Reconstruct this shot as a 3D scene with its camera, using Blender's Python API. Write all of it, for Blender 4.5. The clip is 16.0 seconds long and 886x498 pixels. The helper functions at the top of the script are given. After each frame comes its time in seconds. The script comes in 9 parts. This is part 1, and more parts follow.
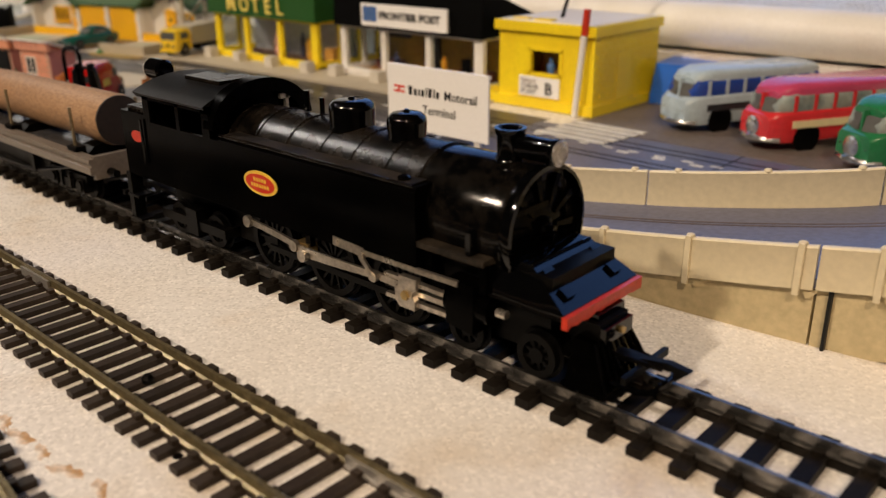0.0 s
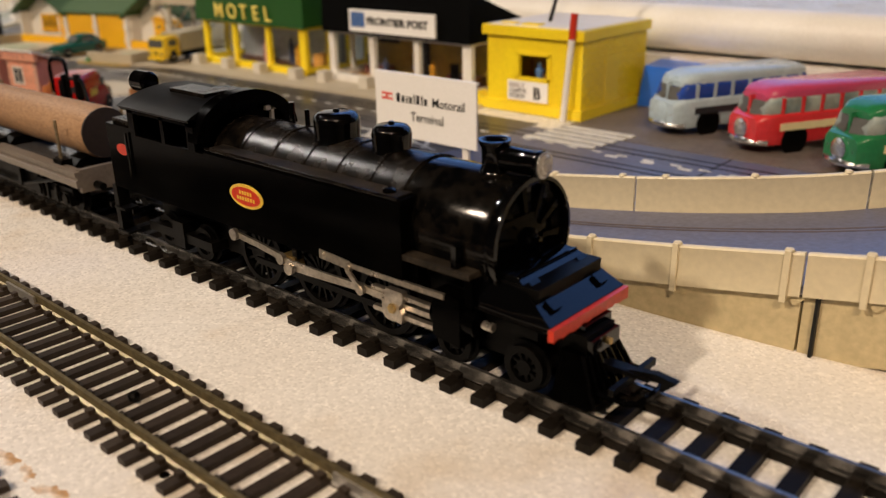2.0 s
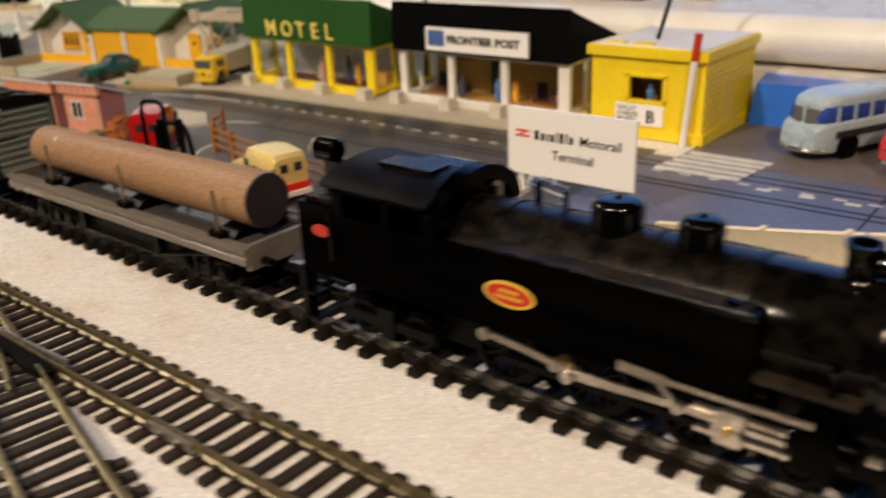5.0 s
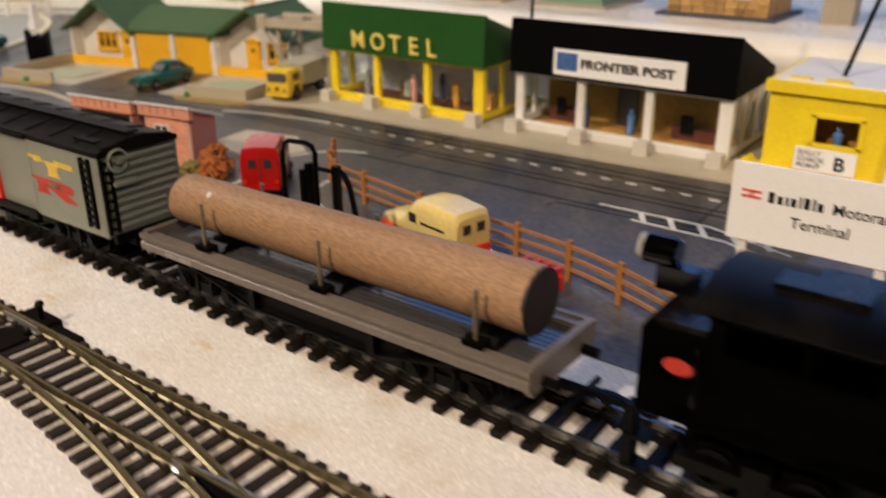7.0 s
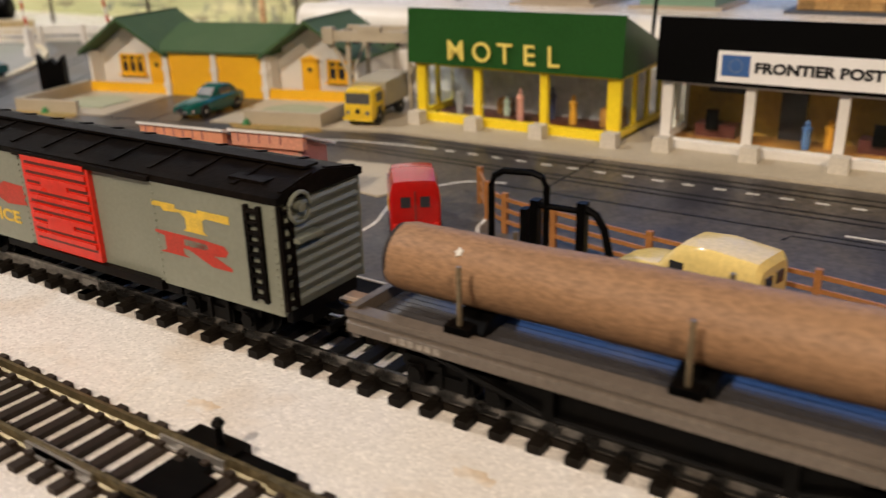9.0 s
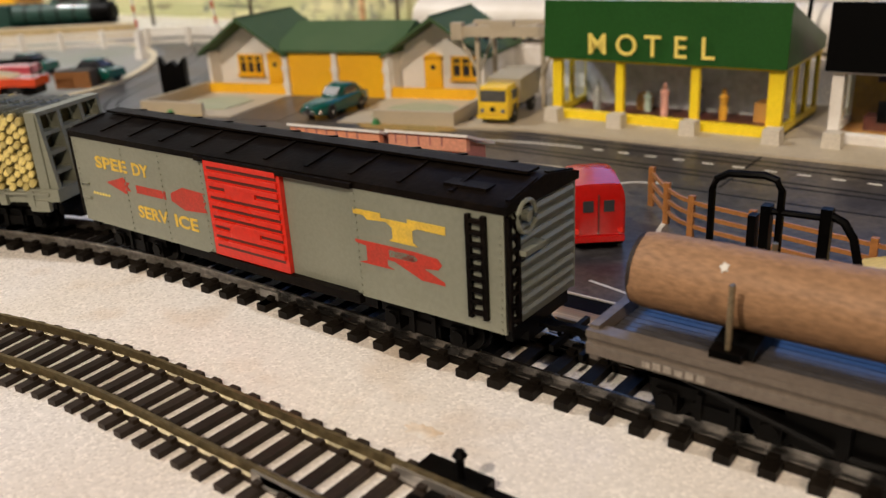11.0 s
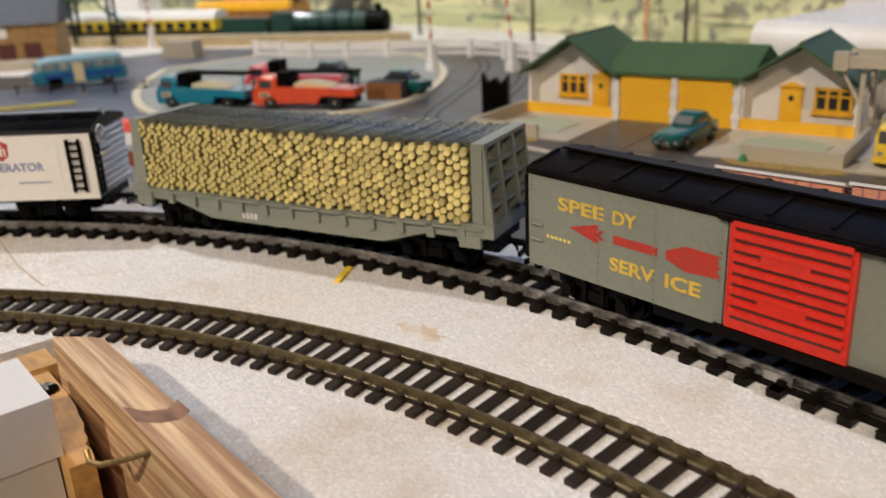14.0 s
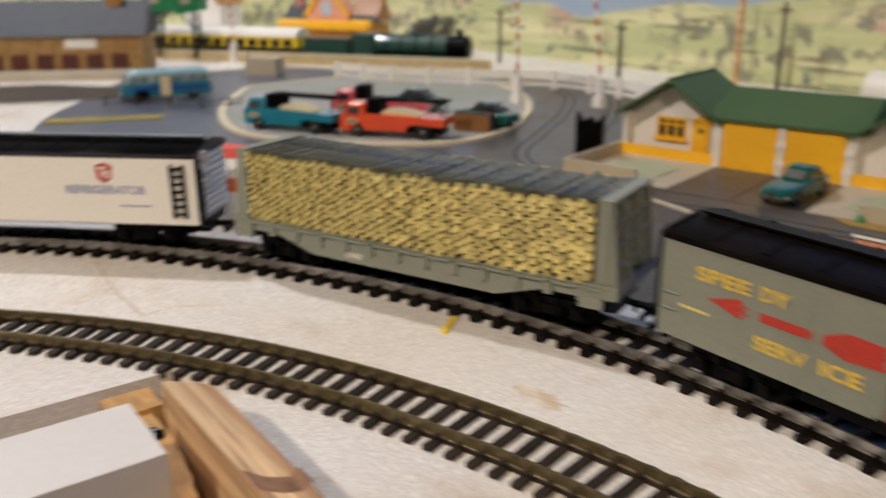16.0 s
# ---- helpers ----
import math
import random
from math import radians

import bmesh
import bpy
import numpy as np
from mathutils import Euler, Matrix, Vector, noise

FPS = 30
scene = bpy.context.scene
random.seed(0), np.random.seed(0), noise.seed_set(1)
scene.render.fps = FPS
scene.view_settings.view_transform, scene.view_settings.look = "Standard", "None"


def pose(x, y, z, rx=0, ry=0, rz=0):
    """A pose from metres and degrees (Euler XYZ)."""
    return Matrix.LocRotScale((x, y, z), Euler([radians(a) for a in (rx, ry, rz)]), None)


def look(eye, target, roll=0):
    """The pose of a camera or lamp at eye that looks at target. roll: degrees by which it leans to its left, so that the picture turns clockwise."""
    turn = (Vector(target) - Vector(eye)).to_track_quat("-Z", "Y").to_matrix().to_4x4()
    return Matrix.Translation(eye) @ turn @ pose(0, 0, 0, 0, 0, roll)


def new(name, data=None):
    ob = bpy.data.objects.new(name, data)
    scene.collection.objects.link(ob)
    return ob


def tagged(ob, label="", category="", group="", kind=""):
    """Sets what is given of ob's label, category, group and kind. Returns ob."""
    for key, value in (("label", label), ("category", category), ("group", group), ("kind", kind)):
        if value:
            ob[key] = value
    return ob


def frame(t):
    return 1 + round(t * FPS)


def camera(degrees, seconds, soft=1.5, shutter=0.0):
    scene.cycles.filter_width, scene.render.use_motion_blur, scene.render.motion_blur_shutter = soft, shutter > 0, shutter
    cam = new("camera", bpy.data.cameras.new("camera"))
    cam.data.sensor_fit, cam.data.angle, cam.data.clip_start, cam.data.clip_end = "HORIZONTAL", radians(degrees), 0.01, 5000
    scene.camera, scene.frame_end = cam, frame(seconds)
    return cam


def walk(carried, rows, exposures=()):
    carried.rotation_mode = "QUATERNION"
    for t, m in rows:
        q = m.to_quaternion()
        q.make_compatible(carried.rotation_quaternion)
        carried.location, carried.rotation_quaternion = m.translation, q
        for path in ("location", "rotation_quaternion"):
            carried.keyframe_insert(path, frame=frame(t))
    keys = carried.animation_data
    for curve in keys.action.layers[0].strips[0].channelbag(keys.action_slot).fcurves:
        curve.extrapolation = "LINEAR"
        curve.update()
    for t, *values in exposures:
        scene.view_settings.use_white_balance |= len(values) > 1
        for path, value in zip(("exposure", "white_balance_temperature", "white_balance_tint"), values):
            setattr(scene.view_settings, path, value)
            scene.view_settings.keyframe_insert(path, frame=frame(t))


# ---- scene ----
# seconds, eye in metres, heading, tilt and lean in degrees
ROWS = [
    (0, 0.06657, -0.14631, 0.10039, 42.190, -21.240, -0.447),
    (0.5, 0.06583, -0.14743, 0.10060, 42.253, -21.479, -1.117),
    (1, 0.06644, -0.14564, 0.10128, 42.203, -21.411, -1.103),
    (1.5, 0.06679, -0.14401, 0.10215, 41.832, -21.424, -1.127),
    (2, 0.06701, -0.14405, 0.10264, 41.756, -21.183, -1.072),
    (2.5, 0.06685, -0.14247, 0.10224, 41.572, -21.601, -1.165),
    (3, 0.06496, -0.14602, 0.10240, 41.176, -21.696, -1.356),
    (3.5, 0.05672, -0.14568, 0.11091, 41.596, -21.986, -2.378),
    (4, 0.03654, -0.15054, 0.11533, 40.230, -21.896, -1.840),
    (4.5, 0.01094, -0.15753, 0.11694, 40.459, -22.062, -2.068),
    (5, -0.01271, -0.16504, 0.12039, 39.576, -22.234, -2.431),
    (5.2, -0.02592, -0.17176, 0.11964, 39.095, -22.815, -2.092),
    (7.3, -0.14380, -0.16660, 0.13380, 36.620, -22.475, -0.122),
    (7.5, -0.15713, -0.16149, 0.13840, 37.026, -21.827, 0.019),
    (8, -0.19120, -0.16323, 0.12470, 37.637, -20.997, -1.917),
    (8.5, -0.22540, -0.16320, 0.11413, 35.699, -21.378, -1.452),
    (9, -0.24461, -0.15474, 0.10808, 33.747, -21.124, -1.412),
    (9.5, -0.26670, -0.15880, 0.10630, 34.667, -21.207, -1.920),
    (10, -0.28077, -0.16326, 0.10777, 36.012, -21.333, -1.801),
    (10.2, -0.28281, -0.16399, 0.10657, 36.768, -21.143, -2.112),
    (12.3, -0.30020, -0.15837, 0.10703, 40.691, -21.657, -4.503),
    (12.5, -0.30679, -0.16490, 0.11328, 41.540, -21.457, -4.626),
    (13, -0.34094, -0.18132, 0.11077, 45.858, -20.958, -3.461),
    (13.5, -0.36083, -0.19532, 0.11389, 49.132, -20.940, -3.011),
    (14, -0.37733, -0.19910, 0.11465, 50.974, -20.078, -2.793),
    (14.5, -0.37859, -0.19442, 0.11655, 51.313, -17.901, -3.439),
    (15, -0.37910, -0.19724, 0.11730, 51.825, -17.298, -3.859),
    (15.5, -0.38158, -0.19496, 0.11495, 51.828, -17.410, -4.213),
    (16, -0.40364, -0.20619, 0.12116, 54.485, -18.629, -0.413),
]
LENS = 55.15
cam = camera(LENS, 16.0, soft=1.3, shutter=0.75)


def view(x, y, z, yaw, pitch, roll):
    ahead = Vector((-math.sin(radians(yaw)) * math.cos(radians(pitch)), math.cos(radians(yaw)) * math.cos(radians(pitch)), math.sin(radians(pitch))))
    return look(Vector((x, y, z)), Vector((x, y, z)) + ahead, roll)


cam.data.dof.use_dof, cam.data.dof.focus_distance, cam.data.dof.aperture_fstop = True, 0.235, 17.0
walk(cam, [(row[0], view(*row[1:])) for row in ROWS], exposures=[(0.0, -0.09, 6330, 10), (4.0, 0.05, 6230, 10), (9.0, -0.04, 5980, 10), (12.5, -0.09, 5930, 9), (13.5, -0.09, 5740, 9), (14.5, -0.22, 5430, 8), (15.5, -0.24, 5430, 8), (16.0, -0.29, 5680, 9)])

# ---- light ----
world = bpy.data.worlds.new("sky")
world.use_nodes = True
scene.world = world
sky = world.node_tree.nodes.new("ShaderNodeTexSky")
sky.sky_type, sky.sun_disc, sky.sun_elevation, sky.sun_rotation = "NISHITA", False, radians(30), radians(200)
world.node_tree.links.new(sky.outputs["Color"], world.node_tree.nodes["Background"].inputs["Color"])
world.node_tree.nodes["Background"].inputs["Strength"].default_value = 0.08


def area_lamp(name, m, size_x, size_y, watts, colour, shape="RECTANGLE"):
    data = bpy.data.lights.new(name, "AREA")
    data.shape, data.size, data.size_y, data.energy, data.color = shape, size_x, size_y, watts, colour
    ob = new(name, data)
    ob.matrix_world = m
    return ob


# daylight that comes in through the window behind the layout
area_lamp("window_daylight", look((-0.43, 1.20, 0.74), (-0.38, 0.0, 0.1)), 1.95, 0.86, 5.0, (0.20, 0.40, 1.0))
# three unseen warm to neutral lamps near the ceiling; the last brightens the left
for bx, by, bz, aim, watts, tint in ((0.85, -1.0, 1.30, 0.0, 21.0, (1.0, 0.73, 0.48)), (-0.48, -1.38, 1.26, 0.1, 23.5, (1.0, 0.79, 0.58)), (-1.66, -0.22, 1.34, -0.12, 20.0, (1.0, 0.90, 0.80))):
    area_lamp("ceiling_fill_lamp", look((bx, by, bz), (bx, aim, 0.0)), 0.09, 0.09, watts, tint, "DISK")

# ---- materials ----
MM = 0.001


def material(name, colour, rough=0.5, metal=0.0, vary=0.15, grain=400.0, bump=0.15, depth=0.0002, second=None, amount=0.5, patch=40.0, coat=0.0, rough_vary=0.1, stretch=(1, 1, 1), spread=0.12, each=0.0, spec=0.5):
    """A surface: base colour with fine grain and a second tint in larger patches, uneven gloss and fine relief."""
    m = bpy.data.materials.new(name)
    m.use_nodes = True
    n, l = m.node_tree.nodes, m.node_tree.links
    p = n["Principled BSDF"]
    co = n.new("ShaderNodeTexCoord")
    mp = n.new("ShaderNodeMapping")
    mp.inputs["Scale"].default_value = stretch
    l.new(co.outputs["Object"], mp.inputs["Vector"])
    fine = n.new("ShaderNodeTexNoise")
    fine.inputs["Scale"].default_value, fine.inputs["Detail"].default_value = grain, 4
    large = n.new("ShaderNodeTexNoise")
    large.inputs["Scale"].default_value, large.inputs["Detail"].default_value = patch, 3
    l.new(mp.outputs["Vector"], fine.inputs["Vector"])
    l.new(mp.outputs["Vector"], large.inputs["Vector"])
    ramp = n.new("ShaderNodeMapRange")
    ramp.inputs["From Min"].default_value, ramp.inputs["From Max"].default_value = 0.5 - spread, 0.5 + spread
    l.new(large.outputs["Fac"], ramp.inputs["Value"])
    times = n.new("ShaderNodeMath")
    times.operation = "MULTIPLY"
    times.inputs[1].default_value = amount if second else 0.0
    l.new(ramp.outputs["Result"], times.inputs[0])
    tint = n.new("ShaderNodeMixRGB")
    tint.inputs["Color1"].default_value = (*colour, 1)
    tint.inputs["Color2"].default_value = (*(second or colour), 1)
    l.new(times.outputs[0], tint.inputs["Fac"])
    hsv = n.new("ShaderNodeHueSaturation")
    value = n.new("ShaderNodeMapRange")
    value.inputs["From Min"].default_value, value.inputs["From Max"].default_value = 0.3, 0.7
    value.inputs["To Min"].default_value, value.inputs["To Max"].default_value = 1 - vary, 1 + vary
    l.new(fine.outputs["Fac"], value.inputs["Value"])
    if each:
        info = n.new("ShaderNodeObjectInfo")
        own = n.new("ShaderNodeMapRange")
        own.inputs["To Min"].default_value, own.inputs["To Max"].default_value = 1 - each, 1 + each
        l.new(info.outputs["Random"], own.inputs["Value"])
        both = n.new("ShaderNodeMath")
        both.operation = "MULTIPLY"
        l.new(value.outputs["Result"], both.inputs[0])
        l.new(own.outputs["Result"], both.inputs[1])
        l.new(both.outputs[0], hsv.inputs["Value"])
    else:
        l.new(value.outputs["Result"], hsv.inputs["Value"])
    l.new(tint.outputs["Color"], hsv.inputs["Color"])
    l.new(hsv.outputs["Color"], p.inputs["Base Color"])
    gloss = n.new("ShaderNodeMapRange")
    gloss.inputs["To Min"].default_value, gloss.inputs["To Max"].default_value = max(0.02, rough - rough_vary), min(1, rough + rough_vary)
    l.new(large.outputs["Fac"], gloss.inputs["Value"])
    l.new(gloss.outputs["Result"], p.inputs["Roughness"])
    p.inputs["Metallic"].default_value = metal
    p.inputs["Coat Weight"].default_value = coat
    p.inputs["Specular IOR Level"].default_value = spec
    if bump:
        b = n.new("ShaderNodeBump")
        b.inputs["Strength"].default_value, b.inputs["Distance"].default_value = bump, depth
        l.new(fine.outputs["Fac"], b.inputs["Height"])
        l.new(b.outputs["Normal"], p.inputs["Normal"])
    return m


def foam_material():
    """White expanded foam sheet: fine glittering beads, soft stains."""
    m = material("white_foam_sheet", (0.82, 0.806, 0.785), 0.5, vary=0.03, grain=1800, bump=0.0, second=(0.68, 0.58, 0.46), amount=0.5, patch=11, spread=0.2)
    n, l = m.node_tree.nodes, m.node_tree.links
    p = n["Principled BSDF"]
    co = n.new("ShaderNodeTexCoord")
    cell = n.new("ShaderNodeTexVoronoi")
    cell.inputs["Scale"].default_value = 1400
    l.new(co.outputs["Object"], cell.inputs["Vector"])
    single = n.new("ShaderNodeSeparateColor")
    l.new(cell.outputs["Color"], single.inputs["Color"])
    fleck = n.new("ShaderNodeMapRange")
    fleck.inputs["From Min"].default_value, fleck.inputs["From Max"].default_value = 0.6, 1.0
    fleck.inputs["To Min"].default_value, fleck.inputs["To Max"].default_value = 0.95, 1.2
    l.new(single.outputs["Red"], fleck.inputs["Value"])
    hsv = [x for x in n if x.type == "HUE_SAT"][0]
    times = n.new("ShaderNodeMath")
    times.operation = "MULTIPLY"
    l.new(hsv.inputs["Value"].links[0].from_socket, times.inputs[0])
    l.new(fleck.outputs["Result"], times.inputs[1])
    l.new(times.outputs[0], hsv.inputs["Value"])
    small = n.new("ShaderNodeTexNoise")
    small.inputs["Scale"].default_value, small.inputs["Detail"].default_value = 60, 3
    l.new(co.outputs["Object"], small.inputs["Vector"])
    add = n.new("ShaderNodeMath")
    add.operation = "ADD"
    l.new(single.outputs["Green"], add.inputs[0])
    l.new(small.outputs["Fac"], add.inputs[1])
    b = n.new("ShaderNodeBump")
    b.inputs["Strength"].default_value, b.inputs["Distance"].default_value = 0.22, 0.0005
    l.new(add.outputs[0], b.inputs["Height"])
    l.new(b.outputs["Normal"], p.inputs["Normal"])
    rough = n.new("ShaderNodeMapRange")
    rough.inputs["To Min"].default_value, rough.inputs["To Max"].default_value = 0.12, 0.7
    l.new(single.outputs["Blue"], rough.inputs["Value"])
    l.new(rough.outputs["Result"], p.inputs["Roughness"])
    # brown handling smudges: blotches broken up by finer blots
    blot = n.new("ShaderNodeTexNoise")
    blot.inputs["Scale"].default_value, blot.inputs["Detail"].default_value = 42, 5
    wide = n.new("ShaderNodeTexNoise")
    wide.inputs["Scale"].default_value, wide.inputs["Detail"].default_value = 9, 2
    for tex in (blot, wide):
        l.new(co.outputs["Object"], tex.inputs["Vector"])
    both = n.new("ShaderNodeMath")
    both.operation = "ADD"
    l.new(blot.outputs["Fac"], both.inputs[0])
    l.new(wide.outputs["Fac"], both.inputs[1])
    smudge = n.new("ShaderNodeMapRange")
    smudge.inputs["From Min"].default_value, smudge.inputs["From Max"].default_value = 1.04, 1.36
    smudge.inputs["To Max"].default_value = 0.62
    l.new(both.outputs[0], smudge.inputs["Value"])
    dirt = n.new("ShaderNodeMixRGB")
    dirt.inputs["Color2"].default_value = (0.50, 0.37, 0.22, 1)
    l.new(smudge.outputs["Result"], dirt.inputs["Fac"])
    l.new(hsv.outputs["Color"], dirt.inputs["Color1"])
    l.new(dirt.outputs["Color"], p.inputs["Base Color"])
    return m


def glass_material(name, tint=(0.9, 0.95, 0.95), rough=0.02):
    m = bpy.data.materials.new(name)
    m.use_nodes = True
    p = m.node_tree.nodes["Principled BSDF"]
    p.inputs["Base Color"].default_value = (*tint, 1)
    p.inputs["Roughness"].default_value = rough
    p.inputs["Transmission Weight"].default_value = 1.0
    p.inputs["IOR"].default_value = 1.2
    return m


FOAM = foam_material()
SLEEPER = material("brown_plastic_sleeper", (0.021, 0.0145, 0.0105), 0.5, grain=900, bump=0.3, vary=0.3, second=(0.044, 0.032, 0.023), patch=60, each=0.25, spec=0.22)
SLEEPER_DARK = material("black_plastic_sleeper", (0.005, 0.0042, 0.0034), 0.45, grain=900, bump=0.35, vary=0.4, second=(0.020, 0.0155, 0.0115), patch=60, each=0.25, spec=0.07)
RAIL = material("nickel_silver_rail", (0.215, 0.175, 0.092), 0.42, 0.7, grain=500, vary=0.3, second=(0.13, 0.10, 0.05), patch=60, stretch=(1, 1, 1))
RAIL_PALE = material("worn_bright_rail", (0.42, 0.40, 0.37), 0.32, 0.75, grain=600, vary=0.35, second=(0.16, 0.145, 0.12), amount=0.8, patch=70, spread=0.12)
RAIL_STEEL = material("dark_steel_rail", (0.10, 0.094, 0.086), 0.26, 0.9, grain=500, vary=0.35, second=(0.30, 0.29, 0.275), patch=55, spread=0.10)
BLACK = material("gloss_black_plastic", (0.0008, 0.0008, 0.0009), 0.09, vary=0.2, grain=700, bump=0.03, rough_vary=0.06, spec=0.32)
BLACK_SIDE = material("satin_black_plastic", (0.0005, 0.0005, 0.0005), 0.16, vary=0.3, grain=700, bump=0.05, second=(0.0015, 0.0013, 0.0011), amount=0.5, patch=70, spec=0.03)
DUSTY = material("dusty_black_plastic", (0.0022, 0.0018, 0.0015), 0.26, vary=0.6, grain=1500, bump=0.3, second=(0.014, 0.0108, 0.008), amount=0.8, patch=170, spread=0.1, spec=0.16)
SMOKEBOX = material("dust_specked_gloss_black", (0.0008, 0.0008, 0.0008), 0.11, vary=0.4, grain=1500, bump=0.12, second=(0.007, 0.0056, 0.0042), amount=0.6, patch=260, spread=0.07, rough_vary=0.12, spec=0.25)
DUST_TOP = material("thick_dust_on_black", (0.010, 0.008, 0.006), 0.6, vary=0.5, grain=1100, bump=0.2, second=(0.030, 0.023, 0.016), amount=0.8, patch=130, spread=0.10, spec=0.15)
MATT_BLACK = material("matt_black_plastic", (0.0010, 0.0010, 0.0010), 0.42, vary=0.3, grain=800, second=(0.004, 0.0033, 0.0027), patch=120, spec=0.08)
ROOF_MATT = material("dull_black_cab_roof", (0.0015, 0.0013, 0.0012), 0.45, vary=0.4, grain=900, bump=0.2, second=(0.008, 0.006, 0.004), amount=0.6, patch=80, spec=0.1)
STEEL = material("polished_steel_rod", (0.56, 0.51, 0.44), 0.30, 0.92, vary=0.25, grain=900, second=(0.20, 0.17, 0.135), patch=150)
BRASS = material("worn_brass", (0.45, 0.32, 0.13), 0.4, 0.9, vary=0.2, grain=900)
LENS_GLASS = material("clear_lens_plastic", (0.36, 0.34, 0.31), 0.12, vary=0.15, grain=700, coat=0.5)
RED_PAINT = material("red_paint", (0.52, 0.032, 0.010), 0.35, vary=0.15, grain=900)
RED_PLASTIC = material("bright_red_plastic", (0.66, 0.026, 0.010), 0.3, vary=0.1, grain=600)
YELLOW_PRINT = material("yellow_print", (0.76, 0.52, 0.05), 0.45, vary=0.12, grain=1500, second=(0.5, 0.36, 0.08), patch=250)
RED_PRINT = material("red_print", (0.48, 0.035, 0.018), 0.45, vary=0.15, grain=1500, second=(0.35, 0.05, 0.03), patch=250)
GREY_WAGON = material("grey_brown_plastic", (0.135, 0.113, 0.092), 0.38, vary=0.15, grain=700, bump=0.12, second=(0.17, 0.142, 0.116), patch=60)
GREY_DECK = material("grey_plank_deck", (0.055, 0.052, 0.052), 0.16, vary=0.15, grain=700, bump=0.05, rough_vary=0.05)
LOG = material("brown_log", (0.28, 0.160, 0.082), 0.55, vary=0.25, grain=1300, bump=0.4, depth=0.0003, second=(0.38, 0.235, 0.13), patch=28, stretch=(0.35, 1, 1), spec=0.3)
LOG_END = material("dark_log_end", (0.016, 0.009, 0.007), 0.7, vary=0.3, grain=600, bump=0.3)
TR_GREY = material("grey_green_plastic", (0.22, 0.235, 0.185), 0.38, vary=0.06, grain=900, bump=0.06, second=(0.26, 0.27, 0.215), patch=30)
ROOF_BLACK = material("black_brown_plastic_roof", (0.003, 0.0023, 0.002), 0.45, vary=0.5, grain=700, bump=0.4, second=(0.010, 0.0066, 0.0045), patch=70, spec=0.06)
WHITE_WAGON = material("cream_white_plastic", (0.80, 0.77, 0.70), 0.4, vary=0.05, grain=900, bump=0.06)
BLUE_PRINT = material("blue_grey_print", (0.22, 0.24, 0.42), 0.5, vary=0.1, grain=900)
CUT_LOG = material("yellow_cut_log", (0.60, 0.50, 0.165), 0.45, vary=0.25, grain=1600, bump=0.3, second=(0.40, 0.33, 0.12), patch=600, each=0.3)
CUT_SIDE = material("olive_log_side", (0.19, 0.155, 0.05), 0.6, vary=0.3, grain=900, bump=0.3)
LOG_GAP = material("dark_olive_log_gap", (0.13, 0.11, 0.04), 0.6, vary=0.3, grain=900, bump=0.3)
ROAD = material("slot_road_plastic", (0.050, 0.049, 0.056), 0.36, vary=0.4, grain=420, bump=0.22, second=(0.108, 0.091, 0.068), amount=0.9, patch=22, spec=0.32, rough_vary=0.2)
ROAD_BLUE = material("blue_grey_road_plastic", (0.078, 0.088, 0.122), 0.34, vary=0.2, grain=500, bump=0.1, second=(0.11, 0.115, 0.14), patch=25)
ROAD_RAMP = material("blue_ramp_road_plastic", (0.105, 0.115, 0.185), 0.40, vary=0.18, grain=500, bump=0.1, second=(0.145, 0.145, 0.19), patch=25)
ROAD_SLOT = material("brown_worn_slot", (0.10, 0.075, 0.06), 0.5, vary=0.2, grain=500)
GROOVE = material("dark_slot", (0.008, 0.008, 0.008), 0.5, spec=0.2)
ROAD_WHITE = material("white_road_paint", (0.70, 0.69, 0.64), 0.55, vary=0.12, grain=900, second=(0.5, 0.48, 0.43), patch=120)
CREAM = material("cream_plastic", (0.70, 0.62, 0.43), 0.42, vary=0.05, grain=500, bump=0.05, second=(0.63, 0.55, 0.38), patch=14)
PAVING = material("buff_paving_plastic", (0.50, 0.44, 0.33), 0.55, vary=0.08, grain=700, bump=0.12, second=(0.40, 0.35, 0.26), patch=25)
STONE_BLOCK = material("stone_grey_block", (0.60, 0.56, 0.48), 0.55, vary=0.1, grain=900, bump=0.15)
YELLOW = material("yellow_plastic", (0.93, 0.72, 0.012), 0.38, vary=0.06, grain=700, bump=0.06, second=(0.82, 0.58, 0.012), patch=30)
ORANGE = material("orange_yellow_plastic", (0.93, 0.52, 0.010), 0.38, vary=0.06, grain=700, bump=0.06, second=(0.86, 0.45, 0.010), patch=30)
GREEN_ROOF = material("green_plastic_roof", (0.017, 0.074, 0.013), 0.35, vary=0.1, grain=700, bump=0.06, second=(0.022, 0.092, 0.017), patch=30, spec=0.25)
GREEN_SLATE = material("dull_green_roof", (0.055, 0.105, 0.042), 0.62, vary=0.12, grain=900, bump=0.15, second=(0.080, 0.130, 0.058), patch=40, spec=0.2)
WHITE = material("white_plastic", (0.84, 0.82, 0.78), 0.45, vary=0.04, grain=700, bump=0.05, second=(0.66, 0.62, 0.55), patch=20)
CARD = material("white_card", (0.90, 0.89, 0.87), 0.6, vary=0.03, grain=1200, bump=0.05)
INK = material("black_ink", (0.012, 0.012, 0.012), 0.5, vary=0.1, grain=900, spec=0.2)
RED_INK = material("red_ink", (0.75, 0.10, 0.07), 0.5, vary=0.1, grain=900)
BLUE_INK = material("blue_ink", (0.05, 0.13, 0.36), 0.5, vary=0.1, grain=900)
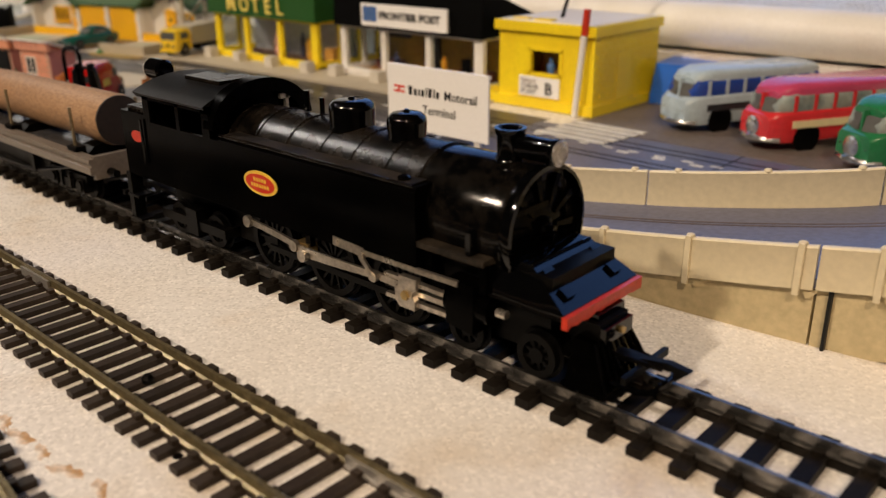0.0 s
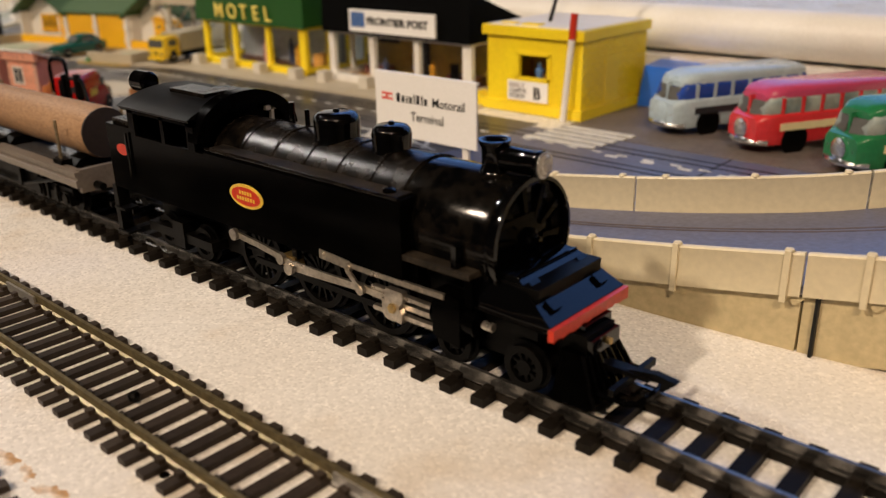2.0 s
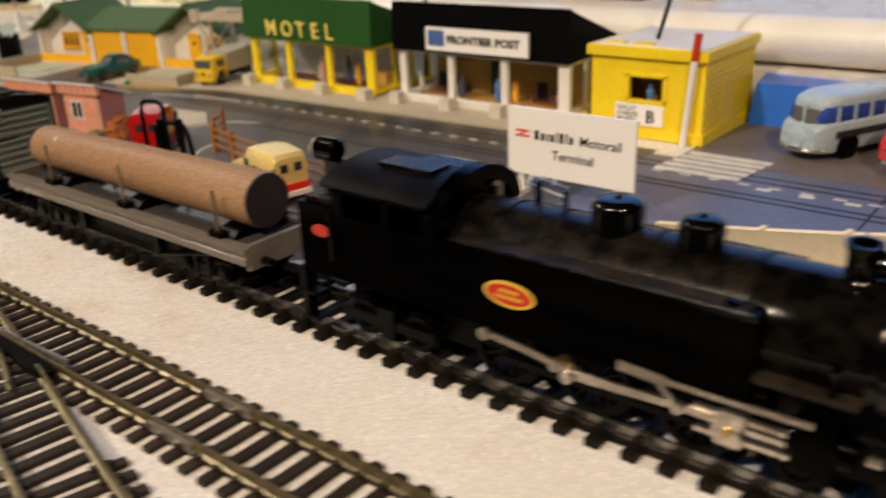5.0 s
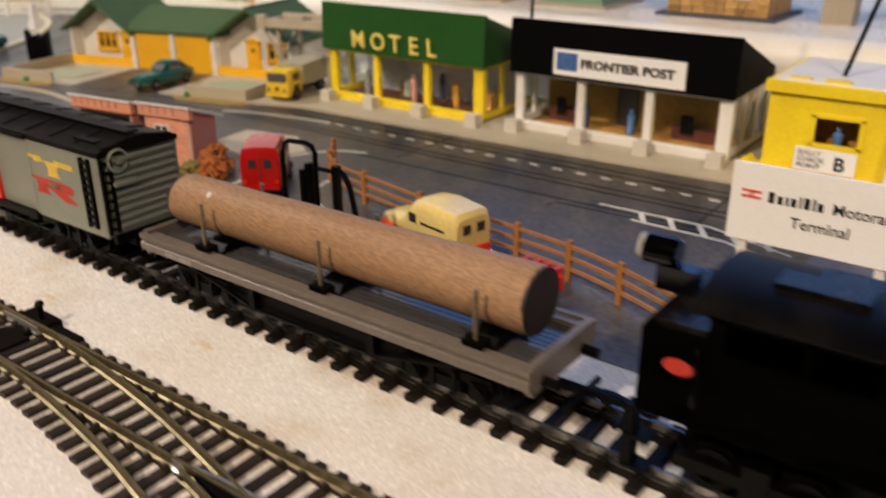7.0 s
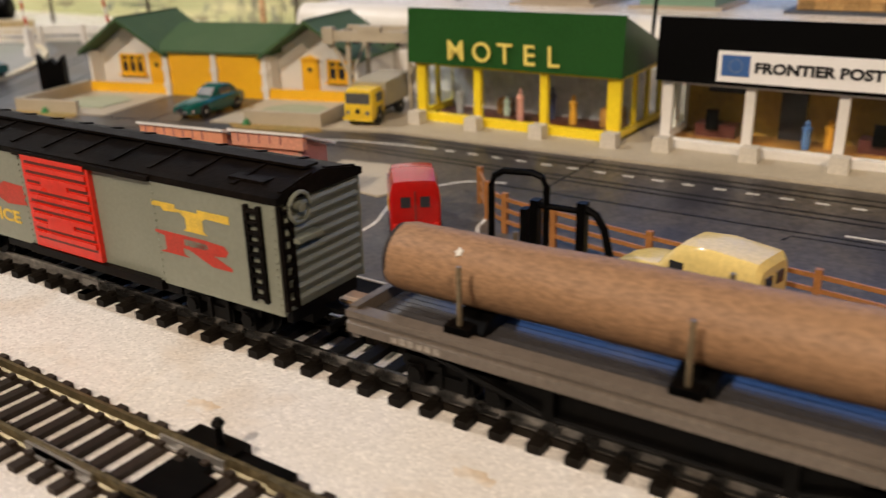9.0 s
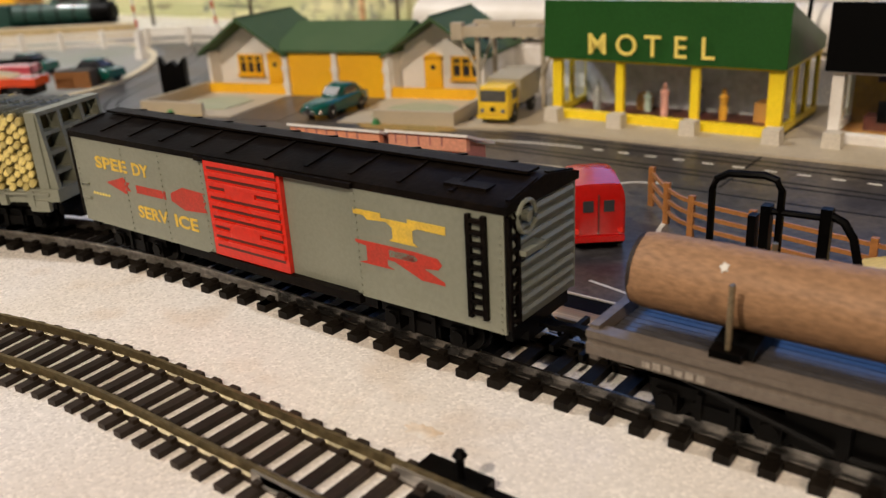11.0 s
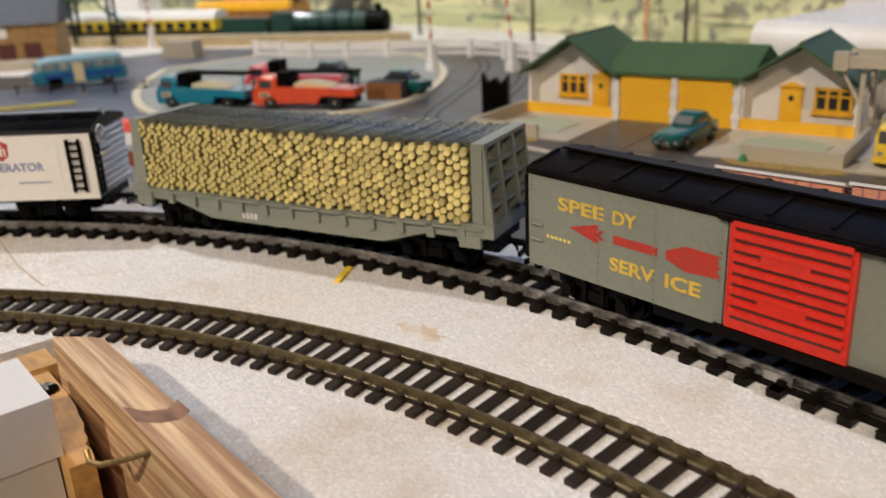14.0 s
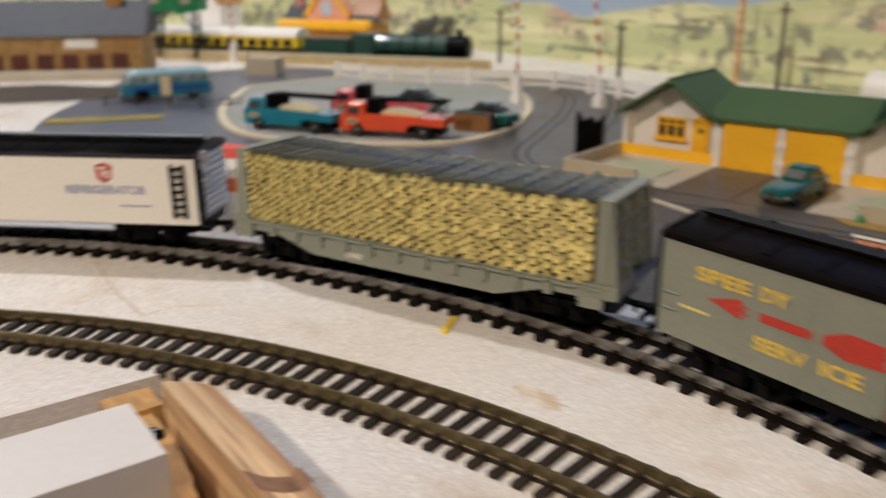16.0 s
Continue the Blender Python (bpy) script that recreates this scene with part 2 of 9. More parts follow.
BLACK_CARD = material("matt_black_board", (0.0012, 0.0012, 0.0012), 0.6, vary=0.2, grain=700, spec=0.06)
LETTER_YELLOW = material("pale_yellow_lettering", (0.92, 0.76, 0.17), 0.4, vary=0.08, grain=900)
DARK_RED_FLOOR_SHADE = material("dark_red_floor_and_shade", (0.10, 0.025, 0.018), 0.5, vary=0.2, grain=500)
BACK_CARD = material("printed_interior_card", (0.55, 0.56, 0.57), 0.6, vary=0.2, grain=300, second=(0.40, 0.40, 0.40), patch=30)
OCHRE_CARD = material("ochre_interior_card", (0.42, 0.26, 0.035), 0.6, vary=0.2, grain=300, second=(0.17, 0.10, 0.025), patch=40)
WINDOW_DARK = material("dark_window_plastic", (0.03, 0.03, 0.035), 0.15, vary=0.1, grain=300, spec=0.5)
COACH_PANE = material("grey_green_coach_pane", (0.20, 0.25, 0.25), 0.15, vary=0.6, grain=90, second=(0.42, 0.42, 0.36), patch=120)
CAR_GLASS = material("grey_clear_car_glazing", (0.10, 0.10, 0.095), 0.3, vary=0.15, grain=200, bump=0.0, spec=0.12)
PALE_PANE = material("pale_blue_window_print", (0.50, 0.58, 0.68), 0.3, vary=0.1, grain=300)
WINDOW_BLUE = material("blue_window_plastic", (0.02, 0.06, 0.32), 0.2, vary=0.1, grain=300)
CLEAR = glass_material("clear_window_plastic")
BRICK_PINK = material("printed_pink_brick", (0.86, 0.42, 0.28), 0.6, vary=0.12, grain=900, bump=0.1, second=(0.70, 0.30, 0.21), patch=80, each=0.12)
BRICK_MORTAR = material("pale_mortar", (0.62, 0.40, 0.31), 0.7, vary=0.1, grain=900)
BRICK_MAUVE = material("mauve_brick", (0.44, 0.19, 0.18), 0.6, vary=0.12, grain=900, each=0.12)
FENCE_BROWN = material("brown_plastic_fence", (0.34, 0.145, 0.04), 0.45, vary=0.15, grain=700, bump=0.1)
BUSH = material("orange_foliage", (0.42, 0.13, 0.02), 0.8, vary=0.3, grain=900, each=0.2)
BUSH_GREEN = material("olive_foliage", (0.20, 0.16, 0.04), 0.8, vary=0.3, grain=900)
TYRE = material("black_rubber_tyre", (0.014, 0.014, 0.014), 0.6, vary=0.2, grain=800, spec=0.25)
HUB = material("bare_metal_hub", (0.5, 0.48, 0.45), 0.35, 0.8, vary=0.1, grain=800)
CHROME = material("chrome_trim", (0.7, 0.7, 0.7), 0.18, 0.95, vary=0.05, grain=800)


def paint(name, colour, rough=0.22):
    return material(name, colour, rough, vary=0.08, grain=700, bump=0.04, second=tuple(c * 0.8 for c in colour), patch=60, coat=0.3)


VAN_RED = paint("glossy_red_enamel", (0.44, 0.007, 0.004))
CAR_GREEN = paint("dark_green_enamel", (0.008, 0.085, 0.065))
CAR_CREAM = paint("pale_yellow_enamel", (0.80, 0.62, 0.22))
TRUCK_YELLOW = paint("yellow_enamel", (0.86, 0.60, 0.03))
BUS_BLUE = paint("pale_blue_grey_enamel", (0.42, 0.52, 0.58), 0.3)
BUS_RED = paint("red_coach_enamel", (0.60, 0.03, 0.035))
BUS_PINK = paint("magenta_red_roof", (0.50, 0.06, 0.14))
BUS_GREEN = paint("green_coach_enamel", (0.02, 0.17, 0.06))
TRUCK_TEAL = paint("teal_blue_enamel", (0.012, 0.19, 0.29))
TRUCK_RED = paint("orange_red_enamel", (0.72, 0.075, 0.012))
LOCO_GREEN = paint("dark_locomotive_green", (0.010, 0.056, 0.042), 0.5)
BRIGHT_BLUE = paint("bright_blue_plastic", (0.03, 0.18, 0.80), 0.4)
PINE = material("sawn_pine", (0.70, 0.49, 0.27), 0.5, vary=0.24, grain=420, bump=0.25, second=(0.36, 0.19, 0.085), amount=0.85, patch=190, stretch=(0.06, 1.5, 1.5), spread=0.06)
KNOT = material("dark_pine_knot", (0.20, 0.095, 0.05), 0.5, vary=0.25, grain=300, bump=0.2, second=(0.32, 0.17, 0.085), amount=0.8, patch=260, stretch=(0.6, 1.5, 1.0))
WOOD_BLOCK = material("brown_wood_block", (0.58, 0.33, 0.10), 0.55, vary=0.25, grain=300, bump=0.25, second=(0.42, 0.22, 0.06), patch=60, stretch=(0.4, 1, 1))
WHITE_BOX = material("smooth_white_plastic", (0.78, 0.76, 0.73), 0.3, vary=0.02, grain=300, bump=0.02)
STONE_HOUSE = material("brown_stone", (0.34, 0.19, 0.055), 0.7, vary=0.25, grain=500, bump=0.4, second=(0.54, 0.36, 0.15), patch=130, each=0.45)
BEIGE_HOUSE = material("beige_render", (0.40, 0.34, 0.26), 0.6, vary=0.06, grain=700, second=(0.34, 0.29, 0.22), patch=40)
GREEN_SHOP = material("sage_green_paint", (0.20, 0.33, 0.24), 0.5, vary=0.06, grain=700)
SLATE_BLUE = material("blue_grey_slate", (0.060, 0.068, 0.085), 0.6, vary=0.2, grain=700, second=(0.10, 0.105, 0.12), patch=50, spec=0.25)
BROWN_BRICK = material("brown_brick", (0.50, 0.25, 0.045), 0.65, vary=0.2, grain=700, second=(0.22, 0.10, 0.035), patch=90)
LEAF = material("green_leaf_foam", (0.04, 0.20, 0.06), 0.7, vary=0.3, grain=700, each=0.2)
BARK = material("dark_bark", (0.05, 0.035, 0.025), 0.8, vary=0.3, grain=500)
GRASS = material("pale_green_scatter", (0.36, 0.40, 0.26), 0.8, vary=0.2, grain=1500, second=(0.45, 0.44, 0.33), patch=70)
WALL_PAINT = material("brown_wall_paint", (0.045, 0.038, 0.032), 0.7, vary=0.03, grain=60, bump=0.05, second=(0.035, 0.03, 0.025), patch=2)
CEILING_PAINT = material("dark_timber_ceiling", (0.05, 0.042, 0.036), 0.8, vary=0.02, grain=60, bump=0.05)
CARPET = material("brown_carpet", (0.06, 0.045, 0.035), 0.95, vary=0.3, grain=300, bump=0.5)
CREAM_COACH = material("cream_coach_paint", (0.72, 0.62, 0.36), 0.4, vary=0.05, grain=500)
FIGURE_MATS = [paint("figure_" + n, c, 0.5) for n, c in (("grey", (0.3, 0.3, 0.3)), ("pale_green", (0.5, 0.6, 0.5)), ("pink", (0.6, 0.3, 0.25)), ("navy", (0.05, 0.06, 0.12)), ("amber", (0.75, 0.38, 0.03)), ("blue", (0.1, 0.22, 0.5)))]


def backdrop_material():
    """A printed landscape sheet: pale sky, distant blue ridge, yellow-green hills with hedges and trees."""
    m = bpy.data.materials.new("printed_hill_landscape")
    m.use_nodes = True
    n, l = m.node_tree.nodes, m.node_tree.links
    p = n["Principled BSDF"]
    p.inputs["Roughness"].default_value = 0.6
    uv = n.new("ShaderNodeUVMap")
    sep = n.new("ShaderNodeSeparateXYZ")
    l.new(uv.outputs["UV"], sep.inputs["Vector"])

    def noise_of(scale_x, scale_y, detail, offset=0.0):
        mp = n.new("ShaderNodeMapping")
        mp.inputs["Scale"].default_value = (scale_x, scale_y, 1)
        mp.inputs["Location"].default_value = (offset, offset, 0)
        l.new(uv.outputs["UV"], mp.inputs["Vector"])
        t = n.new("ShaderNodeTexNoise")
        t.inputs["Scale"].default_value, t.inputs["Detail"].default_value = 1.0, detail
        l.new(mp.outputs["Vector"], t.inputs["Vector"])
        return t.outputs["Fac"]

    def math_of(kind, a, b):
        t = n.new("ShaderNodeMath")
        t.operation = kind
        for k, v in enumerate((a, b)):
            if isinstance(v, (int, float)):
                t.inputs[k].default_value = v
            else:
                l.new(v, t.inputs[k])
        return t.outputs[0]

    def step(value, edge, soft):
        t = n.new("ShaderNodeMapRange")
        t.interpolation_type = "SMOOTHSTEP"
        l.new(math_of("SUBTRACT", value, edge), t.inputs["Value"])
        t.inputs["From Min"].default_value, t.inputs["From Max"].default_value = -soft, soft
        return t.outputs["Result"]

    def mix(fac, a, b):
        t = n.new("ShaderNodeMixRGB")
        l.new(fac, t.inputs["Fac"])
        for k, v in ((1, a), (2, b)):
            if isinstance(v, tuple):
                t.inputs[k].default_value = (*v, 1)
            else:
                l.new(v, t.inputs[k])
        return t.outputs["Color"]

    height = sep.outputs["Y"]
    clouds = step(noise_of(3.0, 16.0, 4), 0.5, 0.2)
    colour = mix(clouds, (0.58, 0.70, 0.84), (0.90, 0.91, 0.92))
    ridge = math_of("ADD", math_of("MULTIPLY", noise_of(4.0, 0.01, 3, 3.0), 0.060), 0.060)
    colour = mix(step(height, ridge, 0.004), (0.34, 0.43, 0.55), colour)
    hills = math_of("ADD", math_of("MULTIPLY", noise_of(3.2, 0.01, 2, 7.0), 0.13), 0.012)
    field = mix(step(noise_of(4.0, 40.0, 3), 0.52, 0.12), (0.52, 0.55, 0.28), (0.74, 0.72, 0.42))
    field = mix(step(noise_of(5.0, 90.0, 4, 5.0), 0.64, 0.04), field, (0.20, 0.23, 0.13))
    field = mix(step(noise_of(7.0, 38.0, 3, 11.0), 0.63, 0.06), field, (0.56, 0.38, 0.30))
    field = mix(step(noise_of(30.0, 34.0, 6, 21.0), 0.64, 0.05), field, (0.15, 0.17, 0.16))
    clump = math_of("MULTIPLY", step(noise_of(55.0, 46.0, 8, 31.0), 0.535, 0.05), step(noise_of(6.0, 15.0, 3, 41.0), 0.53, 0.08))
    field = mix(clump, field, (0.25, 0.25, 0.17))
    hedge = math_of("MULTIPLY", step(noise_of(16.0, 120.0, 6, 51.0), 0.60, 0.04), step(noise_of(9.0, 9.0, 2, 61.0), 0.47, 0.06))
    field = mix(hedge, field, (0.24, 0.22, 0.13))
    colour = mix(step(height, hills, 0.004), field, colour)
    l.new(colour, p.inputs["Base Color"])
    return m


BACKDROP = backdrop_material()

# ---- building tools; all sizes below are in millimetres ----


class Shape:
    """A bmesh that is filled piece by piece, in millimetres."""

    def __init__(self):
        self.bm = bmesh.new()

    def add(self, verts, faces, m=None):
        vs = [self.bm.verts.new(m @ Vector(v) if m else Vector(v)) for v in verts]
        for face in faces:
            try:
                self.bm.faces.new([vs[i] for i in face])
            except ValueError:
                pass
        return self

    def box(self, x0, x1, y0, y1, z0, z1, m=None):
        v = [(x, y, z) for x in (x0, x1) for y in (y0, y1) for z in (z0, z1)]
        return self.add(v, [(0, 1, 3, 2), (4, 6, 7, 5), (0, 4, 5, 1), (2, 3, 7, 6), (0, 2, 6, 4), (1, 5, 7, 3)], m)

    def prism(self, outline, axis, a, b, m=None):
        """An outline of pairs pushed along an axis. x: pairs are (y, z); y: (x, z); z: (x, y)."""
        k = len(outline)
        put = {"x": lambda u, v, w: (w, u, v), "y": lambda u, v, w: (u, w, v), "z": lambda u, v, w: (u, v, w)}[axis]
        v = [put(p[0], p[1], a) for p in outline] + [put(p[0], p[1], b) for p in outline]
        f = [tuple(range(k - 1, -1, -1)), tuple(range(k, 2 * k))] + [(i, (i + 1) % k, k + (i + 1) % k, k + i) for i in range(k)]
        return self.add(v, f, m)

    def lathe(self, profile, centre, axis="z", n=20, m=None):
        """A profile of (radius, height) turned about an axis through centre."""
        v, f = [], []
        cx, cy, cz = centre
        for r, h in profile:
            for i in range(n):
                a = 2 * math.pi * i / n
                u, w = r * math.cos(a), r * math.sin(a)
                v.append({"z": (cx + u, cy + w, cz + h), "x": (cx + h, cy + u, cz + w), "y": (cx + u, cy + h, cz + w)}[axis])
        k = len(profile)
        for j in range(k - 1):
            for i in range(n):
                f.append((j * n + i, j * n + (i + 1) % n, (j + 1) * n + (i + 1) % n, (j + 1) * n + i))
        f.append(tuple(range(n - 1, -1, -1)))
        f.append(tuple((k - 1) * n + i for i in range(n)))
        return self.add(v, f, m)

    def cyl(self, centre, axis, r, length, n=16, m=None):
        return self.lathe([(r, -length / 2), (r, length / 2)], centre, axis, n, m)

    def tube(self, path, r, n=8, closed=False):
        pts = [Vector(p) for p in path]
        v, f = [], []
        k = len(pts)
        for i, p in enumerate(pts):
            d = (pts[(i + 1) % k] - pts[i - 1]) if closed or 0 < i < k - 1 else (pts[1] - pts[0] if i == 0 else pts[-1] - pts[-2])
            d.normalize()
            side = d.cross(Vector((0, 0, 1)))
            if side.length < 0.1:
                side = d.cross(Vector((0, 1, 0)))
            side.normalize()
            up = side.cross(d)
            for j in range(n):
                a = 2 * math.pi * j / n
                v.append(p + r * (math.cos(a) * side + math.sin(a) * up))
        for i in range(k if closed else k - 1):
            for j in range(n):
                q = ((i + 1) % k) * n
                f.append((i * n + j, i * n + (j + 1) % n, q + (j + 1) % n, q + j))
        if not closed:
            f += [tuple(range(n - 1, -1, -1)), tuple((k - 1) * n + j for j in range(n))]
        return self.add(v, f)

    def sweep(self, path, section):
        """A section of (across, up) pairs carried level along a path of (x, y, z); across is to the path's left."""
        pts = [Vector(p) for p in path]
        v, f = [], []
        k, s = len(pts), len(section)
        for i, p in enumerate(pts):
            d = pts[min(i + 1, k - 1)] - pts[max(i - 1, 0)]
            left = Vector((-d.y, d.x, 0)).normalized()
            v += [p + left * a + Vector((0, 0, h)) for a, h in section]
        for i in range(k - 1):
            for j in range(s):
                f.append((i * s + j, i * s + (j + 1) % s, (i + 1) * s + (j + 1) % s, (i + 1) * s + j))
        f += [tuple(range(s - 1, -1, -1)), tuple((k - 1) * s + j for j in range(s))]
        return self.add(v, f)

    def loft(self, stations, n=5):
        """A rounded body along x. Stations: x, half width, bottom, shoulder height, top, half width of the top."""
        v, f = [], []
        for x, w, zb, zs, zt, wt in stations:
            half = [(w * 0.94, zb), (w, zb + (zs - zb) * 0.25), (w, zs)]
            for i in range(1, n + 1):
                a = math.pi / 2 * i / n
                half.append((wt + (w - wt) * math.cos(a) - (0.35 * wt if i == n else 0), zs + (zt - zs) * math.sin(a)))
            v += [(x, y, z) for y, z in half] + [(x, -y, z) for y, z in reversed(half)]
        s = len(v) // len(stations)
        for i in range(len(stations) - 1):
            for j in range(s):
                f.append((i * s + j, i * s + (j + 1) % s, (i + 1) * s + (j + 1) % s, (i + 1) * s + j))
        f += [tuple(range(s - 1, -1, -1)), tuple((len(stations) - 1) * s + j for j in range(s))]
        return self.add(v, f)

    def bevel(self, width, angle=40):
        edges = [e for e in self.bm.edges if len(e.link_faces) == 2 and e.calc_face_angle(0) > radians(angle)]
        bmesh.ops.bevel(self.bm, geom=edges, offset=width, segments=2, affect="EDGES", profile=0.6, clamp_overlap=True)
        return self

    def data(self, name, mat, smooth=35):
        bmesh.ops.recalc_face_normals(self.bm, faces=self.bm.faces)
        bmesh.ops.scale(self.bm, vec=(MM, MM, MM), verts=self.bm.verts)
        for face in self.bm.faces:
            face.smooth = True
        for e in self.bm.edges:
            e.smooth = len(e.link_faces) == 2 and e.calc_face_angle(9) < radians(smooth)
        mesh = bpy.data.meshes.new(name)
        self.bm.to_mesh(mesh)
        self.bm.free()
        mesh.materials.append(mat)
        return mesh


def thing(name, label, category, x=0.0, y=0.0, z=0.0, turn=0.0, group="", kind="", tilt=0.0):
    ob = new(name)
    ob.empty_display_size = 0.005
    ob.matrix_basis = pose(x * MM, y * MM, z * MM, tilt, 0, turn)
    return tagged(ob, label, category, group, kind)


def part(name, shape, mat, parent, label="", m=None):
    ob = new(name, shape.data(name, mat) if isinstance(shape, Shape) else shape)
    ob.parent = parent
    if m is not None:
        ob.matrix_basis = m
    return tagged(ob, label)


def solid(name, shape, mat, label, category, group="", kind="", x=0.0, y=0.0, z=0.0, turn=0.0):
    """A thing of one mesh."""
    ob = new(name, shape.data(name, mat))
    ob.matrix_basis = pose(x * MM, y * MM, z * MM, 0, 0, turn)
    return tagged(ob, label, category, group, kind)


def at_mm(x, y, z, rz=0.0, rx=0.0, ry=0.0):
    return pose(x * MM, y * MM, z * MM, rx, ry, rz)


def lettering(text, size, deep=0.25, bold=0.0, wide=1.0):
    """Text as a Shape that stands in the xz plane and faces -y; its lower left corner is the origin."""
    curve = bpy.data.curves.new("lettering", "FONT")
    curve.body, curve.size, curve.extrude, curve.offset, curve.resolution_u = text, size, deep, bold, 3
    ob = bpy.data.objects.new("lettering", curve)
    scene.collection.objects.link(ob)
    mesh = bpy.data.meshes.new_from_object(ob.evaluated_get(bpy.context.evaluated_depsgraph_get()))
    shape = Shape()
    shape.bm.from_mesh(mesh)
    bpy.data.objects.remove(ob)
    bpy.data.curves.remove(curve)
    bpy.data.meshes.remove(mesh)
    for v in shape.bm.verts:
        v.co = Vector((v.co.x * wide, -v.co.z, v.co.y))
    return shape


def moved(shape, m):
    shape.bm.transform(m)
    return shape


def shift(x, y, z, rz=0.0, rx=0.0, ry=0.0):
    """A move in millimetres, for pieces inside one Shape."""
    return Matrix.LocRotScale((x, y, z), Euler((radians(rx), radians(ry), radians(rz))), None)


def smooth_line(points, n=10):
    """A Catmull-Rom line through the points."""
    pts = [Vector(p) for p in points]
    pts = [pts[0] * 2 - pts[1]] + pts + [pts[-1] * 2 - pts[-2]]
    out = []
    for a, b, c, d in zip(pts, pts[1:], pts[2:], pts[3:]):
        for i in range(n):
            t = i / n
            out.append(0.5 * (2 * b + (c - a) * t + (2 * a - 5 * b + 4 * c - d) * t * t + (3 * b - a - 3 * c + d) * t ** 3))
    out.append(pts[-2])
    return out


# ---- room and table ----
def room():
    x0, x1, y0, y1, z0, z1, t = -2600, 1700, -1900, 1250, -760, 1500, 60
    solid("floor", Shape().box(x0, x1, y0, y1, z0 - t, z0), CARPET, "brown carpeted floor of the room", "floor", kind="structure")
    solid("ceiling", Shape().box(x0, x1, y0, y1, z1, z1 + t), CEILING_PAINT, "dark timber ceiling", "ceiling", kind="structure")
    solid("wall_south", Shape().box(x0, x1, y0 - t, y0, z0, z1), WALL_PAINT, "brown painted wall", "wall", kind="structure")
    solid("wall_west", Shape().box(x0 - t, x0, y0 - t, y1 + t, z0, z1), WALL_PAINT, "brown painted wall", "wall", kind="structure")
    solid("wall_east", Shape().box(x1, x1 + t, y0 - t, y1 + t, z0, z1), WALL_PAINT, "brown painted wall", "wall", kind="structure")
    wx0, wx1, wz0, wz1 = -1450, 600, 60, 1300
    wall = Shape().box(x0, wx0, y1, y1 + t, z0, z1).box(wx1, x1, y1, y1 + t, z0, z1).box(wx0, wx1, y1, y1 + t, z0, wz0).box(wx0, wx1, y1, y1 + t, wz1, z1)
    solid("wall_north", wall, WALL_PAINT, "brown painted wall with a wide window", "wall", kind="structure")
    win = thing("window_1", "wide white-framed window behind the layout", "window", kind="structure")
    frame_shape = Shape().box(wx0, wx1, y1 + 5, y1 + 45, wz0, wz0 + 30).box(wx0, wx1, y1 + 5, y1 + 45, wz1 - 30, wz1)
    for wx in (wx0, wx0 + 673, wx0 + 1347, wx1 - 30):
        frame_shape.box(wx, wx + 30, y1 + 5, y1 + 45, wz0 + 30, wz1 - 30)
    part("window_frame", frame_shape, WHITE, win)
    for k in range(3):
        pane = part("pane", Shape().box(wx0 + 30 + k * 673.5, wx0 + 673 + k * 673.5, y1 + 24, y1 + 27, wz0 + 30, wz1 - 30), CLEAR, win)
        pane.visible_shadow = False
    table = thing("layout_table", "timber-framed table that carries the model railway", "table")
    part("tabletop", Shape().prism([(-2100, -430), (-650, -430), (-650, -136), (700, -136), (700, 1000), (-2100, 1000)], "z", -30, -12.5), WOOD_BLOCK, table)
    for lx in (-2050, 620):
        for ly in (-100, 930):
            part("leg", Shape().box(lx, lx + 45, ly, ly + 45, -760, -30), PINE, table)
    solid("ground", Shape().prism([(-2100, -430), (-648, -430), (-648, -136), (700, -136), (700, 1000), (-2100, 1000)], "z", -12, 0.8), FOAM, "white foam board ground of the model railway", "ground", kind="structure")


room()

# a long pine batten closes the front edge; a wood block with a screw and a white box stand at its end
batten = solid("pine_batten", Shape().prism([(-614.6, -149.0), (-613.6, -147.0), (-607.5, -140.6), (-603.0, -138.4), (640, -137.8), (640, -149.0)], "z", -30, 15).bevel(2.4), PINE, "sawn pine batten along the board's front edge", "batten")
for kx, kw in ((-557, 9), (-470, 7)):
    part("knot", Shape().prism([(kx - 5, -148.4), (kx + kw - 5, -148.4), (kx + kw - 0.5, -144.5), (kx + kw + 1, -141), (kx + kw - 1, -137.4), (kx + 1, -137.4), (kx + 3.5, -141), (kx + 1, -144.8)], "z", 14.9, 15.06), KNOT, batten, "dark knot")


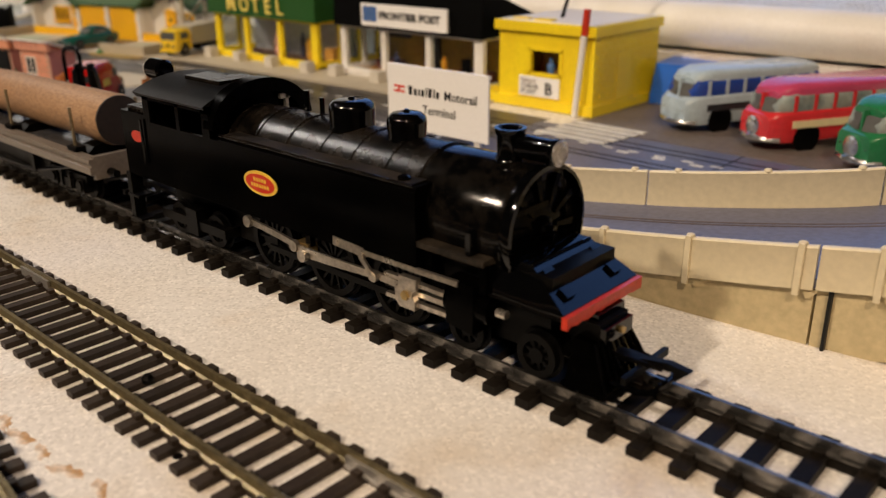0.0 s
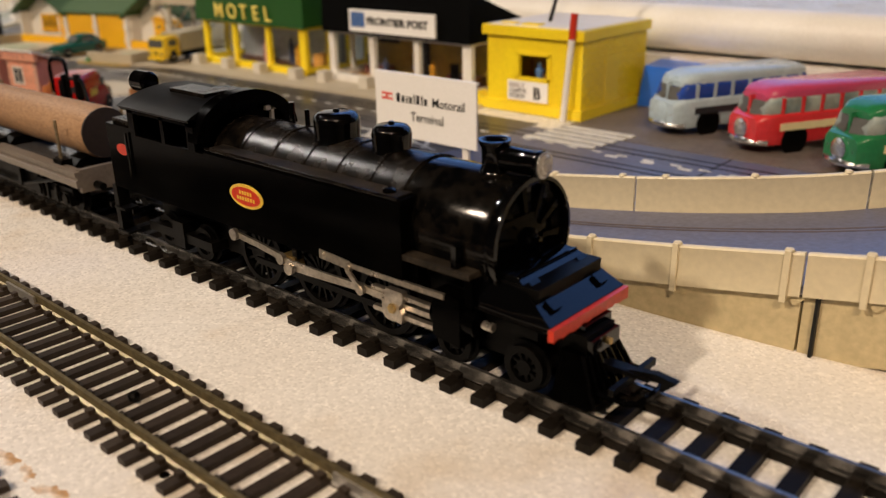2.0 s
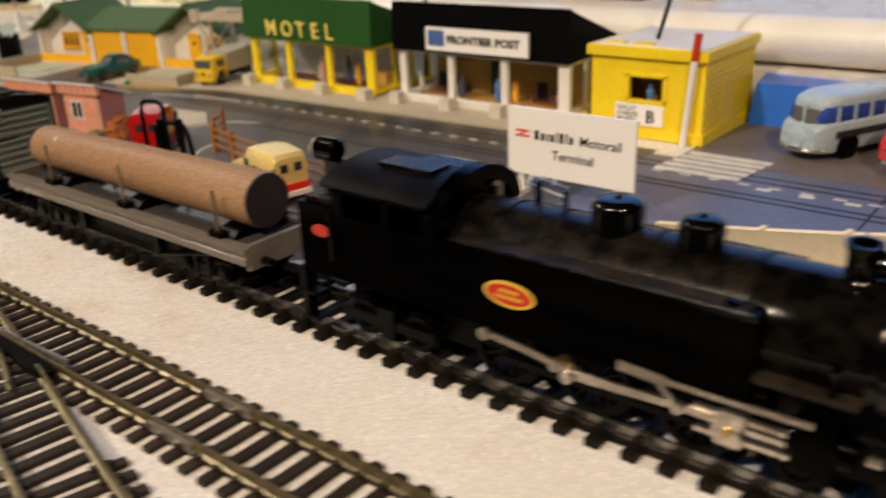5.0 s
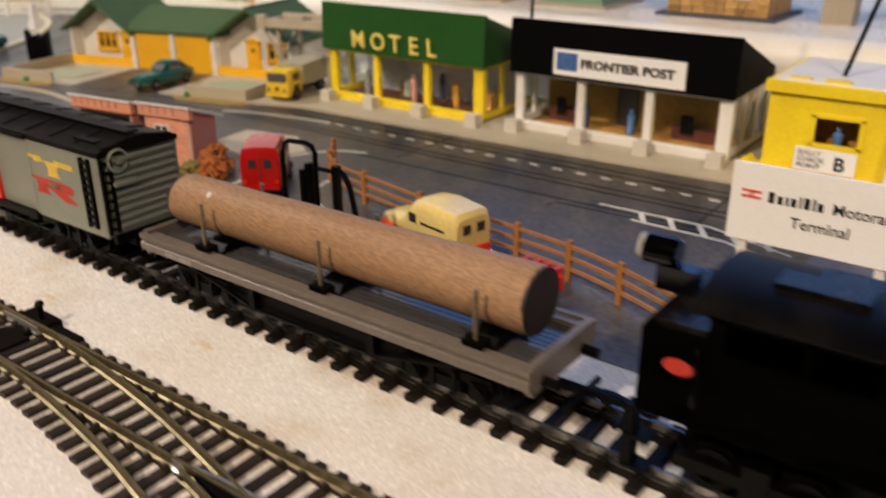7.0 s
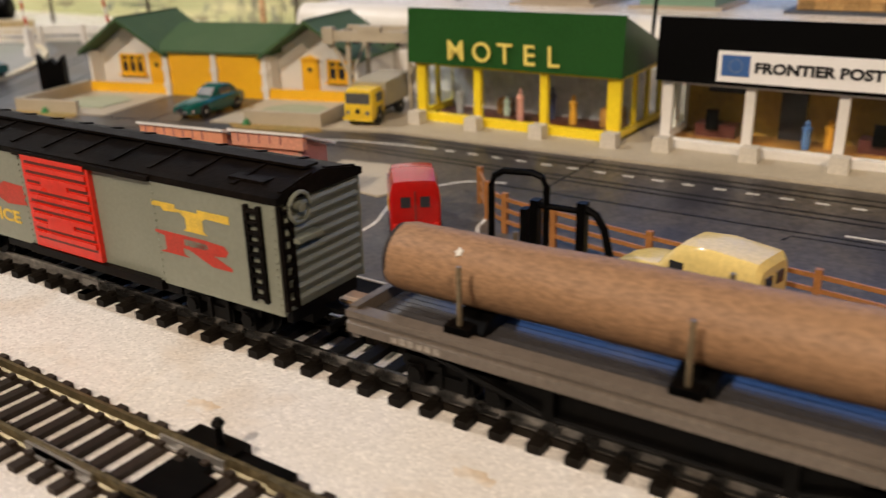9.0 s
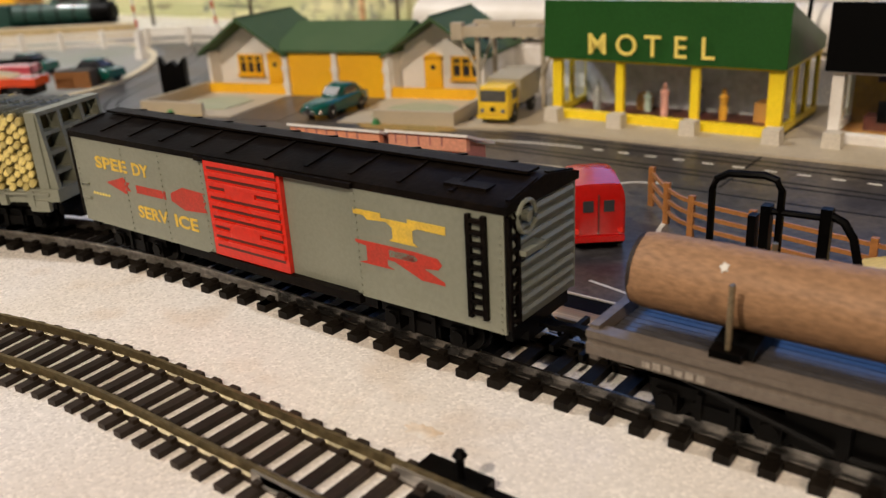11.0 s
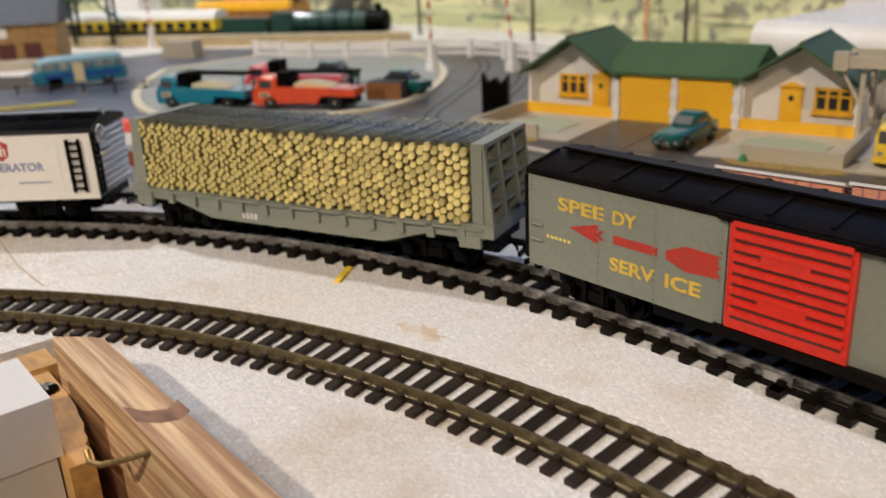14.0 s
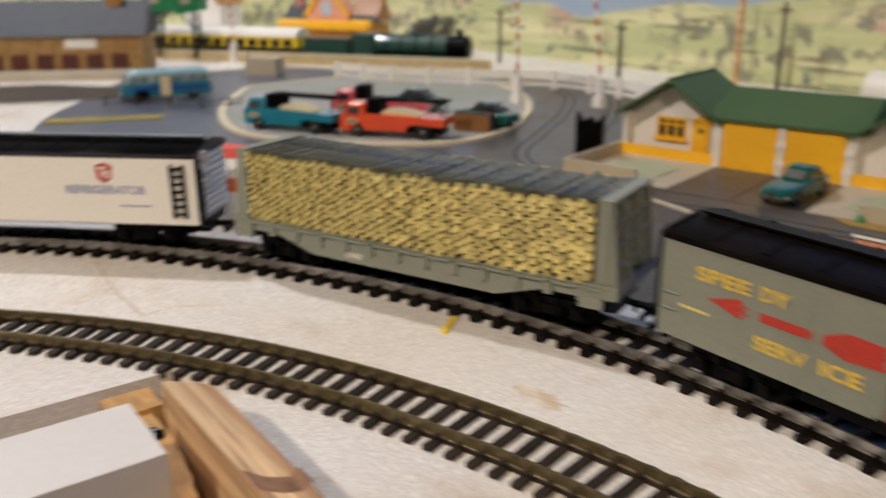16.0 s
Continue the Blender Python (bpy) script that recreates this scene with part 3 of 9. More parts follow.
def front_corner():
    block = thing("wood_block", "brown wooden block with a black screw", "wood block", -602, -155.5, -30)
    rough = [(-34, -5.5), (32, -5.5), (32, 0.6), (27, 1.4), (24, 1.0), (21, 2.6), (17, 2.9), (13, 4.2), (8, 4.6), (2, 5.6), (-8, 6.2), (-34, 6.3)]
    part("block", Shape().prism(rough, "z", 0, 30).bevel(0.5), WOOD_BLOCK, block)
    part("end_block", Shape().box(-38.5, -25.5, -5.0, 9.6, 0, 31.4).bevel(0.7), WOOD_BLOCK, block, "darker raised end of the block")
    screw = part("screw", Shape().lathe([(3.4, 0), (3.4, 0.8), (2.2, 1.6)], (-12.2, 2.0, 30), n=14), MATT_BLACK, block, "black cross-head screw")
    part("slot", Shape().box(-14.6, -9.8, 1.6, 2.4, 31.45, 31.8).box(-12.6, -11.8, -0.4, 4.4, 31.45, 31.8), HUB, screw)
    box = thing("plastic_box", "smooth white plastic box with rounded edges", "box", -606, -160.0, -60)
    part("lid", Shape().box(0, 29, -140, 0, 60, 76).bevel(3.6), WHITE_BOX, box)
    part("base", Shape().box(1.2, 27.8, -138, -1.4, 0, 62).bevel(2), WHITE_BOX, box)


front_corner()
solid("brass_hook", Shape().tube([(-545, -148, 11), (-553, -153, 7), (-559, -156.5, 4.4), (-562, -158, 4.6), (-564, -157.6, 6.6)], 0.75, 8), BRASS, "thin brass cup hook screwed into the batten", "hook")

# ---- the tracks ----
CURVE_A, CURVE_B = (-490.0, -438.0, 438.0), (-450.0, -437.0, 371.0)


def track_path(curve, x_start, degrees, step=3.0):
    """Points (x, y, heading) along a straight and then round an arc, in the direction of -x."""
    cx, cy, r = curve
    out, x = [], x_start
    while x > cx:
        out.append((x, cy + r, 180.0))
        x -= step
    count = int(radians(degrees) * r / step)
    for i in range(count + 1):
        a = step * i / r
        out.append((cx - r * math.sin(a), cy + r * math.cos(a), 180.0 + math.degrees(a)))
    return out


RAIL_SECTION = [(-0.45, 0), (-0.45, 0.0), (0.45, 0.0), (0.45, -0.9), (0.2, -1.1), (0.2, -2.4), (1.0, -2.7), (1.0, -3.0), (-1.0, -3.0), (-1.0, -2.7), (-0.2, -2.4), (-0.2, -1.1), (-0.45, -0.9)][1:]


def offset_path(path, across, z):
    return [(x - across * math.sin(radians(h)), y + across * math.cos(radians(h)), z) for x, y, h in path]


def sleeper_mesh(name, half, wide, high, mat, aside=0.0):
    s = Shape().box(-wide / 2, wide / 2, aside - half, aside + half, 0, high)
    s.bevel(0.3)
    for side in (-1, 1):
        for inner in (-1, 1):
            y = side * 8.7 + inner * 1.75
            s.box(-wide * 0.32, wide * 0.32, y - 0.8, y + 0.8, high - 0.1, high + 1.1)
    return s.data(name, mat)


def lay_track(name, label, path, pitch, step, sleeper, rail_mat, top=6.0, sleepers=None):
    track = thing(name, label, "railway track", kind="structure")
    for side in (-1, 1):
        part("rail", Shape().sweep(offset_path(path, side * 8.7, top), RAIL_SECTION), rail_mat, track)
    every = pitch / step
    k = 0.0
    rng = random.Random(name)
    while int(k) < len(path):
        x, y, h = path[int(k)]
        part("sleeper", sleeper, None, track, m=at_mm(x, y, 0, h + rng.uniform(-0.7, 0.7)))
        k += every
    return track


# the straight has dark rails, the curve older bright ones; both lie a little in front of the middle line
MAIN_PATH = track_path(CURVE_A, 138.15, 62, 0.925)
DARK_SLEEPER = sleeper_mesh("sleeper", 14.8, 3.6, 3.0, SLEEPER_DARK)
RAIL_END = 661
main_track = lay_track("main_track", "black plastic sleepered model railway track with dark steel rails", MAIN_PATH[:RAIL_END], 9.25, 0.925, DARK_SLEEPER, RAIL_STEEL)
main_track.matrix_basis = at_mm(0, -1.8, 0)
curve_track = lay_track("curve_track", "black sleepered curved model railway track with bright worn rails", MAIN_PATH[RAIL_END - 1:], 9.25, 0.925, DARK_SLEEPER, RAIL_PALE)
curve_track.matrix_basis = at_mm(0, -1.8, 0)
for side in (-1, 1):
    part("joint_clip", Shape().box(-478, -470, side * 8.7 - 1.3, side * 8.7 + 1.3, 2.8, 3.6).box(-478, -470, side * 8.7 - 1.2, side * 8.7 - 0.5, 3.4, 5.3).box(-478, -470, side * 8.7 + 0.5, side * 8.7 + 1.2, 3.4, 5.3), HUB, curve_track, "bright rail joiner")
# strips of the moulded sleeper base between the sleepers
for track, run in ((main_track, MAIN_PATH[:RAIL_END]), (curve_track, MAIN_PATH[RAIL_END - 1:])):
    for side in (-1, 1):
        part("sleeper_web", Shape().sweep(offset_path(run[::6] + run[-1:], side * 8.7, 2.7), [(-1.3, -2.4), (1.3, -2.4), (1.3, 0.0), (-1.3, 0.0)]), SLEEPER_DARK, track)
BROWN_SLEEPER = sleeper_mesh("sleeper", 14.4, 2.95, 3.0, SLEEPER, 0.7)
BRANCH_SLEEPER = sleeper_mesh("sleeper", 14.4, 2.95, 3.0, SLEEPER)
front_track = lay_track("front_track", "brown sleepered model railway track with nickel silver rails", track_path(CURVE_B, 120.9, 58, 0.7125), 7.125, 0.7125, BROWN_SLEEPER, RAIL)
front_track.matrix_basis = at_mm(0, 1.2, -0.7)
for side in (-1, 1):
    part("sleeper_web", Shape().sweep(offset_path(track_path(CURVE_B, 120.9, 58, 4.0), side * 8.7, 2.9), [(-0.9, -2.2), (0.9, -2.2), (0.9, 0.0), (-0.9, 0.0)]), SLEEPER, front_track)


def branch_path():
    """The branch leaves the front track by a curve, runs on straight and bends back; points (x, y, heading) 0.92 apart."""
    line = smooth_line([(-385, -66), (-342, -67.4), (-302, -72), (-267, -79), (-239, -86), (-196, -96.6), (-163, -104), (-120, -110.2), (-82, -114.4), (-30, -119.6), (30, -125)], 30)
    run = np.concatenate([[0.0], np.cumsum([(b - a).length for a, b in zip(line[:-1], line[1:])])])
    at = np.arange(0.0, run[-1], 0.92)
    xs, ys = np.interp(at, run, [p.x for p in line]), np.interp(at, run, [p.y for p in line])
    slope = np.degrees(np.arctan2(np.gradient(ys), np.gradient(xs)))
    return [(float(x), float(y), float(h)) for x, y, h in zip(xs, ys, slope)]


def turnout():
    path = branch_path()
    t = thing("branch_track", "points and branch track with nickel silver rails", "railway track", 0, 1.2, -0.7, kind="structure")
    part("rail", Shape().sweep(offset_path(path[14:], -8.7, 6.0), RAIL_SECTION), RAIL, t)
    part("rail", Shape().sweep(offset_path(path[34:148], 8.7, 6.03), RAIL_SECTION), RAIL, t)
    part("rail", Shape().sweep(offset_path(path[163:], 8.7, 6.03), RAIL_SECTION), RAIL, t)
    for side in (-1, 1):
        part("sleeper_web", Shape().sweep(offset_path(path[150::6], side * 8.7, 2.9), [(-0.9, -2.2), (0.9, -2.2), (0.9, 0.0), (-0.9, 0.0)]), SLEEPER, t)
    # check rail, wing rails and black nose at the crossing
    part("check_rail", Shape().sweep(offset_path(path[130:185], -6.6, 5.9), RAIL_SECTION), RAIL, t)
    part("wing_rail", Shape().sweep([(-276, -75.2, 5.95), (-262, -73.2, 5.95), (-246, -72.6, 5.95), (-230, -71.8, 5.95)], RAIL_SECTION), HUB, t)
    part("wing_rail", Shape().sweep([(-272, -76.4, 5.95), (-256, -79.6, 5.95), (-244, -83.0, 5.95), (-232, -87.4, 5.95)], RAIL_SECTION), RAIL, t)
    part("frog", Shape().prism([(-268, -75.4), (-252, -73.6), (-236, -73.4), (-228, -76.4), (-228, -79.4), (-238, -80.4), (-254, -78.2)], "z", 3.2, 5.5), MATT_BLACK, t, "black plastic crossing nose")
    rng = random.Random(4)
    k = 140.0
    while int(k) < len(path):
        x, y, h = path[int(k)]
        if x < -182:
            shape = Shape().box(-1.6, 1.6, -14.4, 8 + (-182 - x) * 0.02, 0, 3).bevel(0.3)
            part("sleeper", shape, SLEEPER, t, m=at_mm(x, y, -0.06, h * 0.6))
        else:
            part("sleeper", BRANCH_SLEEPER, None, t, m=at_mm(x, y, -0.04, h + rng.uniform(-0.7, 0.7)))
        k += 7.125 / 0.92
    # long timbers under both roads
    x = -370.7
    while x < -258:
        drop = min(path, key=lambda p: abs(p[0] - x))[1] - 15.0
        part("long_timber", Shape().box(-1.7, 1.7, drop, -80.9, 0, 3.0).bevel(0.3), SLEEPER, t, m=at_mm(x, 0, 0.0))
        x += 7.125
    part("tie_bar", Shape().box(-376, -369, -86, -52, 1.4, 3.5).bevel(0.5), MATT_BLACK, t)
    part("tie_plate", Shape().box(-378, -364, -77, -62, 2.8, 4.0).bevel(0.5), MATT_BLACK, t, "black plate between the blades")
    # pale joiners where the points meet the plain track
    for jx, jy in ((-176, -57.3), (-176, -74.7), (-400, -74.7)):
        part("joint_clip", Shape().box(jx - 9, jx + 9, jy - 1.2, jy + 1.2, 2.8, 3.4).box(jx - 9, jx + 9, jy - 1.15, jy - 0.5, 3.2, 5.4).box(jx - 9, jx + 9, jy + 0.5, jy + 1.15, 3.2, 5.4), HUB, t, "pale rail joiner")
    lever = thing("point_lever", "small black points lever beside the track", "lever", -376, -51.5)
    part("base", Shape().box(-7, 9, -3.2, 3.2, 0, 3.4).bevel(0.6), MATT_BLACK, lever)
    part("spring_box", Shape().box(9, 24, -1.4, 1.4, 0, 2.6).bevel(0.5), MATT_BLACK, lever)
    handle = part("handle", Shape().cyl((3, 0, 5.5), "z", 0.9, 5, 8), MATT_BLACK, lever)
    part("knob", Shape().lathe([(0.8, -1), (1.6, 0), (0.9, 1.2)], (3, 0, 8.4), n=10), MATT_BLACK, handle)


turnout()


def small_board_marks():
    solid("screw_head", Shape().lathe([(1.3, 2.4), (1.4, 3.4), (0.9, 4.2)], (-98.5, -65.5, -0.5), n=12), MATT_BLACK, "small black screw between two sleepers", "screw")
    solid("plastic_strip", Shape().box(-7, 7, -1.1, 1.1, 0, 1.0).bevel(0.3), material("bright_yellow_plastic_strip", (0.85, 0.60, 0.02), 0.4), "short bright yellow plastic strip on the board", "strip", x=-624.5, y=-46, z=0.8, turn=127)
    solid("wood_chip", Shape().lathe([(0.3, 0), (1.6, 0.3), (1.2, 0.8)], (-69, -76, 0), n=7), material("pale_wood_chip", (0.6, 0.42, 0.2), 0.7), "pale wood chip between the sleepers", "debris")
    seam = material("seam_shadow_dirt", (0.50, 0.39, 0.26), 0.8)
    cracks = thing("board_crack", "thin brown crack in the foam board", "crack", kind="structure")
    part("crack", Shape().sweep([(-770, -128, 0.84), (-728, -131, 0.84), (-698, -130, 0.84)], [(-0.35, 0), (0.35, 0), (0, 0.1)]), seam, cracks)
    part("crack", Shape().sweep([(-698, -130, 0.84), (-700, -118, 0.84), (-690, -102, 0.84)], [(-0.2, 0), (0.2, 0), (0, 0.08)]), seam, cracks)
    for jx, jy in ((0, -66 - 8.7), (0, -66 + 8.7), (-366, -66 - 8.7), (-346, -66 + 8.7)):
        joiner = Shape().box(jx - 40, jx - 20, jy - 1.15, jy - 0.5, 2.9, 5.2).box(jx - 40, jx - 20, jy + 0.5, jy + 1.15, 2.9, 5.2).box(jx - 40, jx - 20, jy - 1.6, jy + 1.6, 2.7, 3.3).bevel(0.15)
        solid("rail_joiner", joiner, HUB, "bright metal joiner clamping two rail ends", "rail joiner", group="rail joiners", y=1.2, z=-0.7)
    dirt = material("orange_brown_dirt", (0.46, 0.27, 0.12), 0.75, vary=0.3, grain=900, second=(0.77, 0.72, 0.66), amount=1.0, patch=160, spread=0.10)
    rng = random.Random(31)
    for sx, sy, sr in ((-108, -93.8, 2.6), (-100, -94.2, 3.2), (-91, -93.4, 2.4), (-81, -93.3, 3.4), (-71, -91.6, 2.6)):
        ring = [(sr * rng.uniform(0.55, 1.1) * 1.7 * math.cos(2 * math.pi * i / 22), sr * rng.uniform(0.55, 1.1) * 0.6 * math.sin(2 * math.pi * i / 22)) for i in range(22)]
        solid("dirt_smudge", Shape().prism(ring, "z", 0.0, 0.04), dirt, "orange-brown dirt smudge on the foam board", "stain", kind="structure", x=sx, y=sy, z=0.8, turn=rng.uniform(-20, 20))
    carton = thing("small_carton", "small white carton with red and orange bands", "carton", -790, -58, 0.8, 35)
    part("box", Shape().box(-9, 9, -5, 5, 0, 38).bevel(0.5), CARD, carton)
    for z0, z1, mt in ((33.5, 38.2, RED_INK), (17, 24, material("orange_red_ink", (0.72, 0.16, 0.04), 0.5, vary=0.1, grain=900))):
        part("band", Shape().box(-9.2, 9.2, -5.2, 5.2, z0, z1), mt, carton)
    stain = material("tan_stain", (0.60, 0.46, 0.30), 0.7, vary=0.15, grain=600, second=(0.80, 0.77, 0.72), amount=1.0, patch=90, spread=0.14)
    rng = random.Random(9)
    for sx, sy, sr in ((-567, -56, 8), (-135, -98, 13), (-392, -40, 4), (-322, -30, 4)):
        ring = []
        for i in range(26):
            a = 2 * math.pi * i / 26
            r = sr * rng.uniform(0.6, 1.05)
            ring.append((r * 1.5 * math.cos(a), r * 0.7 * math.sin(a)))
        solid("stain", Shape().prism(ring, "z", 0.0, 0.04), stain, "faint tan stain on the foam board", "stain", kind="structure", x=sx, y=sy, z=0.8)


small_board_marks()

# ---- the train ----
def wheel(parent, x, y, r, spokes=10, mat=MATT_BLACK, name="wheel", width=2.2, inward=1):
    """A flanged spoked wheel on the rail at height 6."""
    w = thing_part(name, parent)
    rim = Shape()
    prof_out, prof_in = [(r, -width / 2), (r, width / 2)], r - 1.7
    n = 28
    v, f = [], []
    for rr, h in ((prof_in, -width / 2), (r, -width / 2), (r, width / 2 - 0.5), (r + 0.9, width / 2 - 0.4), (r + 0.9, width / 2), (prof_in, width / 2)):
        for i in range(n):
            a = 2 * math.pi * i / n
            v.append((x + rr * math.cos(a), y + h * inward, 6 + r + rr * math.sin(a)))
    for j in range(6):
        for i in range(n):
            f.append((j * n + i, j * n + (i + 1) % n, ((j + 1) % 6) * n + (i + 1) % n, ((j + 1) % 6) * n + i))
    part("rim", rim.add(v, f), mat, w)
    sp = Shape().cyl((x, y, 6 + r), "y", 1.9, width * 0.95, 12)
    for i in range(spokes):
        a = 2 * math.pi * i / spokes
        m = Matrix.Translation((x, y, 6 + r)) @ Matrix.Rotation(a, 4, "Y")
        sp.box(1.0, prof_in + 0.2, -0.45, 0.45, -0.4, 0.4, m)
    part("spokes", sp, mat, w)
    return w


def thing_part(name, parent):
    ob = new(name)
    ob.empty_display_size = 0.002
    ob.parent = parent
    return ob


def hook_coupling(parent, x, side, name="coupling"):
    """A tension-lock coupling; side is +1 where it points to +x."""
    s = Shape().box(min(x, x + side * 12), max(x, x + side * 12), -1.6, 1.6, 13.0, 14.0)
    s.box(min(x + side * 7, x + side * 8.2), max(x + side * 7, x + side * 8.2), -9, 9, 11.5, 13.2)
    hook = [(x + side * 2, 13.2), (x + side * 13, 15.2), (x + side * 18, 14.6), (x + side * 15.0, 11.6), (x + side * 14.2, 11.8), (x + side * 14.4, 13.4), (x + side * 10, 13.0), (x + side * 2, 12.0)]
    s.prism(hook, "y", -0.9, 0.9)
    return part(name, s, MATT_BLACK, parent)


def locomotive():
    loco = thing("steam_locomotive", "glossy black model tank steam locomotive on the track", "locomotive", 0, -0.9, 0)
    # boiler and smokebox, axis at height 37
    boiler = part("boiler", Shape().lathe([(13.8, -136), (13.8, -62)], (0, 0, 37.4), "x", 40), DUSTY, loco, "dusty black boiler with bands")
    for bx in (-124, -111, -98, -86, -74, -63):
        part("band", Shape().lathe([(13.8, -0.6), (14.1, -0.5), (14.1, 0.5), (13.8, 0.6)], (bx, 0, 37.4), "x", 40), DUSTY, boiler)
    smoke = part("smokebox", Shape().lathe([(14.0, -62), (14.0, -38), (13.2, -36.4)], (0, 0, 37), "x", 40), SMOKEBOX, loco, "glossy black smokebox specked with dust")
    part("rim", Shape().lathe([(13.4, -35.6), (14.4, -35.4), (14.6, -34.2), (14.3, -33.0), (13.4, -32.8), (13.0, -33.6), (12.8, -35.6)], (-1.0, 0, 37), "x", 40), BLACK, smoke)
    part("door", Shape().lathe([(12.6, -36.2), (11.6, -35.6), (7, -34.9), (3, -34.5)], (-1.0, 0, 37), "x", 32), BLACK_SIDE, smoke)
    for i in range(10):
        m = Matrix.Translation((-35.6, 0, 37)) @ Matrix.Rotation(2 * math.pi * i / 10 + 0.2, 4, "X")
        part("door_clip", Shape().prism([(-0.5, 5.0), (0.5, 5.0), (0.9, 12.2), (-0.9, 12.2)], "x", -0.9, 0.5, m), BLACK_SIDE, smoke)
    part("door_hub", Shape().lathe([(2.6, -35.0), (2.4, -33.4), (1.2, -32.8)], (-1.0, 0, 37), "x", 18), BLACK_SIDE, smoke)
    for zz in (31.5, 42.5):
        part("hinge_strap", Shape().box(-36.2, -34.8, -12.0, 1.0, zz - 0.7, zz + 0.7).bevel(0.2), BLACK_SIDE, smoke)
    part("door_handle", Shape().cyl((-33.2, 0, 37), "x", 0.8, 2.0, 10).box(-32.9, -32.2, -0.5, 0.5, 32.5, 37), BLACK, smoke)
    saddle = Shape().prism([(-10, 24), (10, 24), (12, 30), (12, 33), (-12, 33), (-12, 30)], "x", -58, -34)
    part("saddle", saddle, BLACK_SIDE, loco)
    # boiler mountings
    for dx, r, top in ((-96.6, 6.1, 57.6), (-76.8, 5.0, 57.0)):
        part("dome", Shape().lathe([(r + 0.7, 48.2), (r + 0.2, 49.8), (r - 0.2, 51), (r, top - 2.4), (r - 0.3, top - 1.2), (r - 1.2, top - 0.4), (r - 2.4, top - 0.1), (1.0, top), (0.6, top + 0.6)], (dx, 0, 0), n=32), BLACK, loco, "glossy black steam dome")
    part("chimney", Shape().lathe([(4.6, 49.5), (3.3, 50.8), (2.9, 52), (3.0, 56.0), (3.6, 57.2), (3.6, 57.9), (3.0, 57.9), (2.5, 57.4), (2.3, 53)], (-45, 0, 0), n=28), BLACK, loco, "glossy black flared chimney")
    lamp = part("headlamp", Shape().lathe([(2.2, -42.6), (2.8, -41.8), (2.8, -33.6), (3.0, -33.2), (3.0, -32.2), (2.6, -32.0)], (0, 0, 54.2), "x", 24).box(-40.5, -34.5, -1.6, 1.6, 49.5, 52), BLACK, loco, "black headlamp with clear lens")
    part("lens", Shape().lathe([(2.6, -32.4), (2.5, -31.6), (1.8, -31.1), (0.6, -30.9)], (0, 0, 54.2), "x", 24), LENS_GLASS, lamp, "clear plastic lens")
    for rr in (2.65, 1.6):
        part("lens_ring", Shape().tube([(-31.7 + (2.65 - rr) * 0.5, rr * math.cos(i * math.pi / 10), 54.2 + rr * math.sin(i * math.pi / 10)) for i in range(20)], 0.24, 6, True), HUB, lamp)
    part("whistle", Shape().cyl((-112, 3, 53), "z", 0.7, 5, 8).cyl((-121, 5, 52.6), "z", 0.9, 7, 8), BLACK, loco)
    # side tanks, dusty on top
    for side in (-1, 1):
        a, b = sorted((side * 8.0, side * 17.2))
        outline = [(side * 17.2, 25), (side * 17.2, 44.2), (side * 16.4, 45.2), (side * 9.0, 45.4), (side * 9.0, 25)]
        tank = part("side_tank", Shape().prism(outline, "x", -133, -58).bevel(0.35, 50), BLACK_SIDE, loco, "glossy black side tank")
        part("tank_lip", Shape().tube([(-133, side * 16.6, 45.3), (-59, side * 16.6, 45.3)], 0.5, 6), DUSTY, tank)
        part("tank_top", Shape().box(-132, -60, min(side * 9.1, side * 15.9), max(side * 9.1, side * 15.9), 45.3, 45.6), DUST_TOP, tank, "dusty tank top")
        part("filler_cap", Shape().lathe([(1.6, 45), (1.6, 46.2), (1.0, 46.6)], (-64, side * 14.2, 0), n=14), BLACK, tank)
        badge = thing_part("name_badge", loco)
        tagged(badge, "yellow-edged red oval badge")
        for r1, r2, depth, mt in ((7.2, 3.3, 0.35, YELLOW_PRINT), (6.2, 2.5, 0.45, RED_PAINT)):
            ring = [(-114.8 + r1 * math.cos(2 * math.pi * i / 36), 35.3 + r2 * math.sin(2 * math.pi * i / 36)) for i in range(36)]
            part("plate" if depth < 0.4 else "field", Shape().prism(ring, "y", side * 17.15, side * (17.15 + depth)), mt, badge)
        for w, zz in ((2.6, 36.2), (3.8, 34.6)):
            bars = Shape()
            k = -w
            while k < w:
                bars.box(-114.8 + k, -114.8 + k + 0.7, min(side * 17.55, side * 17.68), max(side * 17.55, side * 17.68), zz - 0.5, zz + 0.5)
                k += 1.15
            part("printed_bars", bars, YELLOW_PRINT, badge)
    # running plate, front deck and red buffer plank
    part("running_plate", Shape().box(-186, -54, -15.0, 15.0, 24.0, 25.6).bevel(0.3), BLACK_SIDE, loco)
    part("front_plate", Shape().box(-58, -38.5, -17.0, 17.0, 31.4, 32.8).bevel(0.3), DUST_TOP, loco, "dusty front running plate")
    part("plate_support", Shape().box(-58, -55, -15, 15, 24, 31.6).box(-40, -38, -16.5, -15.5, 25, 31.6), BLACK_SIDE, loco)
    for side in (-1, 1):
        part("stay", Shape().box(-44, -42.6, min(side * 13, side * 16.4), max(side * 13, side * 16.4), 32.6, 38), BLACK, loco)
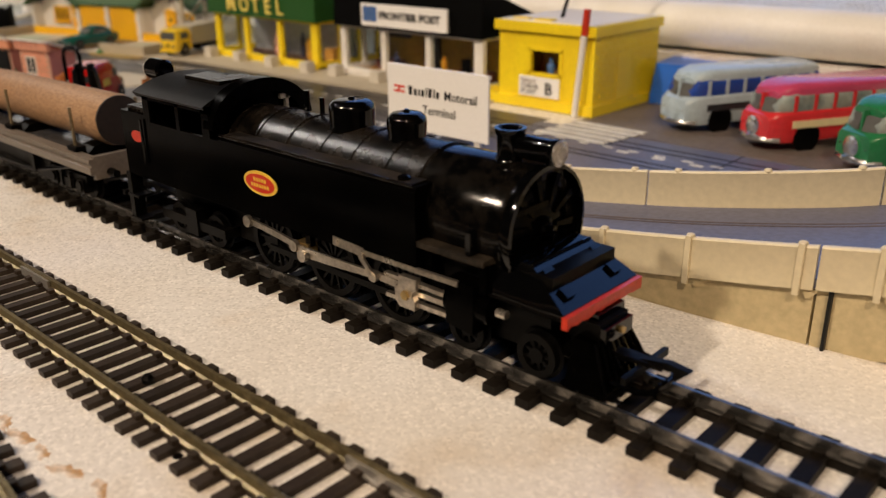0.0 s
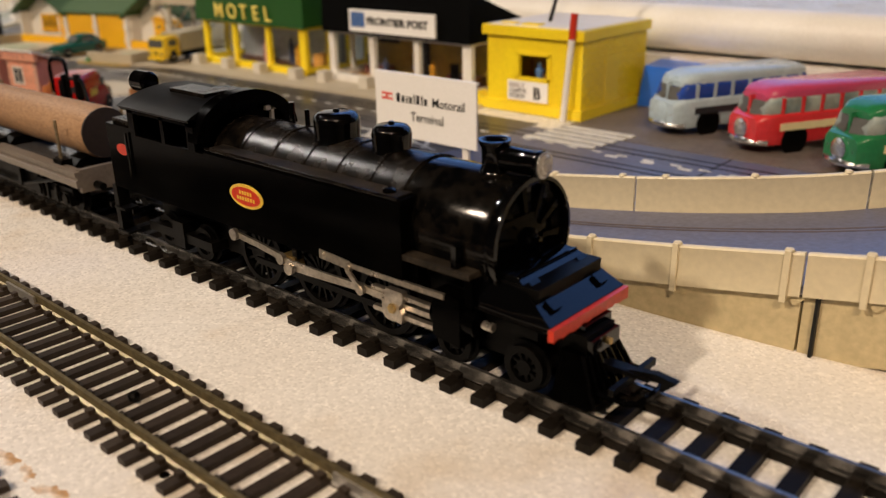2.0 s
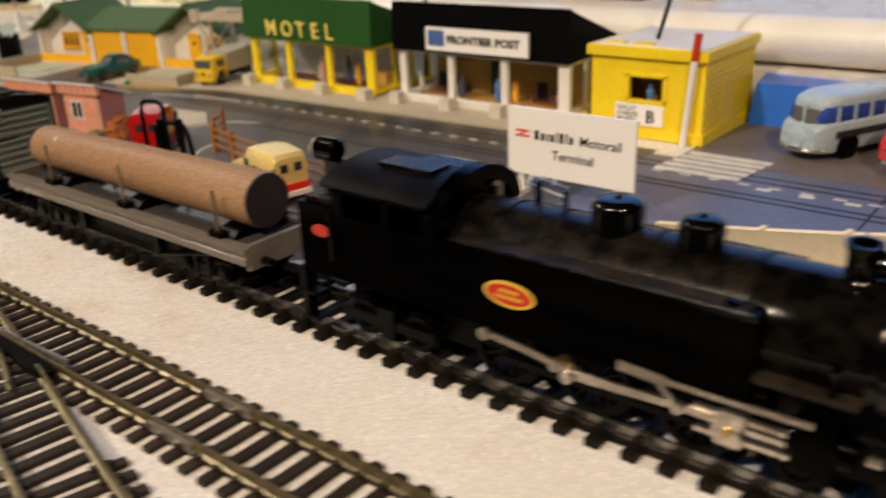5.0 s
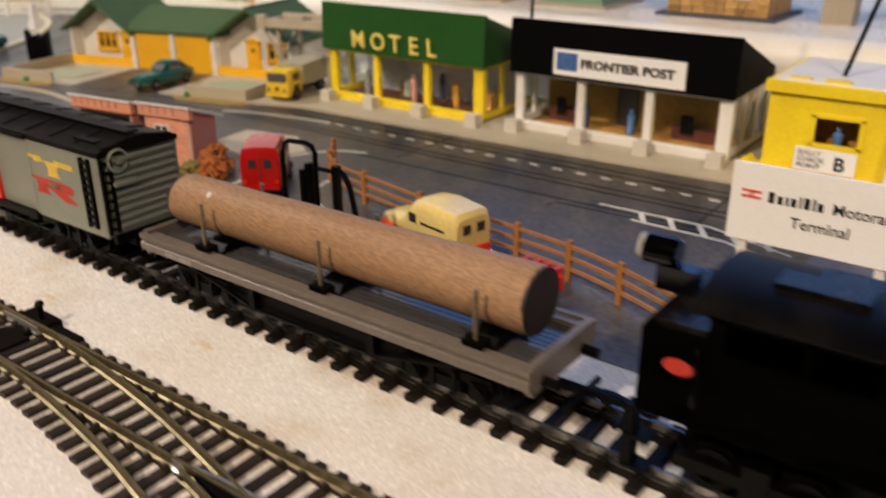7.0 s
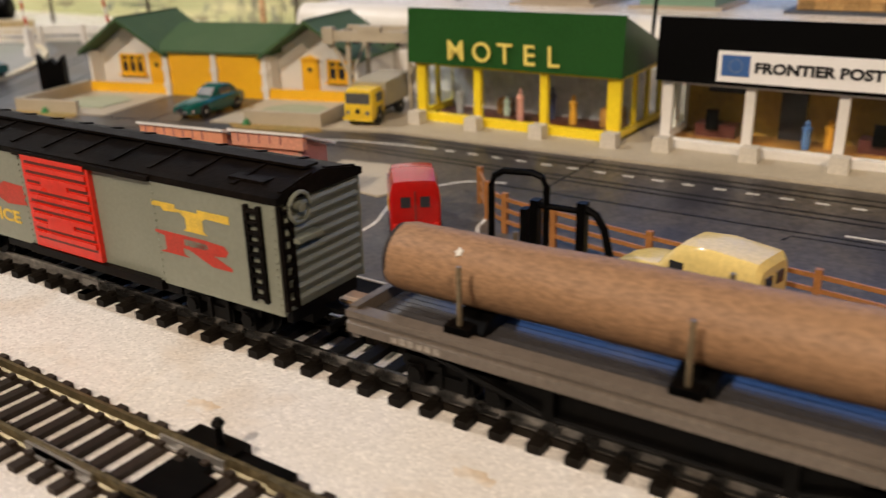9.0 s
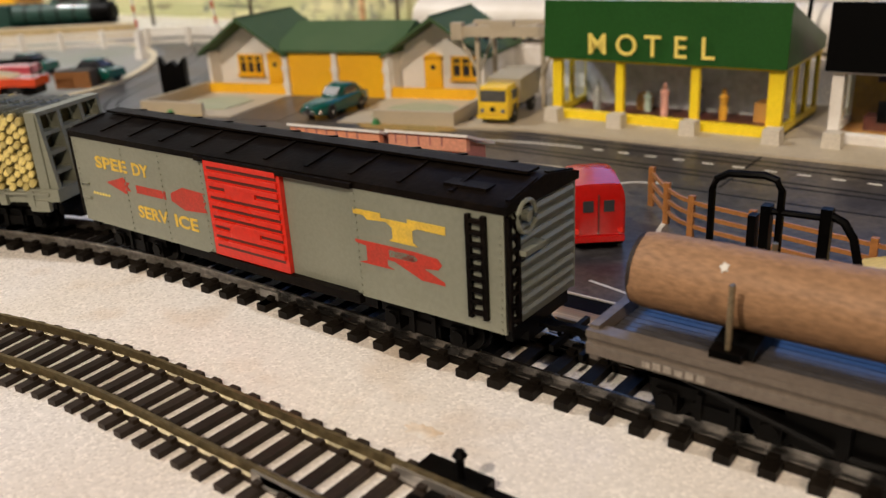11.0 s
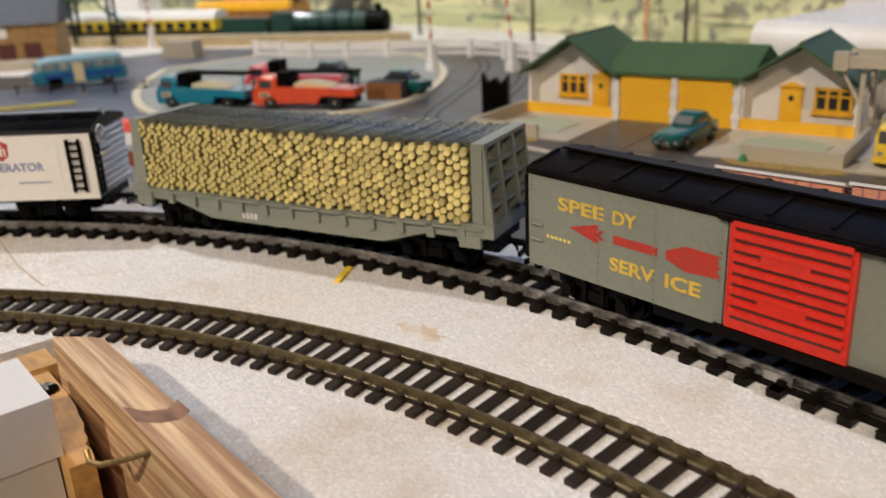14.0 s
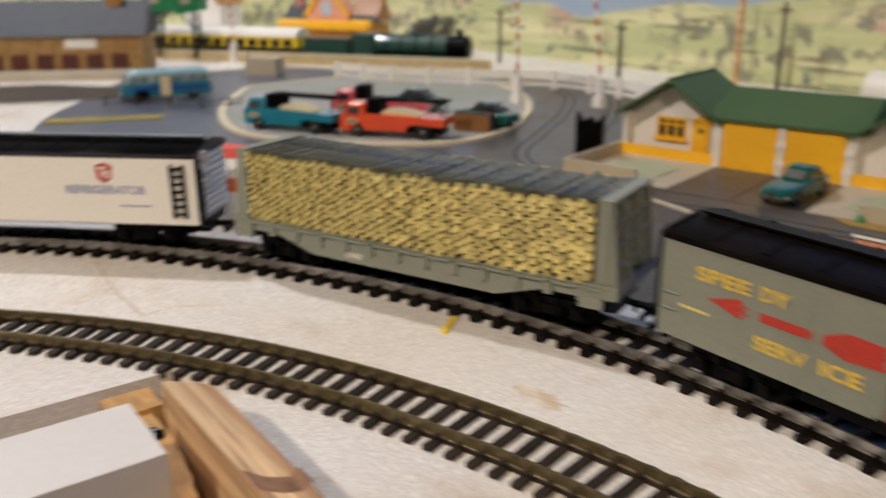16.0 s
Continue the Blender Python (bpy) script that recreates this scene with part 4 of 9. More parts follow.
    # the deck is faceted: a flat top, a steep front and slanting cheeks
    deck = Shape().add([(-39, -11.4, 32.9), (-39, 11.4, 32.9), (-30.2, 11.0, 32.7), (-30.2, -11.0, 32.7), (-19.4, 14.4, 25.4), (-19.4, -14.4, 25.4), (-39, -15.2, 27.6), (-39, 15.2, 27.6), (-19.4, -14.4, 23.6), (-19.4, 14.4, 23.6), (-39, -15.2, 24.6), (-39, 15.2, 24.6)],
        [(0, 3, 2, 1), (3, 5, 4, 2), (0, 6, 5, 3), (1, 2, 4, 7), (5, 8, 9, 4), (6, 10, 8, 5), (7, 4, 9, 11), (10, 11, 9, 8), (0, 1, 7, 11, 10, 6)]).bevel(0.4, 12)
    deck_ob = part("front_deck", deck, BLACK, loco, "glossy black faceted front deck")
    for side in (-1, 1):
        for dx, dz in ((-27.0, 30.75), (-22.6, 27.75)):
            part("rivet_plate", Shape().box(-1.4, 1.4, -1.6, 1.6, -0.2, 0.75, shift(dx, side * 9.0, dz, ry=34)).bevel(0.3), BLACK, deck_ob)
    part("lip", Shape().tube([(-30.0, -11, 32.7), (-30.0, 11, 32.7)], 0.35, 6), BLACK, deck_ob)
    rng = random.Random(8)
    low = [(-14.8 + i * 1.85, 22.7 + rng.uniform(-0.3, 0.3)) for i in range(17)]
    part("buffer_plank", Shape().prism(low + [(14.8, 25.2), (-14.8, 25.2)], "x", -19.6, -18.2).bevel(0.3), RED_PAINT, loco, "red painted buffer plank")
    # frames, pilot and coupling
    part("frame", Shape().box(-178, -26, -6.2, 6.2, 10, 25), MATT_BLACK, loco)
    part("front_frame", Shape().box(-58, -24, -12.0, 12.0, 20, 31.5).box(-34, -16, -5.5, 5.5, 11, 21), MATT_BLACK, loco)
    pilot = part("pilot", Shape().add([(-21, -8.0, 17.6), (-21, 8.0, 17.6), (-16.6, 7.0, 17.2), (-16.6, -7.0, 17.2), (-21, -10.6, 6.9), (-21, 10.6, 6.9), (-11.8, 9.8, 6.9), (-11.8, -9.8, 6.9)], [(0, 3, 2, 1), (4, 5, 6, 7), (0, 4, 7, 3), (1, 2, 6, 5), (3, 7, 6, 2), (0, 1, 5, 4)]).bevel(0.4), BLACK_SIDE, loco, "black ribbed cowcatcher")
    for k in range(8):
        u = -1 + 2 * k / 7
        part("bar", Shape().tube([(-16.3, u * 6.6, 16.9), (-11.5, u * 9.2, 7.3)], 0.45, 6), BLACK, pilot)
    part("pilot_top", Shape().box(-23, -14.6, -5.4, 5.4, 16.8, 20.2).box(-23, -17.4, -4.2, 6.4, 20.0, 22.4).bevel(0.5), BLACK, loco)
    part("pilot_bolt", Shape().cyl((-14.2, 0.4, 18.6), "x", 0.8, 1.0, 10), BRASS, loco)
    hook_coupling(loco, -15.5, 1)
    part("coupling_loop", Shape().tube([(-12, -6.5, 9.6), (-6, -6.2, 9.4), (-3.6, -5.4, 9.6), (-2.6, -2, 10.2), (-2.6, 2, 10.4), (-3.6, 5.4, 10.8), (-12, 6.2, 11.0)], 0.75, 8), BLACK, loco)
    # wheels
    for x in (-121, -96, -71):
        for side in (-1, 1):
            wheel(loco, x, side * 9.0, 9.4, 14, name="driving_wheel", inward=-side)
    for x in (-29, -49):
        for side in (-1, 1):
            wheel(loco, x, side * 9.0, 5.2, 9, name="leading_wheel", inward=-side)
    for x in (-150, -170):
        for side in (-1, 1):
            wheel(loco, x, side * 9.0, 5.2, 9, name="trailing_wheel", inward=-side)
    part("bogie", Shape().box(-178, -143, -11.8, 11.8, 10.5, 13.5).box(-163, -157, -12.4, 12.4, 8.6, 17).bevel(0.4), MATT_BLACK, loco)
    # cylinders and valve gear, both sides
    for side in (-1, 1):
        def slab(name, pts, y, wide, deep, mat, owner):
            s = Shape()
            for (xa, za), (xb, zb) in zip(pts[:-1], pts[1:]):
                d = math.hypot(xb - xa, zb - za)
                nx, nz = -(zb - za) / d * wide / 2, (xb - xa) / d * wide / 2
                s.prism([(xa + nx, za + nz), (xb + nx, zb + nz), (xb - nx, zb - nz), (xa - nx, za - nz)], "y", min(side * y, side * (y + deep)), max(side * y, side * (y + deep)))
            return part(name, s.bevel(0.15), mat, owner)

        def pin(x, z, y, r, deep=1.2, mat=STEEL):
            return part("pin", Shape().cyl((x, side * y, z), "y", r, deep, 12), mat, loco)

        cyl = part("cylinder", Shape().prism([(-49.2, 26.4), (-49.2, 15.6), (-41.2, 14.6), (-41.2, 26.2)], "y", min(side * 11, side * 17.0), max(side * 11, side * 17.0)).bevel(0.5), BLACK_SIDE, loco, "black cylinder block")
        part("cylinder_cover", Shape().cyl((-44.0, side * 13.0, 20.5), "x", 3.9, 12.4, 18), BLACK_SIDE, cyl)
        part("drain_cock", Shape().cyl((-34.5, side * 15.2, 21.5), "x", 1.0, 2.6, 8), STEEL, cyl)
        slab("coupling_rod", [(-121, 14.0), (-96, 14.0), (-71, 14.0)], 11.0, 1.8, 0.8, MATT_BLACK, loco)
        slab("connecting_rod", [(-99.5, 18.7), (-86, 19.3), (-72.5, 20.2)], 15.4, 1.9, 0.9, STEEL, loco)
        slab("eccentric_rod", [(-102.5, 20.6), (-88, 20.4), (-73.5, 20.8)], 16.5, 1.2, 0.7, STEEL, loco)
        slab("return_rod", [(-122.4, 22.9), (-112, 22.0), (-101.5, 20.6)], 16.2, 1.7, 0.8, STEEL, loco)
        slab("radius_rod", [(-86.5, 26.2), (-75.5, 25.6)], 16.6, 2.4, 0.8, STEEL, loco)
        slab("valve_rod", [(-75.6, 25.7), (-60, 25.7), (-45.5, 25.9)], 16.6, 1.3, 0.8, STEEL, loco)
        slab("combination_lever", [(-76.2, 24.6), (-74.0, 22.6), (-71.8, 20.2)], 17.3, 1.3, 0.7, STEEL, loco)
        slab("union_link", [(-73, 20.4), (-62.5, 20.0)], 15.8, 1.8, 0.8, STEEL, loco)
        slab("upper_slide_bar", [(-69.5, 21.6), (-49.0, 21.4)], 14.9, 1.0, 1.4, STEEL, loco)
        slab("lower_slide_bar", [(-69.0, 16.4), (-49.0, 16.6)], 14.9, 1.1, 1.4, STEEL, loco)
        slab("piston_rod", [(-62, 18.9), (-49.0, 18.9)], 14.4, 1.3, 1.2, STEEL, loco)
        cross = part("crosshead", Shape().prism([(-65.0, 20.2), (-65.0, 16.6), (-63.4, 15.2), (-58.6, 15.2), (-58.6, 17.6), (-59.4, 18.4), (-59.4, 19.6), (-58.2, 20.6), (-58.2, 23.2), (-63.6, 23.2), (-64.0, 20.2)], "y", min(side * 15.6, side * 17.3), max(side * 15.6, side * 17.3)).bevel(0.25), STEEL, loco, "polished steel crosshead")
        part("bolt", Shape().cyl((-61.4, side * 17.5, 18.6), "y", 1.2, 1.0, 6), BRASS, cross)
        for px, pz, pr in ((-122.4, 22.9, 1.7), (-102.4, 20.7, 1.6), (-99.2, 18.6, 1.7), (-76, 24.9, 1.0), (-72.2, 20.3, 1.4), (-85, 26.2, 0.6)):
            pin(px, pz, 17.2, pr)
        part("crank_pin", Shape().box(-103, -98, min(side * 13, side * 16.2), max(side * 13, side * 16.2), 18.4, 21.6).bevel(0.4), BRASS, loco)
        part("hanger", Shape().box(-122.8, -121.2, min(side * 14.6, side * 15.4), max(side * 14.6, side * 15.4), 24, 26.4), MATT_BLACK, loco)
        part("hanger", Shape().box(-99.6, -97.6, min(side * 14, side * 15.6), max(side * 14, side * 15.6), 21.0, 24.4), MATT_BLACK, loco)
    # cab with open windows, arched roof behind a thick raised arch, short bunker
    front = [(-16, 25), (16, 25), (16, 51.4), (10, 54.6), (-10, 54.6), (-16, 51.4)]
    cab = part("cab", Shape().prism(front, "x", -138.4, -137.2), BLACK_SIDE, loco, "glossy black open-sided cab")
    for side in (-1, 1):
        a, b = sorted((side * 16.0, side * 17.2))
        part("side_sheet", Shape().box(-172, -133, a, b, 25, 43.8).bevel(0.2), BLACK_SIDE, cab)
        for xa, xb in ((-172, -168.6), (-154.0, -152.2), (-140.6, -137)):
            part("window_post", Shape().box(xa, xb, a, b, 43.8, 52.4), BLACK_SIDE, cab)
        part("cant_rail", Shape().box(-172, -137, a, b, 50.6, 52.4), BLACK_SIDE, cab)
        part("handrail", Shape().tube([(-173.4, side * 17.9, 30), (-173.4, side * 17.9, 44)], 0.4, 6), BLACK, loco)
    part("back_sheet", Shape().box(-172, -170.8, -16, 16, 25, 52), BLACK_SIDE, cab)
    roof_arc = [(22.6 * math.sin(radians(a)), 45.6 + 10.9 * math.cos(radians(a))) for a in range(-52, 53, 8)]
    roof = part("cab_roof", Shape().prism(roof_arc + [(y * 0.94, z - 1.4) for y, z in reversed(roof_arc)], "x", -176, -138.6), ROOF_MATT, loco, "dusty arched cab roof with thick front arch")
    arch_arc = [(17.7 * math.sin(radians(a)), 46.0 + 12.7 * math.cos(radians(a))) for a in range(-88, 89, 8)]
    arch = arch_arc + [(y * 0.77, 46.0 + (z - 46.0) * 0.70) for y, z in reversed(arch_arc)]
    part("roof_front_arch", Shape().prism(arch, "x", -139.2, -134.6).bevel(0.4, 50), BLACK_SIDE, roof, "thick raised arch")
    part("roof_panel", Shape().box(-164, -146, -6.5, 1.5, 55.6, 57.2).bevel(0.5), DUSTY, roof)
    part("roof_panel", Shape().box(-158, -143, 3.0, 9.0, 54.6, 56.4).bevel(0.5), DUSTY, roof)
    part("roof_hook", Shape().box(-136.4, -135.2, 8.6, 9.6, 45.5, 53.0).box(-136.4, -135.2, 6.8, 11.4, 51.6, 53.0), HUB, roof)
    bunker = part("bunker", Shape().box(-186, -172, -17.2, 17.2, 25, 45.6).bevel(0.5), BLACK_SIDE, loco, "glossy black coal bunker")
    part("bunker_top", Shape().box(-184.6, -173, -15.5, 15.5, 45.4, 47.0).bevel(0.5), DUSTY, bunker)
    for side in (-1, 1):
        part("number_plate", Shape().prism([(-177.4 + 3.3 * math.cos(i * math.pi / 9), 38.2 + 1.8 * math.sin(i * math.pi / 9)) for i in range(18)], "y", side * 17.15, side * 17.5), RED_PRINT, bunker, "small red oval plate")
    rear = part("rear_lamp", Shape().lathe([(2.6, -194), (3.5, -193.4), (3.5, -186.6), (2.9, -185.8)], (0, 0, 55.4), "x", 20).box(-190, -181, -2.2, 2.2, 47, 52.6), BLACK, loco, "black rear headlamp")
    part("lens", Shape().lathe([(3.0, -194.8), (3.2, -193.6)], (0, 0, 55.4), "x", 20), LENS_GLASS, rear)
    part("rear_step", Shape().box(-188.5, -186, -17, -13, 9, 25).box(-188.5, -182, -17.4, -12.5, 9, 9.8).box(-188.5, -182, -17.4, -12.5, 17, 17.8), MATT_BLACK, loco)
    hook_coupling(loco, -186, -1)
    return loco


locomotive()


def end_gear(parent, x, side):
    """Black pocket, buffer beam and hose, added under a wagon's end to stand for the shade there."""
    gear = thing_part("added_draw_gear", parent)
    a, b = sorted((x - side * 14, x - side * 0.6))
    part("pocket", Shape().box(a, b, -5.5, 5.5, 10.5, 17.2).bevel(0.4), MATT_BLACK, gear)
    a, b = sorted((x - side * 2.4, x - side * 0.4))
    part("buffer_beam", Shape().box(a, b, -13, 13, 13.6, 17.6).bevel(0.3), MATT_BLACK, gear)
    part("hose", Shape().tube([(x - side * 1.4, 4, 13.8), (x + side * 1.6, 4.4, 11.6), (x + side * 2.2, 4.6, 8.4)], 0.6, 6), MATT_BLACK, gear)


def bogie(parent, x, wheel_r=5.2, base=21.0, label="black plastic bogie"):
    b = thing_part("bogie", parent)
    tagged(b, label)
    for side in (-1, 1):
        y = side * 12.2
        s = Shape().box(x - base / 2 - 4, x + base / 2 + 4, y - 0.9, y + 0.9, 12.5, 15.2)
        s.box(x - 5, x + 5, y - 1.6, y + 1.6, 9.2, 12.6)
        for e in (-1, 1):
            s.box(x + e * base / 2 - 2.4, x + e * base / 2 + 2.4, y - 1.7, y + 1.7, 8.6, 13.6)
            s.box(x + e * 3.4 - 0.6, x + e * 3.4 + 0.6, y - 2.2, y + 2.2, 9, 15)
        part("side_frame", s.bevel(0.3), MATT_BLACK, b)
        for e in (-1, 1):
            part("axle_box", Shape().lathe([(2.0, 0), (2.0, 1.0), (1.1, 1.0), (1.0, 0.4)], (x + e * base / 2, y + side * 1.5 - (1 if side < 0 else 0), 11.2), "y", 10), MATT_BLACK, b)
    part("bolster", Shape().box(x - 4, x + 4, -12, 12, 13, 16.5), MATT_BLACK, b)
    for e in (-1, 1):
        for side in (-1, 1):
            wh = Shape().lathe([(wheel_r, -1.1), (wheel_r, 0.8), (wheel_r + 0.9, 0.9), (wheel_r + 0.9, 1.3)], (x + e * base / 2, side * 9.0, 6 + wheel_r), "y", 20)
            if side > 0:
                wh = Shape().lathe([(wheel_r + 0.9, -1.3), (wheel_r + 0.9, -0.9), (wheel_r, -0.8), (wheel_r, 1.1)], (x + e * base / 2, side * 9.0, 6 + wheel_r), "y", 20)
            part("wheel", wh, MATT_BLACK, b)
        part("axle", Shape().cyl((x + e * base / 2, 0, 6 + wheel_r), "y", 0.9, 18, 8), RAIL_STEEL, b)
    return b


STAKE = material("dull_brass_wire", (0.30, 0.24, 0.15), 0.45, 0.8, vary=0.2, grain=900)


def log_wagon():
    """A bogie flat wagon with one thick log; local x = 0 at its middle, 151 long."""
    w = thing("log_flat_wagon", "grey plastic bogie flat wagon with planked deck", "wagon", -287.5, -1.8, 0)
    L = 75.5
    for side in (-1, 1):
        a, b = sorted((side * 15.4, side * 17.2))
        body = Shape().prism([(side * 15.4, 19.0), (side * 17.0, 19.0), (side * 17.2, 21.4), (side * 16.5, 21.8), (side * 16.5, 22.6), (side * 17.2, 23.0), (side * 17.2, 24.6), (side * 15.4, 24.6)], "x", -L, L).bevel(0.25)
        part("side_sill", body, GREY_WAGON, w)
        part("top_rail", Shape().box(-L + 1, L - 1, min(side * 12.2, side * 15.5), max(side * 12.2, side * 15.5), 22.6, 24.0).bevel(0.2), GREY_WAGON, w)
    for e in (-1, 1):
        a, b = sorted((e * (L - 2.2), e * L))
        part("end_sill", Shape().box(a, b, -15.4, 15.4, 17.0, 25.2).bevel(0.3), GREY_WAGON, w)
        part("buffer", Shape().cyl((e * (L + 2), -10, 19), "x", 1.4, 5, 10), MATT_BLACK, w)
        part("buffer", Shape().cyl((e * (L + 2), 10, 19), "x", 1.4, 5, 10), MATT_BLACK, w)
        hook_coupling(w, e * L - e * 2, e)
    for k in range(12):
        y = -12.1 + k * 2.2
        part("deck_plank", Shape().box(-L + 2.3, L - 2.3, y - 0.95, y + 0.95, 20.6, 22.2).bevel(0.25), GREY_DECK, w)
    part("deck_base", Shape().box(-L + 2.2, L - 2.2, -13.2, 13.2, 19.2, 20.7), GREY_WAGON, w)
    part("underframe", Shape().prism([(-36, 19.2), (-33, 9.0), (33, 9.0), (36, 19.2)], "y", -13.2, 13.2).bevel(0.5), MATT_BLACK, w)
    for side in (-1, 1):
        part("truss_rod", Shape().tube([(-58, side * 14.4, 18.6), (-24, side * 14.4, 11.0), (24, side * 14.4, 11.0), (58, side * 14.4, 18.6)], 0.7, 6), MATT_BLACK, w)
        for x in (-24, 24):
            part("queen_post", Shape().box(x - 1.2, x + 1.2, side * 14.4 - 1.0, side * 14.4 + 1.0, 10.6, 19.2).bevel(0.2), MATT_BLACK, w)
    for x in (-47.0, 3.5, 57.0):
        cradle = Shape().prism([(-11, 22.1), (11, 22.1), (8, 25.0), (4.5, 25.8), (-4.5, 25.8), (-8, 25.0)], "x", x - 4.2, x + 4.2).bevel(0.4)
        part("cradle", cradle, MATT_BLACK, w, "black plastic log cradle")
        for side in (-1, 1):
            part("socket", Shape().box(x - 3.2, x + 3.2, side * 12.2 - 2.0, side * 12.2 + 2.0, 22.2, 25.8).bevel(0.5), MATT_BLACK, w)
            part("stake", Shape().cyl((x, side * 12.6, 32), "z", 0.65, 15, 8), STAKE, w, "bare wire stake")
    bars = Shape()
    for k in range(6):
        bars.box(-62.6 + k * 2.3, -61.0 + k * 2.3, -17.3, -16.9, 19.6, 21.1 if k % 3 else 20.8)
    tagged(part("faint_bars", bars, material("faded_white_print", (0.30, 0.27, 0.23), 0.5, vary=0.3, grain=900), w, "faded white print"), kind="stuff")
    bogie(w, -48)
    bogie(w, 48)
    log = thing("log", "single thick brown log with a rough surface", "log", -292, -1.8, -0.6)
    s = Shape()
    n, k = 36, 46
    v, f = [], []
    for j in range(k + 1):
        x = -66.5 + 139 * j / k
        for i in range(n):
            a = 2 * math.pi * i / n
            taper = j / k
            r = 8.3 + 1.0 * taper + 0.35 * noise.noise(Vector((x * 0.03, math.cos(a), math.sin(a)))) + 0.12 * noise.noise(Vector((x * 0.5, 4 * math.cos(a), 4 * math.sin(a))))
            if j in (0, k):
                r -= 0.5
            v.append((x, r * math.cos(a), 34.0 + 1.0 * taper + r * math.sin(a)))
    for j in range(k):
        for i in range(n):
            f.append((j * n + i, j * n + (i + 1) % n, (j + 1) * n + (i + 1) % n, (j + 1) * n + i))
    part("bark", s.add(v, f), LOG, log)
    for e in (-1, 1):
        part("cut_end", Shape().lathe([(8.9, -0.5), (8.9, 0.4), (4.0, 0.55)] if e > 0 else [(4.0, -0.55), (7.9, -0.4), (7.9, 0.5)], (72.4 if e > 0 else -66.4, 0, 34.5 + 0.5 * e), "x", 36), LOG_END, log, "dark sawn log end")
    spot = [(1.5 * math.cos(i * math.pi / 5) * (0.6 + 0.4 * (i % 2)), 1.9 * math.sin(i * math.pi / 5) * (0.6 + 0.4 * (i % 2))) for i in range(10)]
    part("white_mark", moved(Shape().prism(spot, "z", 0.0, 0.3), Matrix.Translation((-46.5, -5.9, 40.35)) @ Matrix.Rotation(radians(46), 4, "X") @ Matrix.Diagonal((0.7, 0.7, 1.0, 1.0))), ROAD_WHITE, log, "small white paint mark")


log_wagon()


def ladder(parent, mat, x, y, z0, z1, wide, rungs, along="x", deep=1.1, label=""):
    s = Shape()
    for k in (-1, 1):
        if along == "x":
            s.box(x + k * wide / 2 - 0.6, x + k * wide / 2 + 0.6, y - deep / 2, y + deep / 2, z0, z1)
        else:
            s.box(x - deep / 2, x + deep / 2, y + k * wide / 2 - 0.6, y + k * wide / 2 + 0.6, z0, z1)
    for i in range(rungs):
        z = z0 + (z1 - z0) * (i + 0.5) / rungs
        if along == "x":
            s.box(x - wide / 2, x + wide / 2, y - deep / 2, y + deep / 2, z - 0.45, z + 0.45)
        else:
            s.box(x - deep / 2, x + deep / 2, y - wide / 2, y + wide / 2, z - 0.45, z + 0.45)
    return part("ladder", s.bevel(0.15), mat, parent, label)


def wagon_ends(w, mat, reach, half, z0, z1, peak, ribs=9):
    """Corrugated ends with a brake wheel; reach gives the body's length to either side."""
    for e in (-1, 1):
        L = reach[e]
        a, b = sorted((e * (L - 1.2), e * L))
        end = part("end_wall", Shape().prism([(-half, z0), (half, z0), (half, z1), (0, peak), (-half, z1)], "x", a, b), mat, w)
        for k in range(ribs):
            z = z0 + 2.6 + k * (z1 - z0 - 3) / ribs
            part("rib", Shape().tube([(e * L, -half + 2.2, z), (e * L, half - 1.2, z)], 0.95, 6), mat, end)
        part("brake_wheel", Shape().lathe([(1.2, 0), (1.2, 1.6)] if e > 0 else [(1.2, -1.6), (1.2, 0)], (e * (L + 1), -half + 6, z1 - 3.5), "x", 10).tube([(e * (L + 1.8), -half + 6 + 3.8 * math.cos(i * math.pi / 8), z1 - 3.5 + 3.8 * math.sin(i * math.pi / 8)) for i in range(16)], 0.55, 6, True), mat, end)
        part("brake_step", Shape().box(min(e * L, e * (L + 3.4)), max(e * L, e * (L + 3.4)), -half + 3, -half + 12, z1 - 12, z1 - 10.8).bevel(0.2), mat, end)


def rivets(parent, mat, xs, y, z0, z1, step=1.9):
    s = Shape()
    for x in xs:
        z = z0
        while z < z1:
            s.box(x - 0.28, x + 0.28, min(y, y + math.copysign(0.3, y)), max(y, y + math.copysign(0.3, y)), z - 0.28, z + 0.28)
            z += step
    return tagged(part("rivet_rows", s, mat, parent), kind="stuff")


def box_roof(w, reach, half, z1, peak, mat, panels=11, walk=True):
    back, L = reach[-1], reach[1]
    outline = [(-half - 1.0, z1 - 1.6), (-half - 1.0, z1 + 0.2), (-half + 1, z1 + 0.9), (0, peak), (half - 1, z1 + 0.9), (half + 1.0, z1 + 0.2), (half + 1.0, z1 - 1.6)]
    roof = part("roof", Shape().prism(outline, "x", -back - 1.0, L + 1.0).bevel(0.3), mat, w, "black ribbed roof")
    slope = math.degrees(math.atan2(peak - z1 - 0.9, half - 1))
    for k in range(panels + 1):
        x = -back + (back + L) * k / panels
        for side in (-1, 1):
            m = shift(x, 0, peak + 0.05, rx=-side * slope)
            part("roof_rib", Shape().box(-0.6, 0.6, min(side * 2.5, side * (half - 1)), max(side * 2.5, side * (half - 1)), -0.3, 0.38, m), mat, roof)
    if walk:
        part("roof_walk", Shape().box(-back + 2, L - 2, -2.6, 2.6, peak + 0.2, peak + 0.9).bevel(0.2), mat, roof)
    return roof


